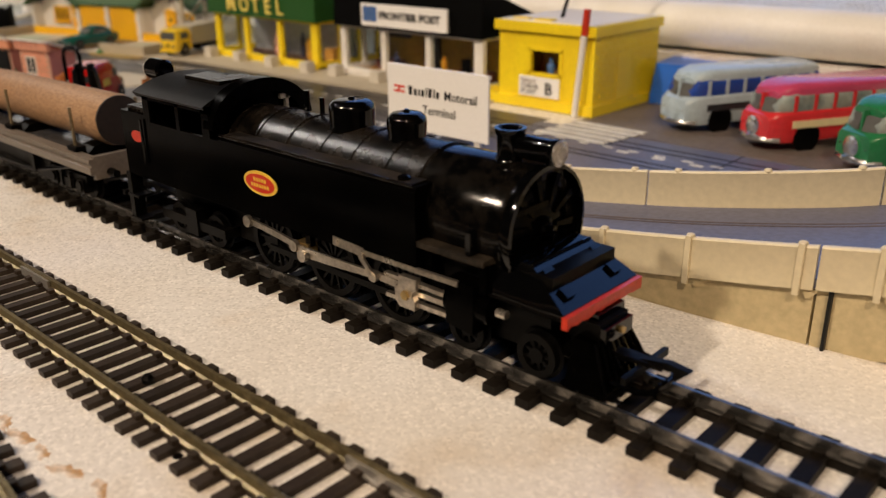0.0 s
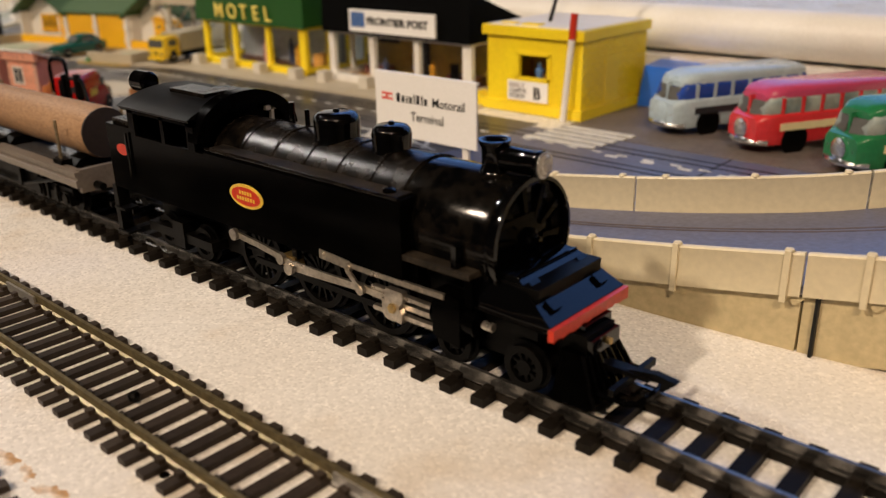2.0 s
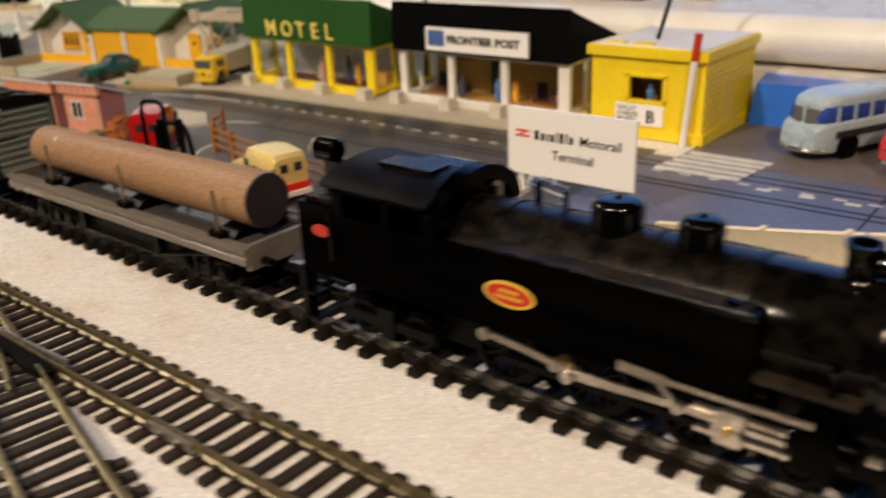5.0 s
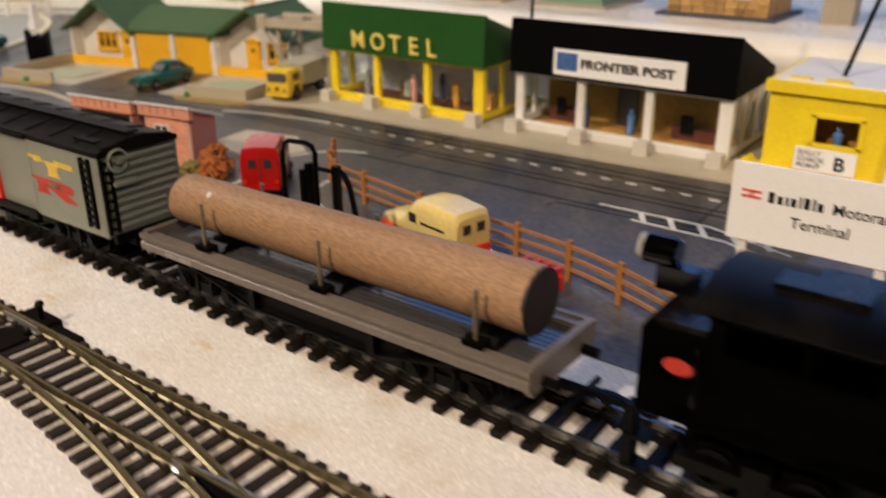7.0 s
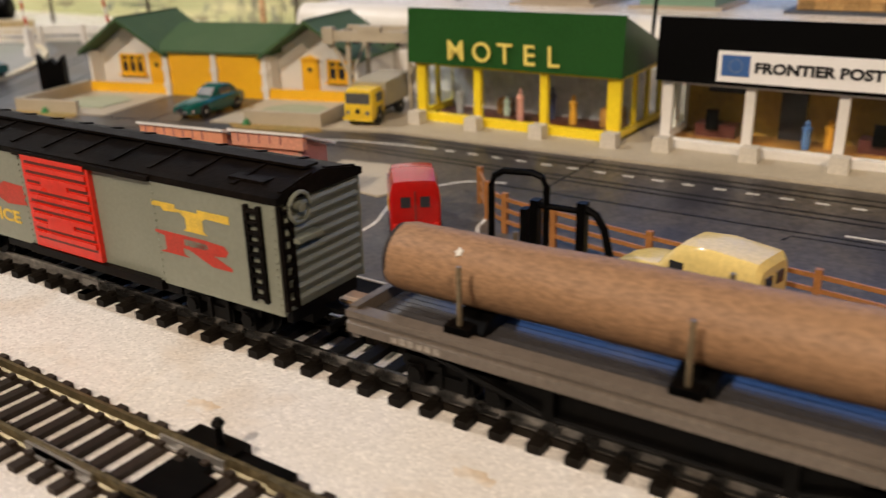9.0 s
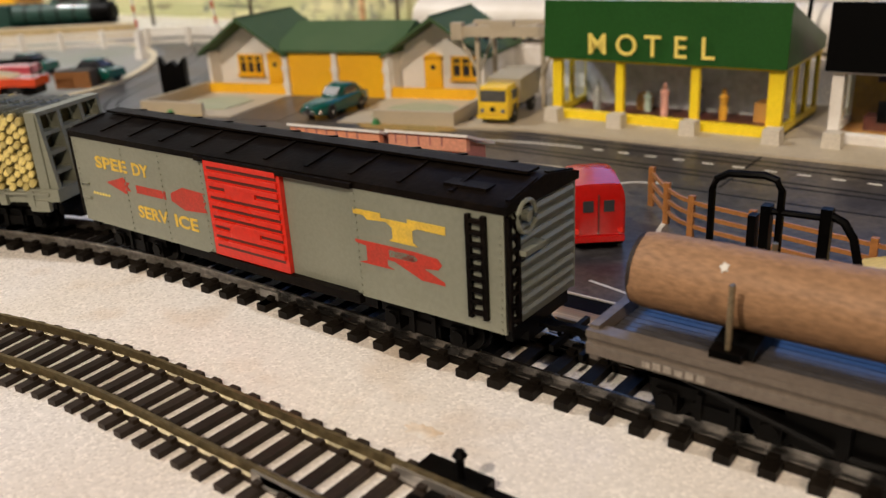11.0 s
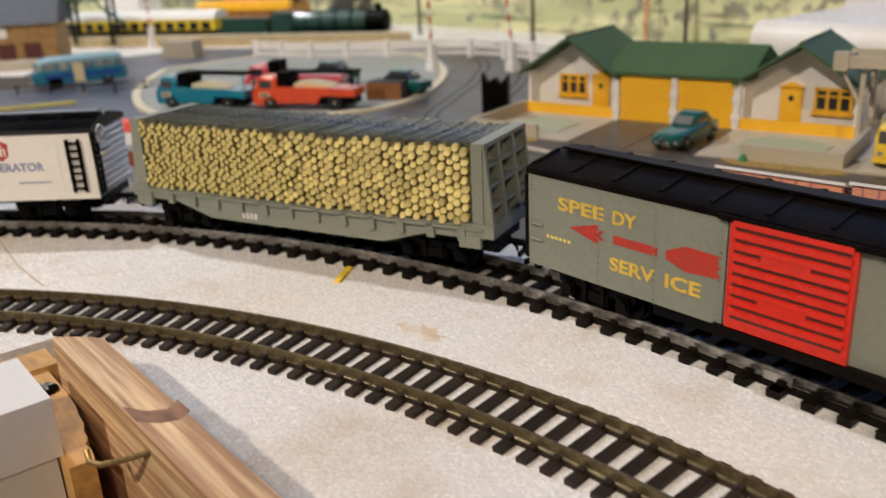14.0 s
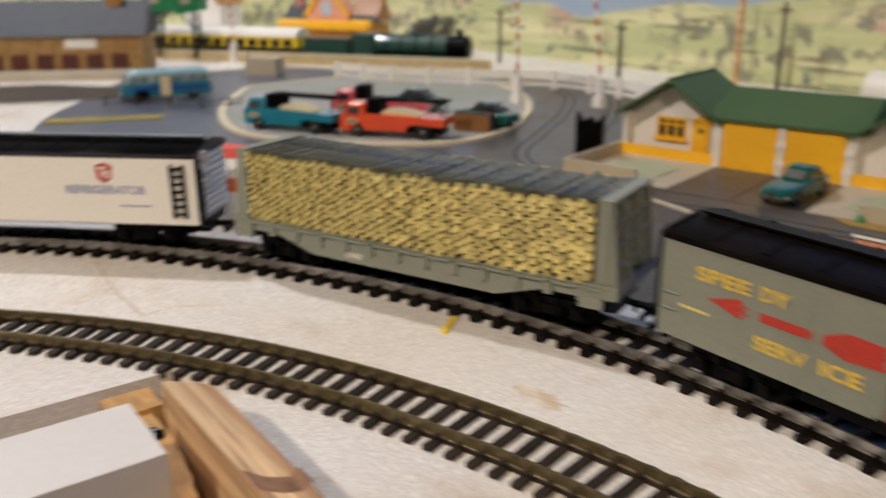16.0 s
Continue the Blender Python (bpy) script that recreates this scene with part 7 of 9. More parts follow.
    for x in (65.2, 103, 140.8):
        post = part("garage_post", Shape().box(x - 1.9, x + 1.9, -0.6, 2.4, 0, 30.1).bevel(0.3), WHITE, b)
        for k in (0, 1):
            part("quoin", Shape().box(x - 2.6, x + 2.6, -1.1, 2.2, 7 + k * 11, 10 + k * 11).bevel(0.4), WHITE, post)
    # front gardens inside low buff walls
    for x0, x1, wa, wb, ret in ((-2, 66, -2, 46, -2), (141, 214, 165, 214, 211.8)):
        plot = part("garden_plot", Shape().box(x0, x1, -67, 1.0, 0, 1.8), PAVING, b, "buff garden base")
        part("garden_wall", Shape().box(wa, wb, -67.2, -64.8, 0, 9.4).box(ret, ret + 2.2, -64.8, 0, 0, 9.4).bevel(0.4), PAVING, b, "low buff garden wall")
        part("lawn", Shape().prism([(x0 + 14, -52), (x1 - 16, -50), (x1 - 14, -22), (x1 - 28, -13), (x0 + 24, -13), (x0 + 15, -26)], "z", 1.8, 2.4), GRASS, plot, "patch of pale green scatter")
        tagged(part("tuft", Shape().lathe([(2.6, 0.2), (2.0, 2.0), (0.8, 3.6)], (x0 + (x1 - x0) * 0.36, -69, 1.4), n=7), LEAF, plot, "small green tuft"))
        part("scatter_strip", Shape().prism([(wa, -77.5), (wb - 6, -79.0), (wb + 4, -73.5), (wb - 1, -67.2), (wa - 8, -67.2), (wa - 9, -70)], "z", 0, 1.7), SCATTER, plot, "ochre grass scatter below the wall")
    part("driveway", Shape().box(66, 141, -71, 1.0, 0.0, 1.4), ROAD, b, "dark grey driveway")
    part("drive_seam", Shape().box(102.0, 103.0, -71, 0, 1.35, 1.5), GROOVE, b)


bungalows()
solid("letter_box", Shape().prism([(-9, 0), (9, 0), (9, 29), (4, 23), (0, 27), (-5, 24), (-9, 30)], "y", -3, 3).bevel(0.5), MATT_BLACK, "tall matt black card shape beside the road", "board", x=-791, y=188, turn=30)


def loading_gantry():
    g = thing("loading_gantry", "buff plastic loading gantry behind the lorry", "gantry", -560, 262, 0, 12)
    for x in (-20, 20):
        for y in (-12, 14):
            part("post", Shape().box(x - 1.1, x + 1.1, y - 1.1, y + 1.1, 0, 43).bevel(0.2), PAVING, g)
        part("brace", Shape().tube([(x, -12, 20), (x, 14, 42)], 0.8, 6), PAVING, g)
        part("strut", Shape().tube([(x * 0.95, -13, 22), (x * 1.55, -13, 42)], 1.0, 6), PAVING, g)
    part("front_girder", Shape().box(-33, 30, -17, -14, 43, 49).bevel(0.3), PAVING, g)
    part("girder_cap", Shape().box(-34, -27, -18, -13, 41.5, 51).box(24, 31, -18, -13, 41.5, 51).box(-10, 4, -17.4, -13.6, 49, 52).bevel(0.3), PAVING, g)
    part("back_girder", Shape().box(-33, 30, 13, 16, 43, 49).bevel(0.3), PAVING, g)
    for x in (-31, -10, 10, 29):
        part("cross_beam", Shape().box(x - 1.2, x + 1.2, -14, 13, 44, 47.4), PAVING, g)
    for k in range(4):
        part("grab_wheel", Shape().cyl((-16 + k * 9, -8, 42.4), "y", 2.0, 3.0, 12), WINDOW_DARK, g)
    part("side_rail", Shape().box(31, 44, -15, -12.6, 46, 48.6).bevel(0.3), PAVING, g)


loading_gantry()


def brick_sheds():
    """Two brick huts with sloping pale roofs behind the box car."""
    for x0, y0, length, deep, name in ((-544, 71, 39, 18, "low"), (-499, 80, 29, 18, "tall")):
        b = thing("brick_hut", "pink brick model hut with a sloping pale roof", "building", x0, y0, 1.0, 8 if name == "low" else 10, group="brick huts")
        h = 31.5
        part("wall", Shape().prism([(0, 0), (deep, 0), (deep, h - 10), (0, h - 5)], "x", 0, length), BRICK_MORTAR, b)
        side = part("gable_wall", Shape().prism([(0, 0), (deep, 0), (deep, h - 9), (0, h - 2)], "x", length, length + 0.5), BRICK_MAUVE, b, "mauve brick end wall")
        front = part("front_wall", Shape().box(0, length, -0.4, 0.1, 0, h - 5), BRICK_MORTAR, b)
        brick = Shape().box(0, 3.6, -0.35, 0, 0, 1.35).data("brick", BRICK_PINK)
        for row in range(16):
            for k in range(int(length / 4.0)):
                x = k * 4.0 + (row % 2) * 2.0
                if x + 3.6 <= length:
                    part("brick", brick, None, front, m=at_mm(x, -0.4, 0.3 + row * 1.62))
        part("fascia", Shape().box(-2, length + 2.4, -2.4, 0.5, h - 6.5, h - 0.8).bevel(0.3), material("salmon_boarding", (0.82, 0.36, 0.21), 0.55, vary=0.1, grain=500) if name == "low" else BRICK_PINK, b, "salmon boarded fascia")
        for k in range(int(length / 5)):
            part("board_joint", Shape().box(k * 5 + 1, k * 5 + 1.6, -2.7, -2.3, h - 4.8, h - 1.0), BRICK_MAUVE, b)
        part("roof", Shape().prism([(-3.4, h - 0.7), (-3.4, h + 0.4), (deep + 3, h - 8.0), (deep + 3, h - 9.1)], "x", -3, length + 3.4), CARD, b, "pale sloping card roof")
        if name == "low":
            # closed dark panel paints the shade inside the open shelter
            part("shade_panel", Shape().box(3, length - 1, -1.4, -0.9, 0, h - 8), GROOVE, b, "dark panel in place of the shelter's shaded opening")
            continue
        win = thing_part("window", b)
        part("pane", Shape().box(7, 15, -0.95, -0.8, 11, 20), WINDOW_DARK, win)
        part("window_frame", Shape().box(6, 7, -1.3, -0.8, 10, 21).box(15, 16, -1.3, -0.8, 10, 21).box(7, 15, -1.3, -0.8, 20, 21).box(7, 15, -1.3, -0.8, 10, 11).box(10.6, 11.4, -1.25, -0.8, 11, 20), WHITE, win)
    sheet("pavement_corner", [(-500, 118), (-455, 112), (-445, 138), (-470, 156), (-505, 150)], 1.0, 1.8, PAVING, "buff paving corner by the brick hut", "pavement")
    rng = random.Random(5)
    for bx, by, r, mt, nm in ((-457, 88, 9, BUSH, "orange"), (-449, 79, 7, BUSH, "orange"), (-456, 73, 6, BUSH_GREEN, "olive")):
        bush = thing("bush", nm + " model bush of coarse foam", "bush", bx, by, 1.0, group="bushes by the hut")
        s = Shape()
        for k in range(150):
            a, c = rng.uniform(0, 6.28), rng.uniform(0, 1)
            rr = r * rng.uniform(0.4, 1.0)
            q = (rr * math.cos(a) * math.sqrt(1 - (c * 0.9) ** 2), rr * math.sin(a) * math.sqrt(1 - (c * 0.9) ** 2), r * 0.15 + r * 1.3 * c)
            e = rng.uniform(0.7, 1.6)
            s.lathe([(e * 0.5, -e * 0.8), (e, -e * 0.1), (e * 0.8, e * 0.5), (e * 0.2, e)], q, n=6)
        part("foliage", s, mt, bush)
        part("stem", Shape().cyl((0, 0, r * 0.3), "z", 0.8, r * 0.6, 6), BARK, bush)


brick_sheds()


def post_fence():
    """Brown three-rail fence along the yard."""
    line = smooth_line([(-414, 127), (-401, 111), (-388, 101), (-366, 96), (-329, 88.5), (-302, 85), (-278, 82), (-254, 78), (-231, 71), (-205, 60)], 3)
    f = thing("rail_fence", "brown plastic three-rail fence beside the yard", "fence")
    for k in range(0, len(line), 3):
        p = line[k]
        part("post", Shape().box(p.x - 1.0, p.x + 1.0, p.y - 1.0, p.y + 1.0, 1.0, 16.2).bevel(0.3), FENCE_BROWN, f)
    for z in (5.5, 9.8, 14.0):
        part("rail", Shape().sweep([(p.x, p.y, z) for p in line], [(-0.5, -0.65), (0.5, -0.65), (0.5, 0.65), (-0.5, 0.65)]), FENCE_BROWN, f)


post_fence()


def yard_frame():
    y = thing("loading_hoop", "black plastic loading hoop and bar in the yard", "loading hoop", -352, 45, 1.0, 0)
    hoop = [(-9, 0, 0), (-9, 0, 37), (-8, 0, 40), (-5, 0, 41.8), (4, 0, 42.4), (7, 0, 41.6), (8.4, 0, 39), (8.4, 0, 0)]
    part("hoop", Shape().tube(hoop, 1.0, 8), MATT_BLACK, y)
    part("block", Shape().box(1.0, 3.0, -1.6, 1.6, 0, 32).box(4.0, 6.4, -1.6, 1.6, 0, 35).bevel(0.5), MATT_BLACK, y)
    part("bar", Shape().tube([(4, 0, 33.4), (12, 0, 33.6), (20, -0.6, 34)], 0.9, 8), MATT_BLACK, y)
    part("post", Shape().box(18.2, 20.8, -2, 0.6, 0, 36.5).bevel(0.4), MATT_BLACK, y)
    part("stay", Shape().tube([(20, -0.6, 35), (23.5, -0.8, 33.6), (26, -1, 30), (34, -2, 0)], 1.1, 8), MATT_BLACK, y)


yard_frame()


# ---- toy vehicles ----
def add_wheels(v, xs, half, r=4.6, wide=3.2, hub=HUB, z=None):
    for x in xs:
        for side in (-1, 1):
            w = thing_part("wheel", v)
            zc = (z if z is not None else r)
            part("tyre", Shape().lathe([(r * 0.55, -wide / 2), (r * 0.93, -wide / 2), (r, -wide * 0.3), (r, wide * 0.3), (r * 0.93, wide / 2), (r * 0.55, wide / 2)], (x, side * half, zc), "y", 18), TYRE, w)
            part("rim", Shape().lathe([(r * 0.55, -wide * 0.42), (r * 0.5, wide * 0.42)], (x, side * half, zc), "y", 12).lathe([(r * 0.2, -wide * 0.55), (r * 0.2, wide * 0.55)], (x, side * half, zc), "y", 8), hub, w)


def delivery_van():
    v = thing("delivery_van", "glossy red die-cast delivery van seen from behind", "van", -419.5, 88, 1.0, 128)
    # local +x is the front of the van
    part("body", Shape().loft([(-17.5, 8.2, 5, 14, 20.5, 5), (-16.5, 9.0, 3.4, 15, 23.4, 6.4), (-4, 9.4, 3.2, 15.5, 24.4, 6.8), (6, 9.2, 3.2, 15, 23.8, 6.4), (9.5, 8.9, 3.4, 14, 20, 6), (13, 8.4, 3.4, 11.8, 14.2, 5), (19, 7.8, 3.6, 10.6, 12.6, 4.6), (21.5, 6.8, 4.6, 8.6, 10.6, 4)]), VAN_RED, v)
    for side in (-1, 1):
        part("rear_window", Shape().box(-17.9, -16.9, side * 3.4 - 1.7, side * 3.4 + 1.7, 14.2, 18.0).bevel(0.5), WINDOW_DARK, v)
        part("tail_lamp", Shape().cyl((-17.9, side * 7.2, 7.6), "x", 0.9, 0.8, 8), RED_PLASTIC, v)
        part("side_window", Shape().box(3, 8.6, side * 8.95 - 0.3, side * 8.95 + 0.3, 14.8, 19.4).bevel(0.25), WINDOW_DARK, v)
        part("yellow_badge", Shape().box(-10, -2, side * 9.3 - 0.25, side * 9.3 + 0.25, 11, 15), YELLOW_PRINT, v)
    part("windscreen", moved(Shape().box(-0.3, 0.3, -6.6, 6.6, -2.6, 2.6), shift(10.2, 0, 17.4, ry=-30)), WINDOW_DARK, v)
    part("rear_bumper", Shape().box(-19.2, -17.6, -8.4, 8.4, 4.2, 6.2).bevel(0.5), VAN_RED, v)
    part("door_seam", Shape().box(-18.0, -17.2, -0.2, 0.2, 6.4, 20), DARK_RED_FLOOR_SHADE, v)
    part("chassis", Shape().box(-16, 18, -7, 7, 2.4, 4), MATT_BLACK, v)
    add_wheels(v, (-10, 12), 7.8, 4.2)


delivery_van()


def red_trailer():
    v = thing("toy_trailer", "small red toy trailer behind the yellow van", "trailer", -258, 60, 1.0, 168)
    part("body", Shape().box(-14, 14, -8, 8, 3.4, 9.6).bevel(0.8), RED_PLASTIC, v)
    for k in range(4):
        part("side_post", Shape().box(-12 + k * 7.4, -10 + k * 7.4, -8.4, 8.4, 9.4, 13.0).bevel(0.4), RED_PLASTIC, v)
    add_wheels(v, (-6, 6), 7.4, 3.6)
    v.scale = (0.6, 0.8, 0.85)


red_trailer()


def yellow_car():
    v = thing("toy_saloon_van", "pale yellow plastic toy van with red lower body", "van", -309, 70.5, 1.0, 168)
    part("lower_body", Shape().loft([(-24, 8, 3.4, 6.5, 8.2, 6), (-22, 9.4, 3, 7.0, 8.4, 7.4), (16, 9.4, 3, 7.0, 8.4, 7.4), (22, 8.2, 3.4, 6.6, 8.2, 6)]), RED_PLASTIC, v, "red lower body")
    part("upper_body", Shape().loft([(-23, 8.2, 8, 14, 18.6, 5.6), (-21.6, 8.8, 8, 15.6, 20.4, 6.2), (-8, 9.0, 8, 16, 21.2, 6.6), (1, 8.8, 8, 15.2, 20.4, 6), (5.5, 8.4, 8, 12.4, 16.4, 5.6), (8, 8.2, 8, 11.2, 13.2, 5.6), (17, 7.6, 8, 10.6, 12.4, 5), (22, 6.4, 8, 9.6, 10.8, 4.2)]), CAR_CREAM, v)
    for side in (-1, 1):
        part("rear_window", Shape().box(-23.5, -22.3, side * 3.4 - 1.7, side * 3.4 + 1.7, 13.2, 16.4).bevel(0.3), WINDOW_DARK, v)
        part("side_window", Shape().box(-1.2, 3.0, side * 8.7 - 0.3, side * 8.7 + 0.3, 12.8, 16).bevel(0.25), WINDOW_DARK, v)
        part("side_bars", Shape().box(-17, -4, side * 9.02 - 0.1, side * 9.02 + 0.12, 13.2, 14.0), INK, v)
    part("windscreen", moved(Shape().box(-0.3, 0.3, -6, 6, -2.2, 2.2), shift(6.0, 0, 15.0, ry=-38)), WINDOW_DARK, v)
    part("bumper", Shape().box(-25.4, -23.6, -8.2, 8.2, 3.6, 5.4).bevel(0.4), WHITE, v)
    add_wheels(v, (-13, 12), 8.0, 4.2)
    v.scale = (1.0, 1.0, 1.1)


yellow_car()


def sports_car():
    v = thing("sports_car", "dark green die-cast sports coupe on the driveway", "car", -650, 200, 1.4, 276)
    part("body", Shape().loft([(-27, 7.0, 5.4, 9.0, 10.2, 5), (-24, 9.0, 3.8, 9.6, 11.2, 6), (-12, 10.2, 3.2, 9.8, 12.0, 6.4), (2, 9.8, 3.0, 9.0, 11.6, 6), (16, 9.8, 3.0, 8.4, 10.8, 5), (26, 8.8, 3.2, 7.6, 9.4, 4), (31, 6.4, 4.4, 6.6, 7.8, 3)]), CAR_GREEN, v)
    part("cabin", Shape().loft([(-22, 6.0, 10.2, 11.2, 12.2, 4), (-14, 7.4, 11.2, 15.0, 17.0, 5), (-6, 7.6, 11.2, 15.8, 18.0, 5.2), (1, 7.4, 11.0, 14.6, 16.6, 5), (7, 6.8, 10.4, 11.0, 11.8, 4.6)]), CAR_GREEN, v)
    part("windscreen", moved(Shape().box(-0.3, 0.3, -6.2, 6.2, -2.9, 2.9), shift(4.6, 0, 13.9, ry=-48)), CAR_GLASS, v)
    for side in (-1, 1):
        part("side_window", Shape().box(-12, -0.5, side * 7.45 - 0.3, side * 7.45 + 0.3, 12.6, 15.6).bevel(0.25), CAR_GLASS, v)
        part("headlight", Shape().lathe([(1.5, 0), (1.2, 0.8), (0.4, 1.1)], (27.6, side * 5.6, 7.0), "x", 10), CHROME, v)
        part("window_trim", Shape().tube([(-13, side * 7.6, 12.2), (0, side * 7.6, 12.2)], 0.3, 5), CHROME, v)
    part("bumper", Shape().tube([(27, -8, 5.4), (30.6, -4, 5.4), (30.6, 4, 5.4), (27, 8, 5.4)], 1.2, 8), CHROME, v)
    part("grille", Shape().lathe([(2.2, 0), (1.6, 0.7)], (31.0, 0, 6.2), "x", 12), WINDOW_DARK, v)
    add_wheels(v, (-15, 18), 8.6, 4.4, hub=CHROME)
    v.scale = (0.86, 0.92, 0.98)


sports_car()


def tipper_lorry():
    v = thing("tipper_lorry", "yellow-cabbed toy lorry with a pale grey tipping body", "lorry", -547, 229, 2.2, 283)
    part("cab", Shape().loft([(4, 9.4, 5, 15, 21.4, 7), (6, 9.8, 4, 15.4, 22.4, 7.4), (17, 9.8, 4, 15, 22.2, 7.4), (20, 9.2, 4, 13.4, 21.0, 6.8), (21, 8.8, 4.6, 12, 14, 6.6)]), TRUCK_YELLOW, v, "yellow cab")
    part("windscreen", Shape().box(20.2, 21.2, -7.6, 7.6, 13.4, 19.8).bevel(0.3), CAR_GLASS, v, "clear grey windscreen")
    part("grille", Shape().box(20.6, 21.5, -7.2, 7.2, 6.2, 11.4).bevel(0.3), TRUCK_YELLOW, v)
    part("grille_badge", Shape().cyl((21.6, 0, 9), "x", 1.6, 0.4, 10), INK, v)
    for side in (-1, 1):
        part("headlight", Shape().cyl((21.5, side * 6.2, 8.2), "x", 1.3, 0.8, 10), CHROME, v)
        part("side_window", Shape().box(8, 16, side * 9.75 - 0.3, side * 9.75 + 0.3, 14.2, 19.4).bevel(0.25), CAR_GLASS, v)
        part("door_bars", Shape().box(8, 15, side * 9.8 - 0.12, side * 9.8 + 0.15, 9.6, 11.0), INK, v)
    part("bumper", Shape().box(20.6, 22.4, -9.4, 9.4, 3.4, 5.4).bevel(0.4), TRUCK_YELLOW, v)
    part("tipping_body", Shape().prism([(-30, 9), (2, 9), (4.0, 23.5), (-34, 25)], "y", -10.4, 10.4).bevel(0.6), material("pale_grey_tipper", (0.40, 0.37, 0.28), 0.5, vary=0.1, grain=500), v, "pale grey tipping body")
    part("chassis", Shape().box(-30, 18, -5, 5, 4, 9), MATT_BLACK, v)
    add_wheels(v, (-20, 12), 8.4, 5.0)
    v.scale = (0.95, 0.95, 0.92)


tipper_lorry()


def coach(x, y, turn, body_mat, band_mat, roof_mat, window_mat, label, length=78.0, z=1.3):
    v = thing("toy_coach", label, "coach", x, y, z, turn, group="parked coaches")
    L = length
    part("body", Shape().loft([(-L, 8, 6, 13, 16, 6), (-L + 4, 11.6, 4, 15, 17, 9), (-8, 12.0, 3.6, 15, 17, 9), (-2, 11.6, 3.6, 14.4, 16.4, 8.6), (2, 9.2, 4.4, 12, 14.6, 6.6)]), body_mat, v)
    part("window_band", Shape().loft([(-L + 2.5, 9.4, 15, 21, 23, 7), (-L + 6, 11.0, 15, 21.6, 24, 8), (-9, 11.2, 15, 21.6, 24, 8), (-4, 10.4, 15, 20.4, 23, 7.4), (-1.5, 9.0, 15, 17, 18.4, 6.6)]), window_mat, v, "dark window band")
    part("roof", Shape().loft([(-L + 3, 8.6, 22.4, 24.4, 26.2, 5), (-L + 8, 10.8, 22.2, 24.8, 27.8, 6), (-12, 10.8, 22.2, 24.8, 27.8, 6), (-5.5, 9.6, 22.0, 24, 26.4, 5.4), (-2.8, 7.6, 21.4, 22.6, 24, 4.4)]), roof_mat, v, "rounded roof")
    for k in range(7):
        px = -L + 9 + k * (L - 18) / 6
        for side in (-1, 1):
            part("window_pillar", Shape().box(px - 0.8, px + 0.8, side * 11.1 - 0.5, side * 11.1 + 0.5, 14.8, 22.8), body_mat, v)
    part("screen_pillar", Shape().box(-3.6, -0.4, -0.6, 0.6, 14.6, 23), body_mat, v)
    for side in (-1, 1):
        part("windscreen", moved(Shape().box(-0.4, 0.4, -3.2, 3.2, -3.0, 3.0).bevel(0.5), shift(-1.6, side * 4.3, 18.4, rz=side * 14, ry=-16)), CAR_GLASS, v, "clear windscreen")
        part("wheel_arch", Shape().lathe([(6.6, 0), (6.6, 0.5), (5.6, 0.5)] if side > 0 else [(5.6, -0.5), (6.6, -0.5), (6.6, 0)], (-16, side * 11.8, 5.4), "y", 18), MATT_BLACK, v)
    part("front_panel", Shape().lathe([(5.4, 0.6), (5.2, 1.8), (4.2, 2.6), (2.0, 2.9)], (0, 0, 9.4), "x", 18), body_mat, v)
    part("coach_interior", Shape().box(-L + 8, -8, -8, 8, 14, 15.4), CREAM_COACH, v, "cream seats inside")
    for side in (-1, 1):
        part("side_band", Shape().box(-L + 6, -8, side * 12.05 - 0.25, side * 12.05 + 0.3, 9.6, 12.6), band_mat, v)
        part("headlight", Shape().lathe([(1.9, 0), (1.7, 0.9), (0.6, 1.4)], (0.6, side * 7.2, 9.6), "x", 10), CHROME, v)
    part("grille", Shape().lathe([(4.4, 0), (4.2, 1.6), (3.0, 2.0), (0.8, 2.1)], (1.4, 0, 9.4), "x", 16), CHROME if window_mat is COACH_PANE else BUS_BLUE, v)
    part("bumper", Shape().tube([(-3, -11.6, 5), (2.4, -7, 5), (4.4, 0, 5), (2.4, 7, 5), (-3, 11.6, 5)], 1.3, 8), CHROME, v)
    add_wheels(v, (-L + 18, -16), 10.0, 5.4)
    return v


for cx, cy, turn, mats, label in (
    (-128, 242, 244, (BUS_BLUE, WINDOW_DARK, BUS_BLUE, WINDOW_BLUE), "pale blue-grey die-cast coach with blue windows"),
    (-83, 234, 240, (BUS_RED, CREAM_COACH, BUS_PINK, COACH_PANE), "red and cream die-cast coach with a magenta roof"),
    (-36, 222, 236, (BUS_GREEN, CREAM_COACH, BUS_GREEN, COACH_PANE), "dark green die-cast coach with a cream band")):
    coach(cx, cy, turn, *mats, label).scale = (1.06, 1.06, 1.1)
solid("plastic_crate", Shape().prism([(-24, 0), (24, 0), (22, 22), (-21, 23)], "y", -16, 16).bevel(2), BRIGHT_BLUE, "bright blue plastic crate behind the kiosk", "crate", x=-150, y=312, z=1.3, turn=10)


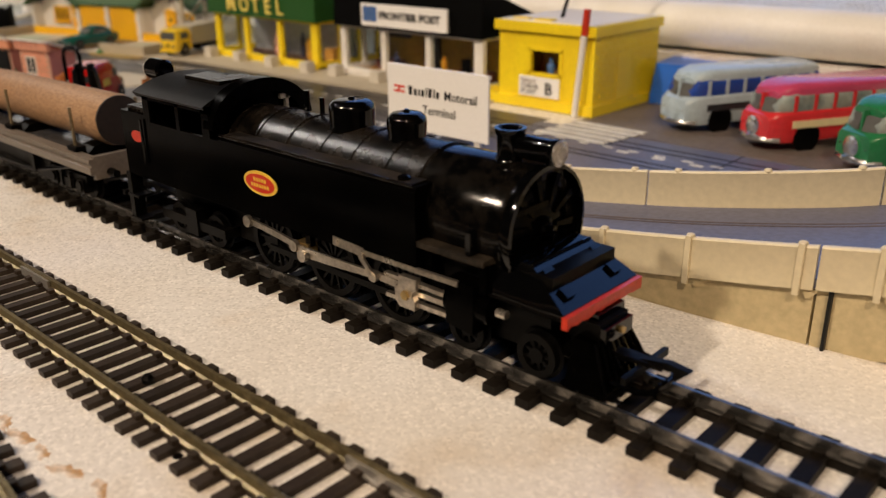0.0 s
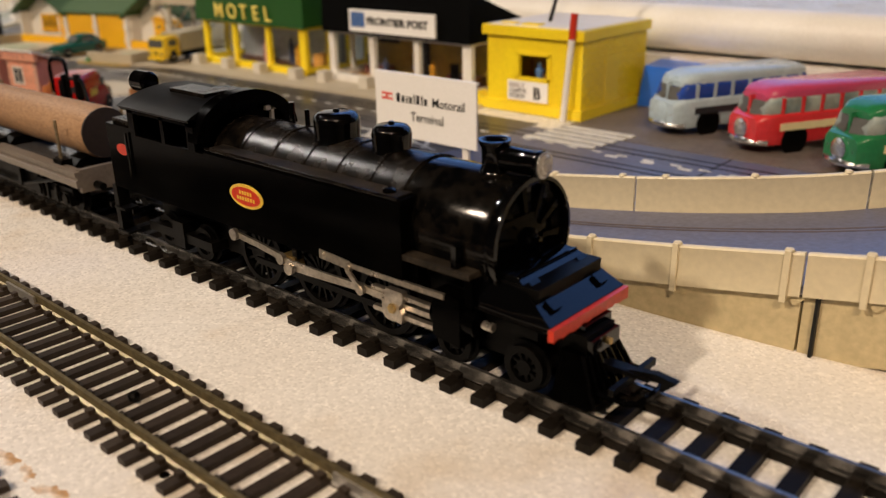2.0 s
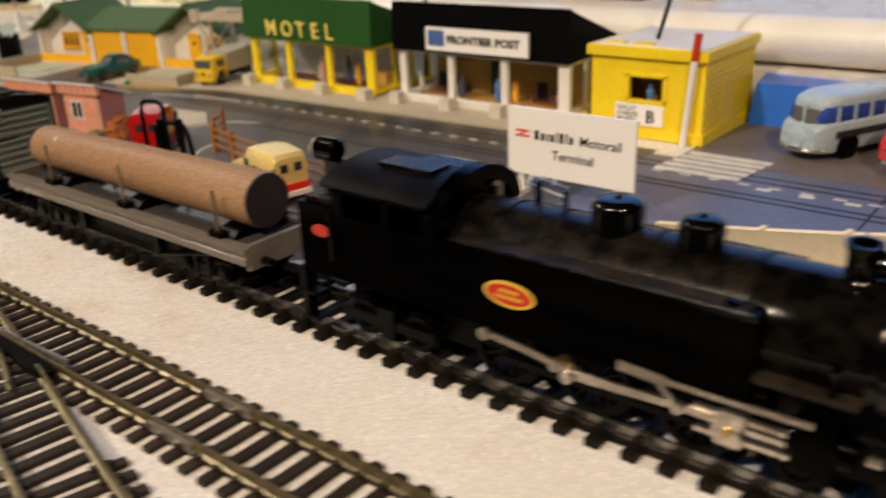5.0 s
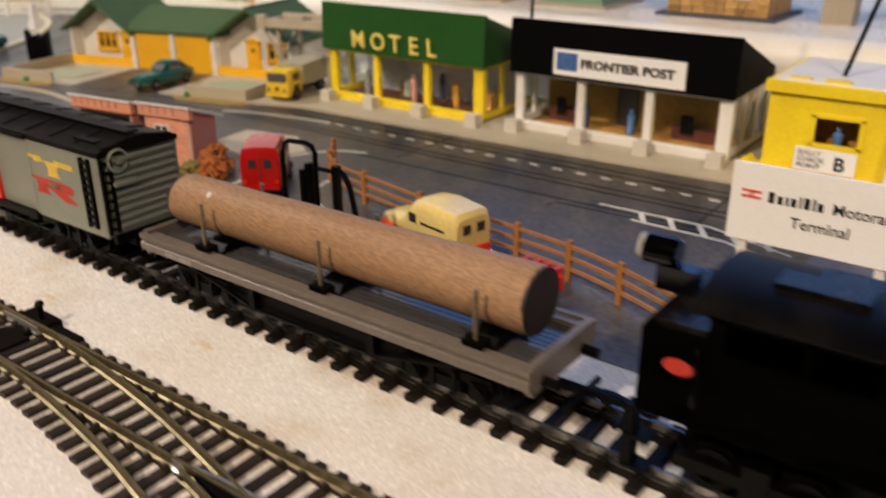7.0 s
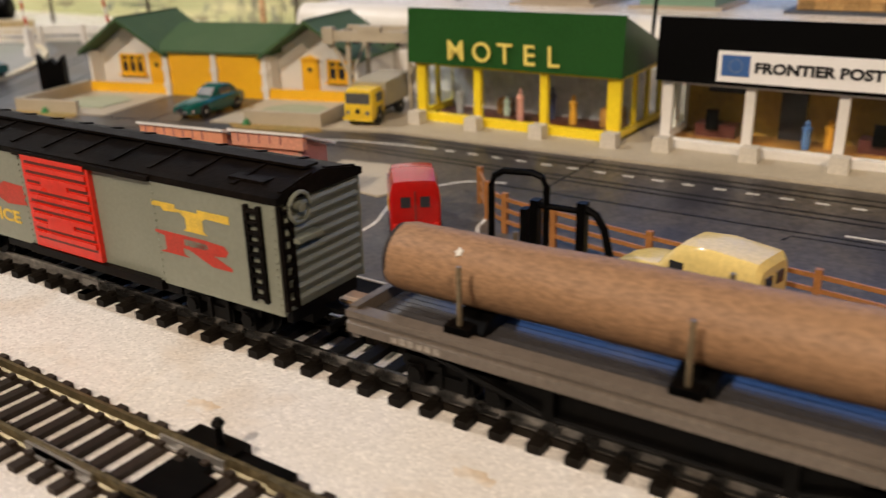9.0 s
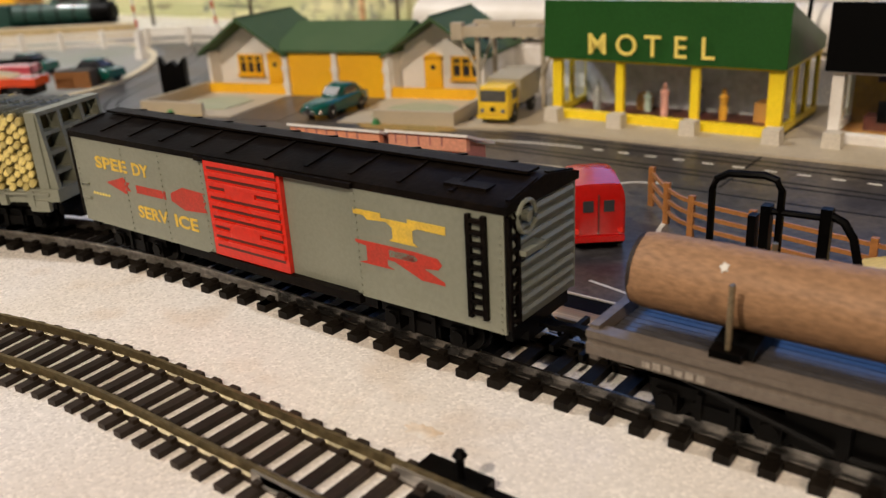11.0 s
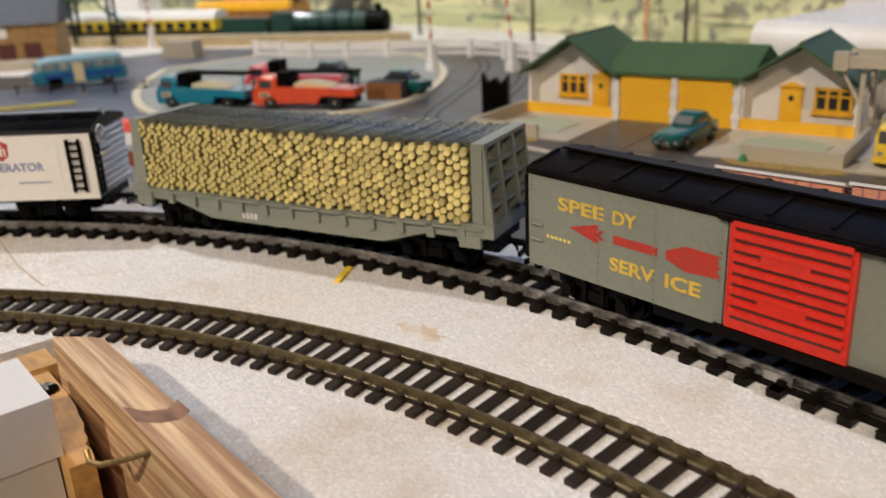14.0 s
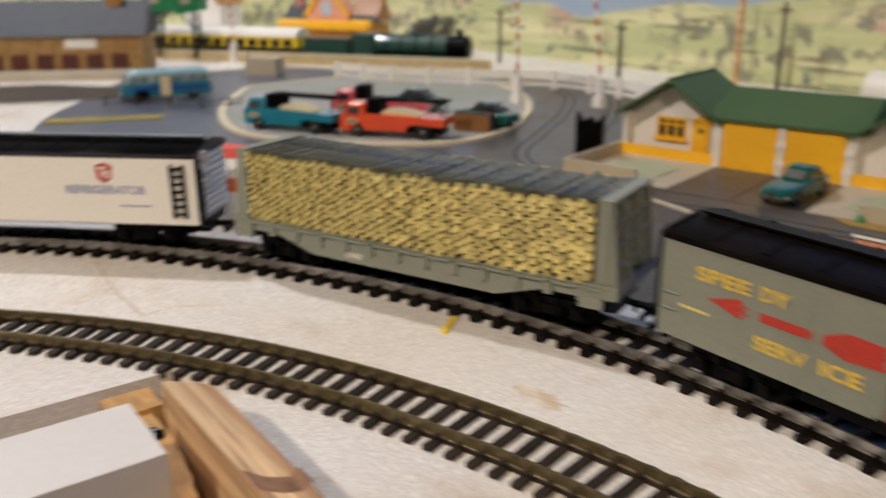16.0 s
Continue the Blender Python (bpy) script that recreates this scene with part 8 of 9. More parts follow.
def open_lorry(x, y, turn, mat, label, racked=True):
    v = thing("open_lorry", label, "lorry", x, y, 2.4, turn, group="parked lorries")
    part("cab", Shape().loft([(20, 10.4, 4, 16, 22.6, 8), (22, 11, 3.4, 17, 24.4, 9), (33, 11, 3.4, 16, 24, 9), (37, 10.6, 3.4, 14, 17.6, 8), (40, 9.8, 4, 12, 14.6, 7)]), mat, v, "rounded cab")
    part("windscreen", moved(Shape().box(-0.4, 0.4, -8, 8, -3.2, 3.2), shift(36.2, 0, 19.4, ry=-24)), WINDOW_DARK, v)
    part("driver_seat", Shape().box(10, 19.6, -8.6, 8.6, 14, 27).bevel(2.2), BLACK_CARD, v, "black seat back")
    part("body", Shape().prism([(-40, 9.4), (-18, 10.2), (-13, 9.4), (-11, 5.0), (20, 5.0), (20, 16.8), (-8, 16.2), (-40, 15.0)], "y", -11, 11).bevel(0.7), mat, v, "long open body, raised at the rear")
    part("chassis", Shape().box(-38, 36, -8, 8, 3.6, 9.6).bevel(0.4), MATT_BLACK, v)
    if racked:
        part("load", Shape().prism([(-22, 15.2), (8, 16.0), (7, 19.2), (-4, 19.8), (-20, 17.2)], "y", -8.2, 8.2).bevel(1.2), CREAM_COACH, v, "cream load")
    part("grille", Shape().box(39.2, 40.6, -7, 7, 6, 11).bevel(0.3), CHROME, v)
    for side in (-1, 1):
        part("side_window", Shape().box(24, 33, side * 10.95 - 0.3, side * 10.95 + 0.3, 16, 21.6).bevel(0.25), WINDOW_DARK, v)
        part("headlight", Shape().cyl((40.2, side * 7.6, 9), "x", 1.4, 0.8, 10), CHROME, v)
    for side in (-1, 1):
        part("door_badge", Shape().box(26, 34, side * 11.05 - 0.2, side * 11.05 + 0.2, 9.4, 12.6), CREAM_COACH, v)
        part("door_print", Shape().box(27, 33, side * 11.1 - 0.25, side * 11.1 + 0.25, 10.2, 11.8), INK, v)
    if racked:
        rack = Shape()
        for side in (-1, 1):
            rack.box(-40, 16, side * 6 - 0.7, side * 6 + 0.7, 25.4, 27.0)
            for px in (-37, 12):
                rack.tube([(px, side * 6, 14), (px, side * 6, 25.4)], 0.6, 6)
        for px in range(-37, 15, 5):
            rack.box(px - 0.6, px + 0.6, -6, 6, 25.4, 26.6)
        part("ladder", rack, BLACK_CARD, v, "black ladder on a rack over the load")
    add_wheels(v, (-24, 26), 9.4, 5.4)
    return v


open_lorry(-987, 74, 209, TRUCK_TEAL, "teal blue toy open lorry with a cream load")
open_lorry(-921, 122, 216, TRUCK_RED, "orange-red toy open lorry with a cream load")
open_lorry(-985, 150, 220, paint("pink_red_enamel", (0.62, 0.09, 0.12)), "pink-red toy open lorry standing behind", False)


def saloon(x, y, turn, mat, label):
    v = thing("toy_car", label, "car", x, y, 2.4, turn, group="parked cars")
    part("body", Shape().loft([(-28, 8, 5, 9, 11, 6), (-22, 9.8, 3.6, 10, 12.2, 7), (16, 9.8, 3.4, 9.4, 11.6, 6.4), (26, 8.6, 4, 7.6, 9.6, 5), (29, 6.6, 5, 6.6, 8, 4)]), mat, v)
    part("cabin", Shape().loft([(-18, 7.4, 11.4, 12.4, 13.4, 5), (-12, 8, 11.6, 16, 18, 5.6), (2, 8, 11.6, 16, 18, 5.6), (9, 7.2, 11, 11.8, 12.6, 5)]), WINDOW_DARK, v, "dark glazed cabin")
    part("roof", Shape().loft([(-13, 6.4, 16.6, 17.2, 18.2, 4), (-6, 7.4, 16.8, 17.4, 18.8, 5), (3, 6.6, 16.6, 17.2, 18.2, 4)]), mat, v)
    add_wheels(v, (-17, 17), 8.4, 4.6)


saloon(-915, 200, 190, CAR_GREEN, "dark green toy saloon car on the island")
saloon(-1010, 196, 200, CAR_GREEN, "dark green toy car behind the lorries")
crate = thing("timber_crate", "dark brown model timber crate on the island", "crate", -903, 180, 2.4, 30)
part("box", Shape().box(-14, 14, -7, 7, 0, 13).bevel(0.6), BARK, crate)
for k in range(4):
    part("slat", Shape().box(-14.4, 14.4, -7.5, -7.0, 1 + k * 3, 3 + k * 3), FENCE_BROWN, crate)
blue_coach = coach(-1227, 16, 255, paint("mid_blue_enamel", (0.025, 0.18, 0.29)), WINDOW_BLUE, paint("sky_blue_enamel", (0.30, 0.48, 0.56)), COACH_PANE, "blue toy coach with a pale blue roof", 80, 0.9)
part("door", Shape().box(-42, -33, 12.0, 12.6, 4.5, 22).bevel(0.2), CREAM_COACH, blue_coach, "cream door")
solid("marker_post", Shape().box(-2.2, 2.2, -2, 2, 0, 17).bevel(0.6), WHITE, "short white kerbside post", "post", x=-903, y=206, z=2.4)


# ---- level crossing, white fence, far line ----
def crossing_pole(x, y, lean=2.0):
    p = thing("crossing_barrier", "raised red and white striped crossing barrier", "barrier", x, y, 0, group="crossing barriers")
    part("base", Shape().box(-5, 5, -4, 4, 0, 10).box(-3, 3, -3, 3, 10, 26).bevel(0.6), WHITE, p)
    for k in range(12):
        z = 24 + k * 6.5
        part("stripe", Shape().tube([(lean * k * 0.35, 0, z), (lean * (k + 1) * 0.35, 0, z + 6.5)], 1.2, 8), RED_PAINT if k % 2 else WHITE, p)


crossing_pole(-985, 292, -1.0)
crossing_pole(-926, 335, -3.0)


def white_fence():
    line = smooth_line([(-1240, 250), (-1167, 275), (-1100, 325), (-1030, 378), (-949, 384), (-900, 372), (-868, 340)], 4)
    f = thing("white_fence", "white plastic post and rail fence at the crossing", "fence")
    for k in range(0, len(line), 2):
        p = line[k]
        part("post", Shape().box(p.x - 2.6, p.x + 2.6, p.y - 2.0, p.y + 2.0, 0, 20).bevel(0.5), WHITE, f)
    for z in (6, 12, 17):
        part("rail", Shape().sweep([(p.x, p.y, z) for p in line], [(-1.0, -1.6), (1.0, -1.6), (1.0, 1.6), (-1.0, 1.6)]), WHITE, f)


white_fence()


COACH_DARK = material("dark_brown_coach_paint", (0.022, 0.014, 0.008), 0.35, vary=0.15, grain=500)


def far_line():
    a, b = Vector((-1650, 150, 0)), Vector((-1200, 448, 0))
    d = (b - a).normalized()
    turn = math.degrees(math.atan2(d.y, d.x))
    bank = thing("far_platform", "buff card platform edge before the far track", "platform", kind="structure")
    nrm = Vector((d.y, -d.x, 0))
    lo = [a - d * 300 + nrm * 34, b + nrm * 34]
    part("wall", Shape().sweep([tuple(p) for p in lo], [(-2, 0), (2, 0), (2, 13), (-2, 13)]), material("yellow_stone_print", (0.58, 0.47, 0.25), 0.6, vary=0.2, grain=300, bump=0.2, second=(0.42, 0.34, 0.20), patch=90), bank)
    part("coping", Shape().sweep([tuple(p) for p in lo], [(-4, 13), (3, 13), (3, 15), (-4, 15)]), CREAM, bank)
    part("top", Shape().sweep([tuple(p - nrm * 42) for p in lo], [(-36, 0), (36, 0), (36, 0.5), (-36, 0.5)]), PAVING, bank)
    coachob = thing("passenger_coach", "cream and brown model coach with a white roof", "wagon", a.x + d.x * 145, a.y + d.y * 145, 0.5, turn)
    part("lower_body", Shape().box(-128, 128, -16, 16, 7, 19).bevel(0.5), COACH_DARK, coachob, "dark brown lower panels")
    part("upper_body", Shape().box(-128, 128, -16, 16, 19, 33).bevel(0.5), YELLOW, coachob, "yellow-cream upper panels")
    for k in range(14):
        part("window", Shape().box(-120 + k * 17.6, -108 + k * 17.6, -16.6, -15.8, 20, 29), WINDOW_DARK, coachob)
    part("roof", Shape().prism([(-17.5, 32.5), (-16, 37), (-11, 41), (0, 43.5), (11, 41), (16, 37), (17.5, 32.5)], "x", -129, 129), WHITE, coachob, "white roof")
    part("underframe", Shape().box(-120, 120, -12, 12, 0, 7.2), MATT_BLACK, coachob)
    e = a + d * 403
    eng = thing("green_locomotive", "dark green model steam locomotive with tender", "locomotive", e.x, e.y, 0.5, turn)
    part("tender", Shape().box(-120, -58, -16, 16, 8, 32).bevel(1.2), LOCO_GREEN, eng, "green tender")
    part("cab", Shape().box(-50, -24, -16, 16, 8, 38).bevel(1.0), LOCO_GREEN, eng)
    part("boiler", Shape().lathe([(12, -26), (13.5, -24), (12.6, 70), (12.6, 72)], (0, 0, 25), "x", 24), LOCO_GREEN, eng)
    for bx in (-8, 12, 32, 52):
        part("boiler_band", Shape().lathe([(13.5, bx), (13.8, bx + 0.4), (13.8, bx + 1.6), (13.4, bx + 2)], (0, 0, 25), "x", 24), MATT_BLACK, eng)
    part("running_plate", Shape().box(-26, 97, -15.5, 15.5, 12.5, 13.8), MATT_BLACK, eng)
    part("smokebox", Shape().lathe([(13.2, 72), (13.2, 96), (9, 99)], (0, 0, 25), "x", 24), MATT_BLACK, eng)
    part("chimney", Shape().lathe([(5, 36), (4, 40), (4.6, 45)], (86, 0, 0), n=14), MATT_BLACK, eng)
    part("dome", Shape().lathe([(6, 36), (5, 40), (2, 42)], (26, 0, 0), n=14), LOCO_GREEN, eng)
    part("frame", Shape().box(-118, 98, -11, 11, 3, 10), MATT_BLACK, eng)
    for wx in (-106, -90, -72, -36, -8, 18, 44, 82):
        for side in (-1, 1):
            part("wheel", Shape().cyl((wx, side * 13, 7), "y", 7, 3, 16), MATT_BLACK, eng)
    # stone retaining block, coach road edge and station
    solid("stone_abutment", Shape().box(-20, 20, -10, 10, 0, 20).bevel(1.5), PAVING, "buff stone bridge abutment before the far line", "wall", x=-1330, y=205, turn=turn, kind="structure")
    st = thing("station_building", "brown brick station house with a grey slate roof", "building", -1463, 44, 0, 62)
    part("wall", Shape().box(-110, 70, -34, 34, 0, 49), STONE_HOUSE, st)
    part("roof", Shape().prism([(-40, 47), (0, 84), (40, 47)], "x", -116, 76).bevel(0.5), SLATE_BLUE, st, "grey slate roof")
    part("chimney", Shape().box(30, 46, -8, 8, 68, 100).bevel(0.6), BROWN_BRICK, st)
    part("sign_board", Shape().box(-14, 20, -35.4, -34, 33.5, 43), CARD, st, "pale sign board")
    for k in range(6):
        part("window", Shape().box(-100 + k * 27, -82 + k * 27, -35, -33.8, 6, 27), DARK_RED_FLOOR_SHADE, st)
    base = thing("station_platform", "buff platform under the station house", "platform", -1463, 44, 0, 62, kind="structure")
    part("platform", Shape().box(-120, 110, -66, -33.9, 0, 10).bevel(0.6), PAVING, base)
    # yellow and blue gabled house beyond the train
    h = thing("gabled_house", "brick gabled model house with blue slates and amber awning", "building", -1560, 430, 0, turn)
    part("wall", Shape().box(-70, 70, -30, 30, 0, 38), BROWN_BRICK, h)
    part("awning", Shape().prism([(-46, 31), (-46, 40), (-28, 45), (-28, 37)], "x", -78, 70), ORANGE, h, "amber canopy")
    part("roof", Shape().prism([(-34, 42), (0, 64), (34, 42)], "x", -78, 74), SLATE_BLUE, h, "blue slate roof")
    part("gable", Shape().prism([(-34, 38), (34, 38), (34, 54), (0, 96), (-34, 54)], "y", -36, 0), BRICK_PINK, h, "pink brick gable")
    part("barge_board", Shape().prism([(-38, 50), (0, 100), (38, 50), (31, 50), (0, 90), (-31, 50)], "y", -38, -36.2), ORANGE, h, "amber barge boards")
    part("gable_window", Shape().box(-8, 8, -36.8, -35.8, 50, 70), PALE_PANE, h)
    for cx in (-62, 62):
        part("chimney", Shape().box(cx - 6, cx + 6, -6, 6, 40, 97).bevel(0.6), BRICK_MAUVE, h)
    part("side_roof", Shape().prism([(-26, 44), (0, 80), (26, 44)], "x", 34, 76), FENCE_BROWN, h)
    w = thing("white_cottage", "white model cottage with a brown roof", "building", -1800, 330, 0, turn)
    part("wall", Shape().prism([(-34, 0), (34, 0), (34, 62), (0, 94), (-34, 62)], "y", -30, 30), WHITE, w)
    part("roof", Shape().prism([(-40, 62), (0, 100), (0, 96), (-36, 60)], "y", -34, 34), BROWN_BRICK, w, "brown roof")
    part("roof", Shape().prism([(40, 62), (0, 100), (0, 96), (36, 60)], "y", -34, 34), BROWN_BRICK, w, "brown roof")


far_line()


def model_tree(x, y, high, seed, leaf=LEAF):
    rng = random.Random(seed)
    t = thing("model_tree", "green foam-leaved model tree with dark branches", "tree", x, y, 0, group="model trees")
    trunk = Shape().lathe([(4.2, 0), (2.8, high * 0.2), (2.2, high * 0.45), (1.2, high * 0.6)], (0, 0, 0), n=8)
    tips = []
    for k in range(9):
        a, z = rng.uniform(0, 6.28), high * rng.uniform(0.25, 0.5)
        tip = Vector((high * 0.33 * math.cos(a), high * 0.33 * math.sin(a), z + high * rng.uniform(0.15, 0.4)))
        trunk.tube([(0, 0, z), tuple(tip * 0.5 + Vector((0, 0, z * 0.5))), tuple(tip)], 0.9, 5)
        tips.append(tip)
    part("trunk", trunk, BARK, t)
    crown = Shape()
    for tip in tips + [Vector((0, 0, high * 0.8))]:
        for k in range(70):
            q = tip + Vector((rng.gauss(0, 1), rng.gauss(0, 1), rng.gauss(0, 0.8))) * high * 0.09
            e = rng.uniform(1.4, 3.0)
            crown.lathe([(e * 0.4, -e * 0.5), (e, 0), (e * 0.3, e * 0.6)], tuple(q), n=5)
    part("crown", crown, leaf, t)


FOOTBRIDGE_GREEN = material("green_footbridge_plastic", (0.015, 0.17, 0.055), 0.45, vary=0.2, grain=500, bump=0.1, second=(0.03, 0.26, 0.10), patch=60)


def footbridge():
    """A covered station footbridge over the far line; local x runs along the line."""
    turn = math.degrees(math.atan2(298, 450))
    b = thing("footbridge", "green plastic station footbridge with stairs and dark posts", "footbridge", -1538, 180, 6, turn)
    for x in (-30, 28):
        for y in (-6, 6):
            part("post", Shape().box(x - 1.6, x + 1.6, y - 1.6, y + 1.6, 0, 56).bevel(0.3), MATT_BLACK, b)
    for x0, x1, top in ((-46, -6, 98), (2, 42, 92)):
        tower = part("tower", Shape().prism([(x0, 54), (x1, 60), (x1, top - 14), ((x0 + x1) / 2, top), (x0, top - 12)], "y", -9, 9).bevel(0.8), FOOTBRIDGE_GREEN, b, "green boarded tower")
        part("opening", Shape().box(x0 + 12, x1 - 14, -9.6, -8.8, 68, 76), BEIGE_HOUSE, tower, "small pale panel")
        for k in range(5):
            part("board", Shape().box(x0 + 4 + k * 7, x0 + 5 + k * 7, -9.5, -8.9, 58, 84), LOCO_GREEN, tower)
    part("span", Shape().prism([(-8, 58), (4, 60), (4, 76), (-8, 74)], "y", -8, 8), FOOTBRIDGE_GREEN, b)
    part("stair", Shape().prism([(-46, 54), (-46, 70), (-66, 46), (-74, 30), (-66, 28)], "y", -8, 8).bevel(0.5), FOOTBRIDGE_GREEN, b, "green staircase")
    for x0, z0, x1, z1 in ((-30, 40, -8, 58), (28, 38, 6, 58), (28, 40, 50, 26), (-30, 34, -52, 50)):
        part("brace", Shape().tube([(x0, -6, z0), (x1, -6, z1)], 1.6, 6), LOCO_GREEN, b)
    part("arch", Shape().tube([(-66, 0, 30), (-48, 0, 48), (-24, 0, 58), (8, 0, 61), (28, 0, 58)], 2.4, 8), LOCO_GREEN, b, "dark arched girder")


footbridge()
crossing_pole(-1471, 226, -0.6)


def verge_fence():
    line = smooth_line([(-1206, -7), (-1175, 27), (-1136, 56), (-1128, 92)], 3)
    f = thing("verge_fence", "dark brown plastic two-rail fence on the verge", "fence")
    for p in line[::2]:
        part("post", Shape().box(p.x - 0.8, p.x + 0.8, p.y - 0.8, p.y + 0.8, 0, 9.5).bevel(0.2), COACH_DARK, f)
    for z in (4, 8):
        part("rail", Shape().sweep([(p.x, p.y, z) for p in line], [(-0.4, -0.45), (0.4, -0.45), (0.4, 0.45), (-0.4, 0.45)]), COACH_DARK, f)


verge_fence()

model_tree(-1345, 455, 60, 6, material("grey_brown_foliage", (0.13, 0.12, 0.10), 0.8, vary=0.3, grain=500))


def telegraph_pole(x, y, high, label="thin dark telegraph pole before the painted hills"):
    p = thing("telegraph_pole", label, "pole", x, y, 0, group="telegraph poles")
    part("pole", Shape().lathe([(2.2, 0), (1.5, high)], (0, 0, 0), n=8), BARK, p)
    part("cross_arm", Shape().box(-7, 7, -0.8, 0.8, high - 8, high - 6), BARK, p)


for px, py, ph in ((-1255, 492, 68), (-1003, 440, 66), (-893, 545, 84)):
    telegraph_pole(px, py, ph)
solid("wooden_stake", Shape().lathe([(3.6, 0), (3.2, 98), (2.4, 100)], (0, 0, 0), n=10), PINE, "pale wooden stake before the painted hills", "stake", x=-935, y=536)


# ---- upper level behind the shops ----
def upper_level():
    u = thing("upper_level", "white foam upper level with a rolled front edge", "shelf", kind="structure")
    part("ledge", Shape().box(-690, 700, 322, 352, 0, 26).bevel(1.5), FOAM, u)
    part("rolled_edge", Shape().cyl((5, 338, 41), "x", 13.2, 1390, 40), WHITE, u, "long white cardboard tube")
    part("deck", Shape().box(-690, 700, 345, 620, 40, 53), FOAM, u)
    part("riser", Shape().box(-690, 700, 352, 362, 0, 40), FOAM, u)
    part("pillar", Shape().box(-742, -692, 560, 610, 0, 330).bevel(2), WHITE, u)


upper_level()


def upper_house(name, label, x0, x1, y0, wall_mat, high=60, windows=(), frame_mat=WHITE, stones=False, awning=None):
    b = thing(name, label, "building", 0, 0, 53)
    part("base", Shape().box(x0 - 6, x1 + 6, y0 - 6, y0 + 56, 0, 2), SLATE_BLUE if stones else BEIGE_HOUSE, b)
    wall = part("wall", Shape().box(x0, x1, y0, y0 + 50, 2, high), wall_mat, b)
    part("roof", Shape().prism([(y0 - 6, high), (y0 + 25, high + 26), (y0 + 56, high)], "x", x0 - 4, x1 + 4), SLATE_BLUE, b)
    for wx, wz, ww, wh in windows:
        win = thing_part("window", b)
        part("pane", Shape().box(wx, wx + ww, y0 - 0.6, y0 + 0.2, wz, wz + wh), WINDOW_DARK if not stones else PALE_PANE, win)
        fr = Shape().box(wx - 1.6, wx, y0 - 1.2, y0 + 0.2, wz - 1.6, wz + wh + 1.6).box(wx + ww, wx + ww + 1.6, y0 - 1.2, y0 + 0.2, wz - 1.6, wz + wh + 1.6)
        fr.box(wx, wx + ww, y0 - 1.2, y0 + 0.2, wz - 1.6, wz).box(wx, wx + ww, y0 - 1.2, y0 + 0.2, wz + wh, wz + wh + 1.6)
        for k in range(1, 3):
            fr.box(wx + ww * k / 3 - 0.3, wx + ww * k / 3 + 0.3, y0 - 1.0, y0 - 0.5, wz, wz + wh)
        fr.box(wx, wx + ww, y0 - 1.0, y0 - 0.5, wz + wh / 2 - 0.3, wz + wh / 2 + 0.3)
        part("window_frame", fr, frame_mat, win)
    if stones:
        rng = random.Random(12)
        mesh = [Shape().box(0, w, -1.0, 0, 0, 4.2).bevel(0.5).data("stone", STONE_HOUSE) for w in (5.0, 6.4, 8.0)]
        for row in range(9):
            x = x0 + 0.2 + rng.uniform(0, 2)
            while x < x1 - 8.4:
                k = rng.randrange(3)
                z = 2.4 + row * 4.7
                if not any(wx - 4 < x + 4 < wx + ww + 4 and wz - 5 < z < wz + wh + 2 for wx, wz, ww, wh in windows):
                    part("stone", mesh[k], None, wall, m=at_mm(x, y0, z))
                x += (5.0, 6.4, 8.0)[k] + 0.5
    return b


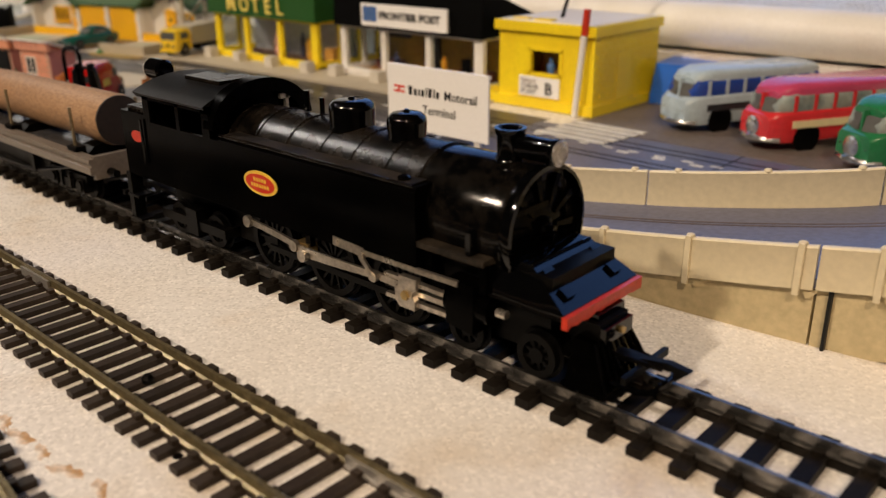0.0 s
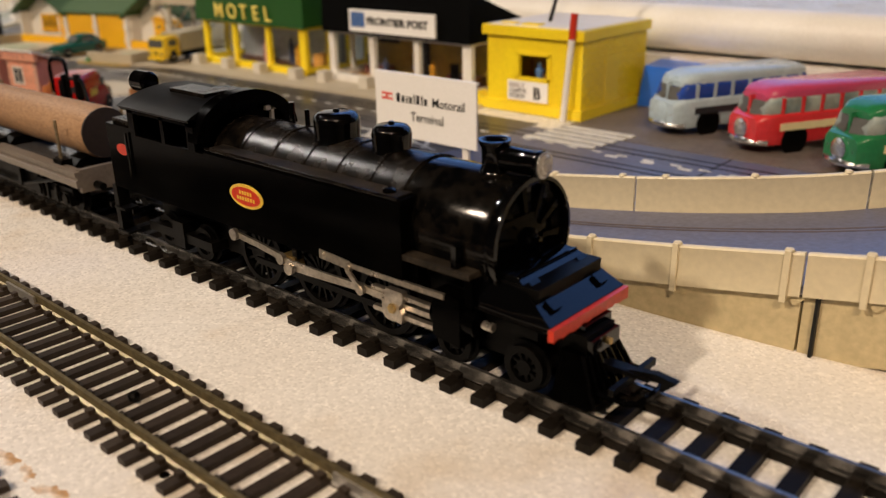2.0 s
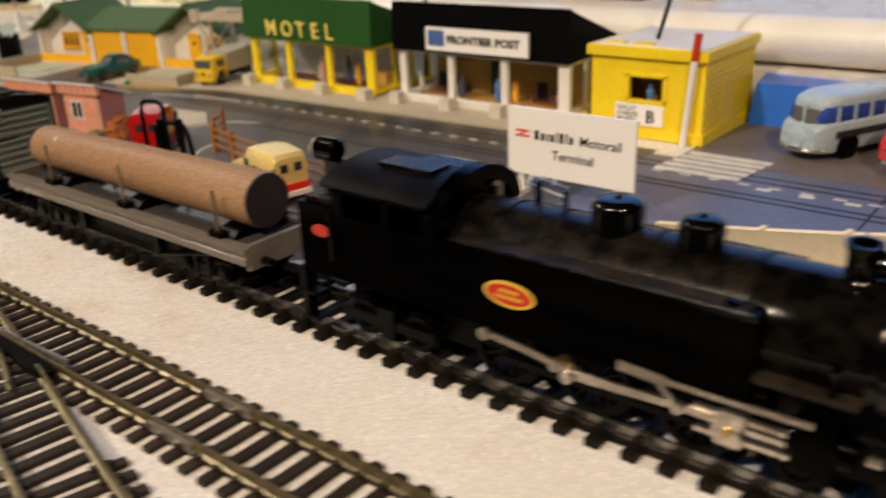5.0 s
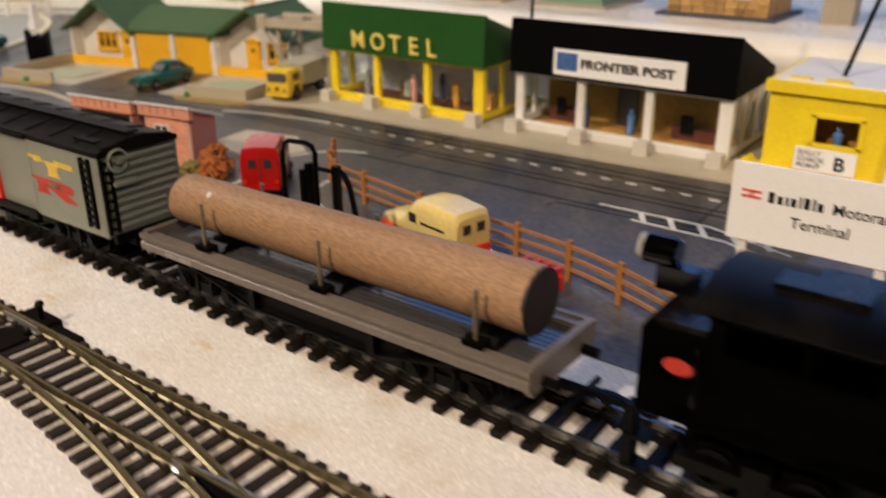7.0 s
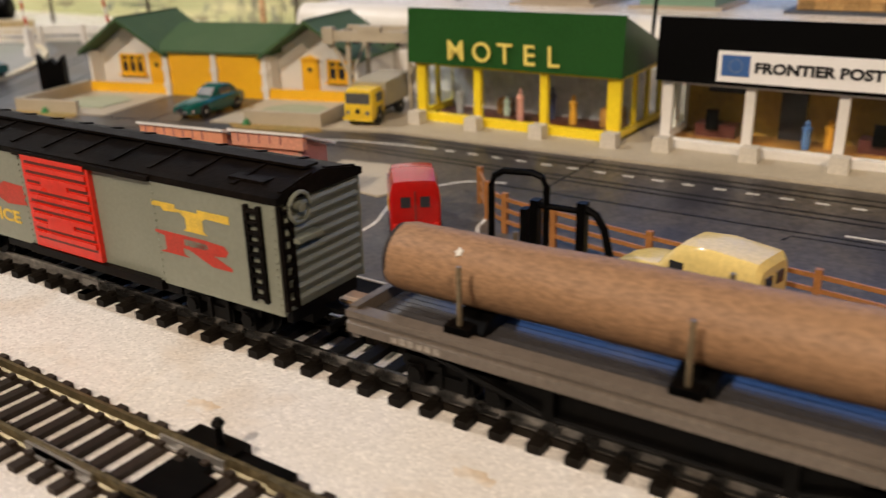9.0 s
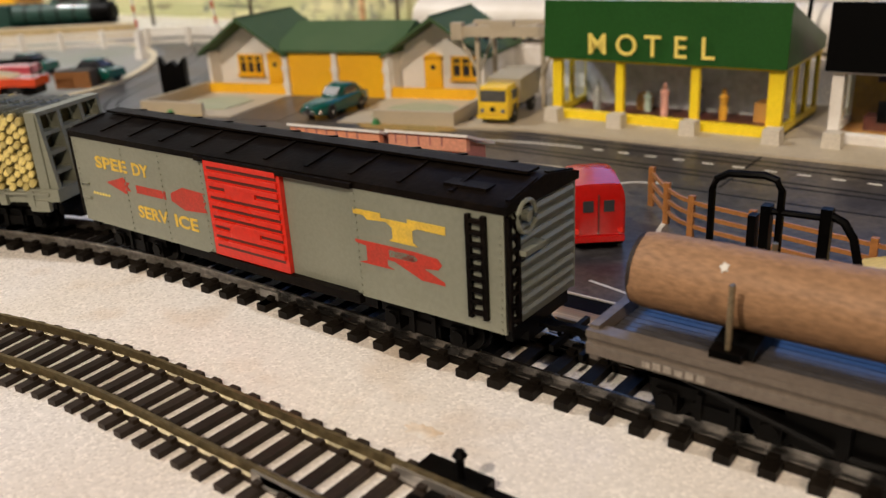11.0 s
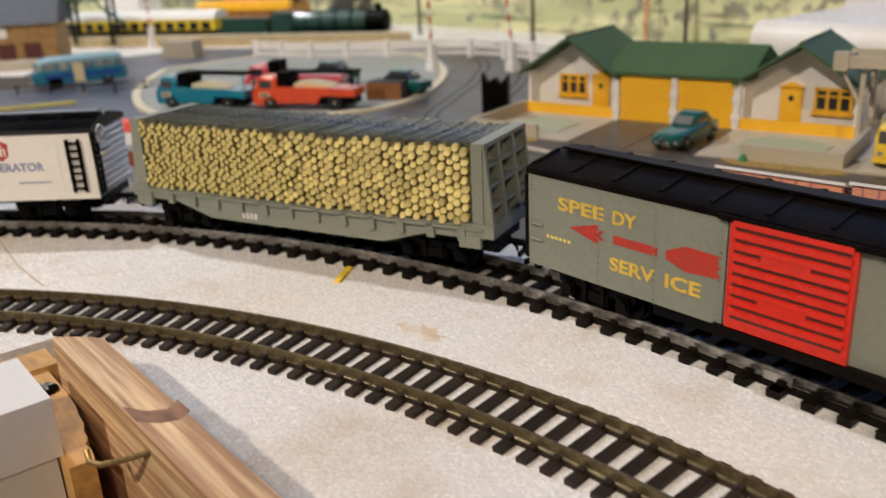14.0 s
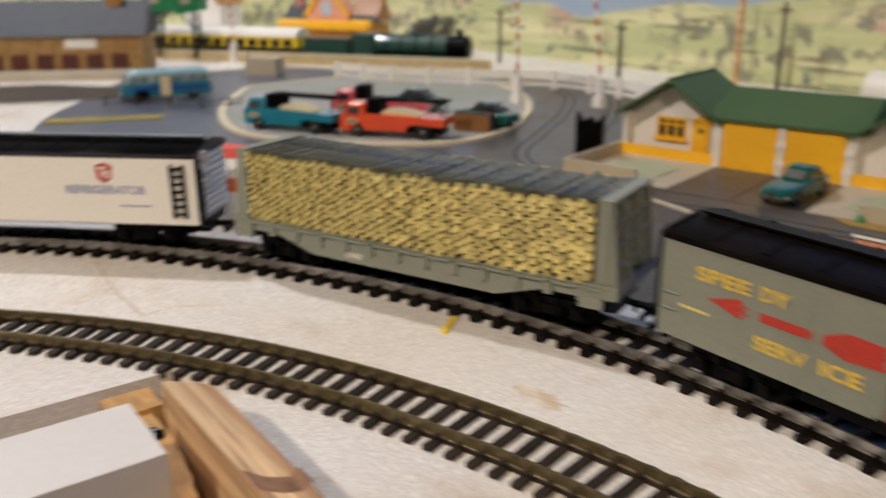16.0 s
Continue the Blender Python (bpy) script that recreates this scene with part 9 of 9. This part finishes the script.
upper_house("beige_house", "beige rendered model house on the upper level", -535, -484, 385, BEIGE_HOUSE, 50, ((-514, 10, 16, 24),), BEIGE_HOUSE)
upper_house("green_shop", "sage green model shop with wide windows", -450, -402, 388, GREEN_SHOP, 46, ((-446, 9, 24, 16), (-418, 9, 12, 16)))
upper_house("stone_house", "brown rubble stone model house with white windows", -354, -288, 388, STONE_HOUSE, 50, ((-338, 14, 9, 10), (-310, 14, 9, 10)), stones=True)
solid("grey_column", Shape().box(-9, 9, -9, 9, 0, 70).bevel(1), BEIGE_HOUSE, "plain grey-beige column on the upper level", "column", x=-250, y=408, z=53)
solid("dark_rod", Shape().tube([(0, 0, 0), (3, 2, 75)], 1.1, 8), MATT_BLACK, "thin black rod standing behind the shops", "rod", x=-414, y=309, z=2.2)
solid("dark_rod", Shape().tube([(0, 0, 0), (14, 6, 60)], 1.1, 8), MATT_BLACK, "thin black rod on the kiosk roof", "rod", x=-212, y=262, z=48.7)
buf = thing("black_fitting", "small black fitting on a rod", "fitting", -596, 400, 53)
part("knob", Shape().lathe([(2.0, -1.5), (5.0, -1), (5.0, 1), (2, 1.5)], (0, 0, 9), "x", 14), MATT_BLACK, buf)
part("rod", Shape().tube([(0, 0, 9), (60, 0, 9)], 0.9, 6).box(-1, 1, -2, 2, 0, 6), MATT_BLACK, buf)


def backdrop():
    """A tall printed sheet that bends round the back of the layout."""
    line = [(-742, 575), (-1000, 575), (-1250, 575), (-1420, 575)] + arc_points(-1585, 175, 400, 92, 178, 24) + [(-1985, 180), (-1985, -50), (-1985, -300), (-1985, -600)]
    bm = bmesh.new()
    uv = bm.loops.layers.uv.new("UVMap")
    run, rows = 0.0, []
    for k, p in enumerate(line):
        if k:
            run += math.hypot(p[0] - line[k - 1][0], p[1] - line[k - 1][1])
        rows.append((p, run))
    quads = []
    for (p, s), (q, t) in zip(rows[:-1], rows[1:]):
        v = [bm.verts.new((a[0] * MM, a[1] * MM, z * MM)) for a, z in ((p, 0), (q, 0), (q, 420), (p, 420))]
        face = bm.faces.new(v)
        for loop, c in zip(face.loops, ((s, 0), (t, 0), (t, 420), (s, 420))):
            loop[uv].uv = (c[0] / 1000, c[1] / 1000)
    bmesh.ops.remove_doubles(bm, verts=bm.verts, dist=1e-6)
    bmesh.ops.solidify(bm, geom=bm.faces[:], thickness=0.002)
    mesh = bpy.data.meshes.new("backdrop")
    bm.to_mesh(mesh)
    bm.free()
    mesh.materials.append(BACKDROP)
    tagged(new("backdrop", mesh), "printed landscape sheet of pale hills and sky", "backdrop", kind="structure")


backdrop()
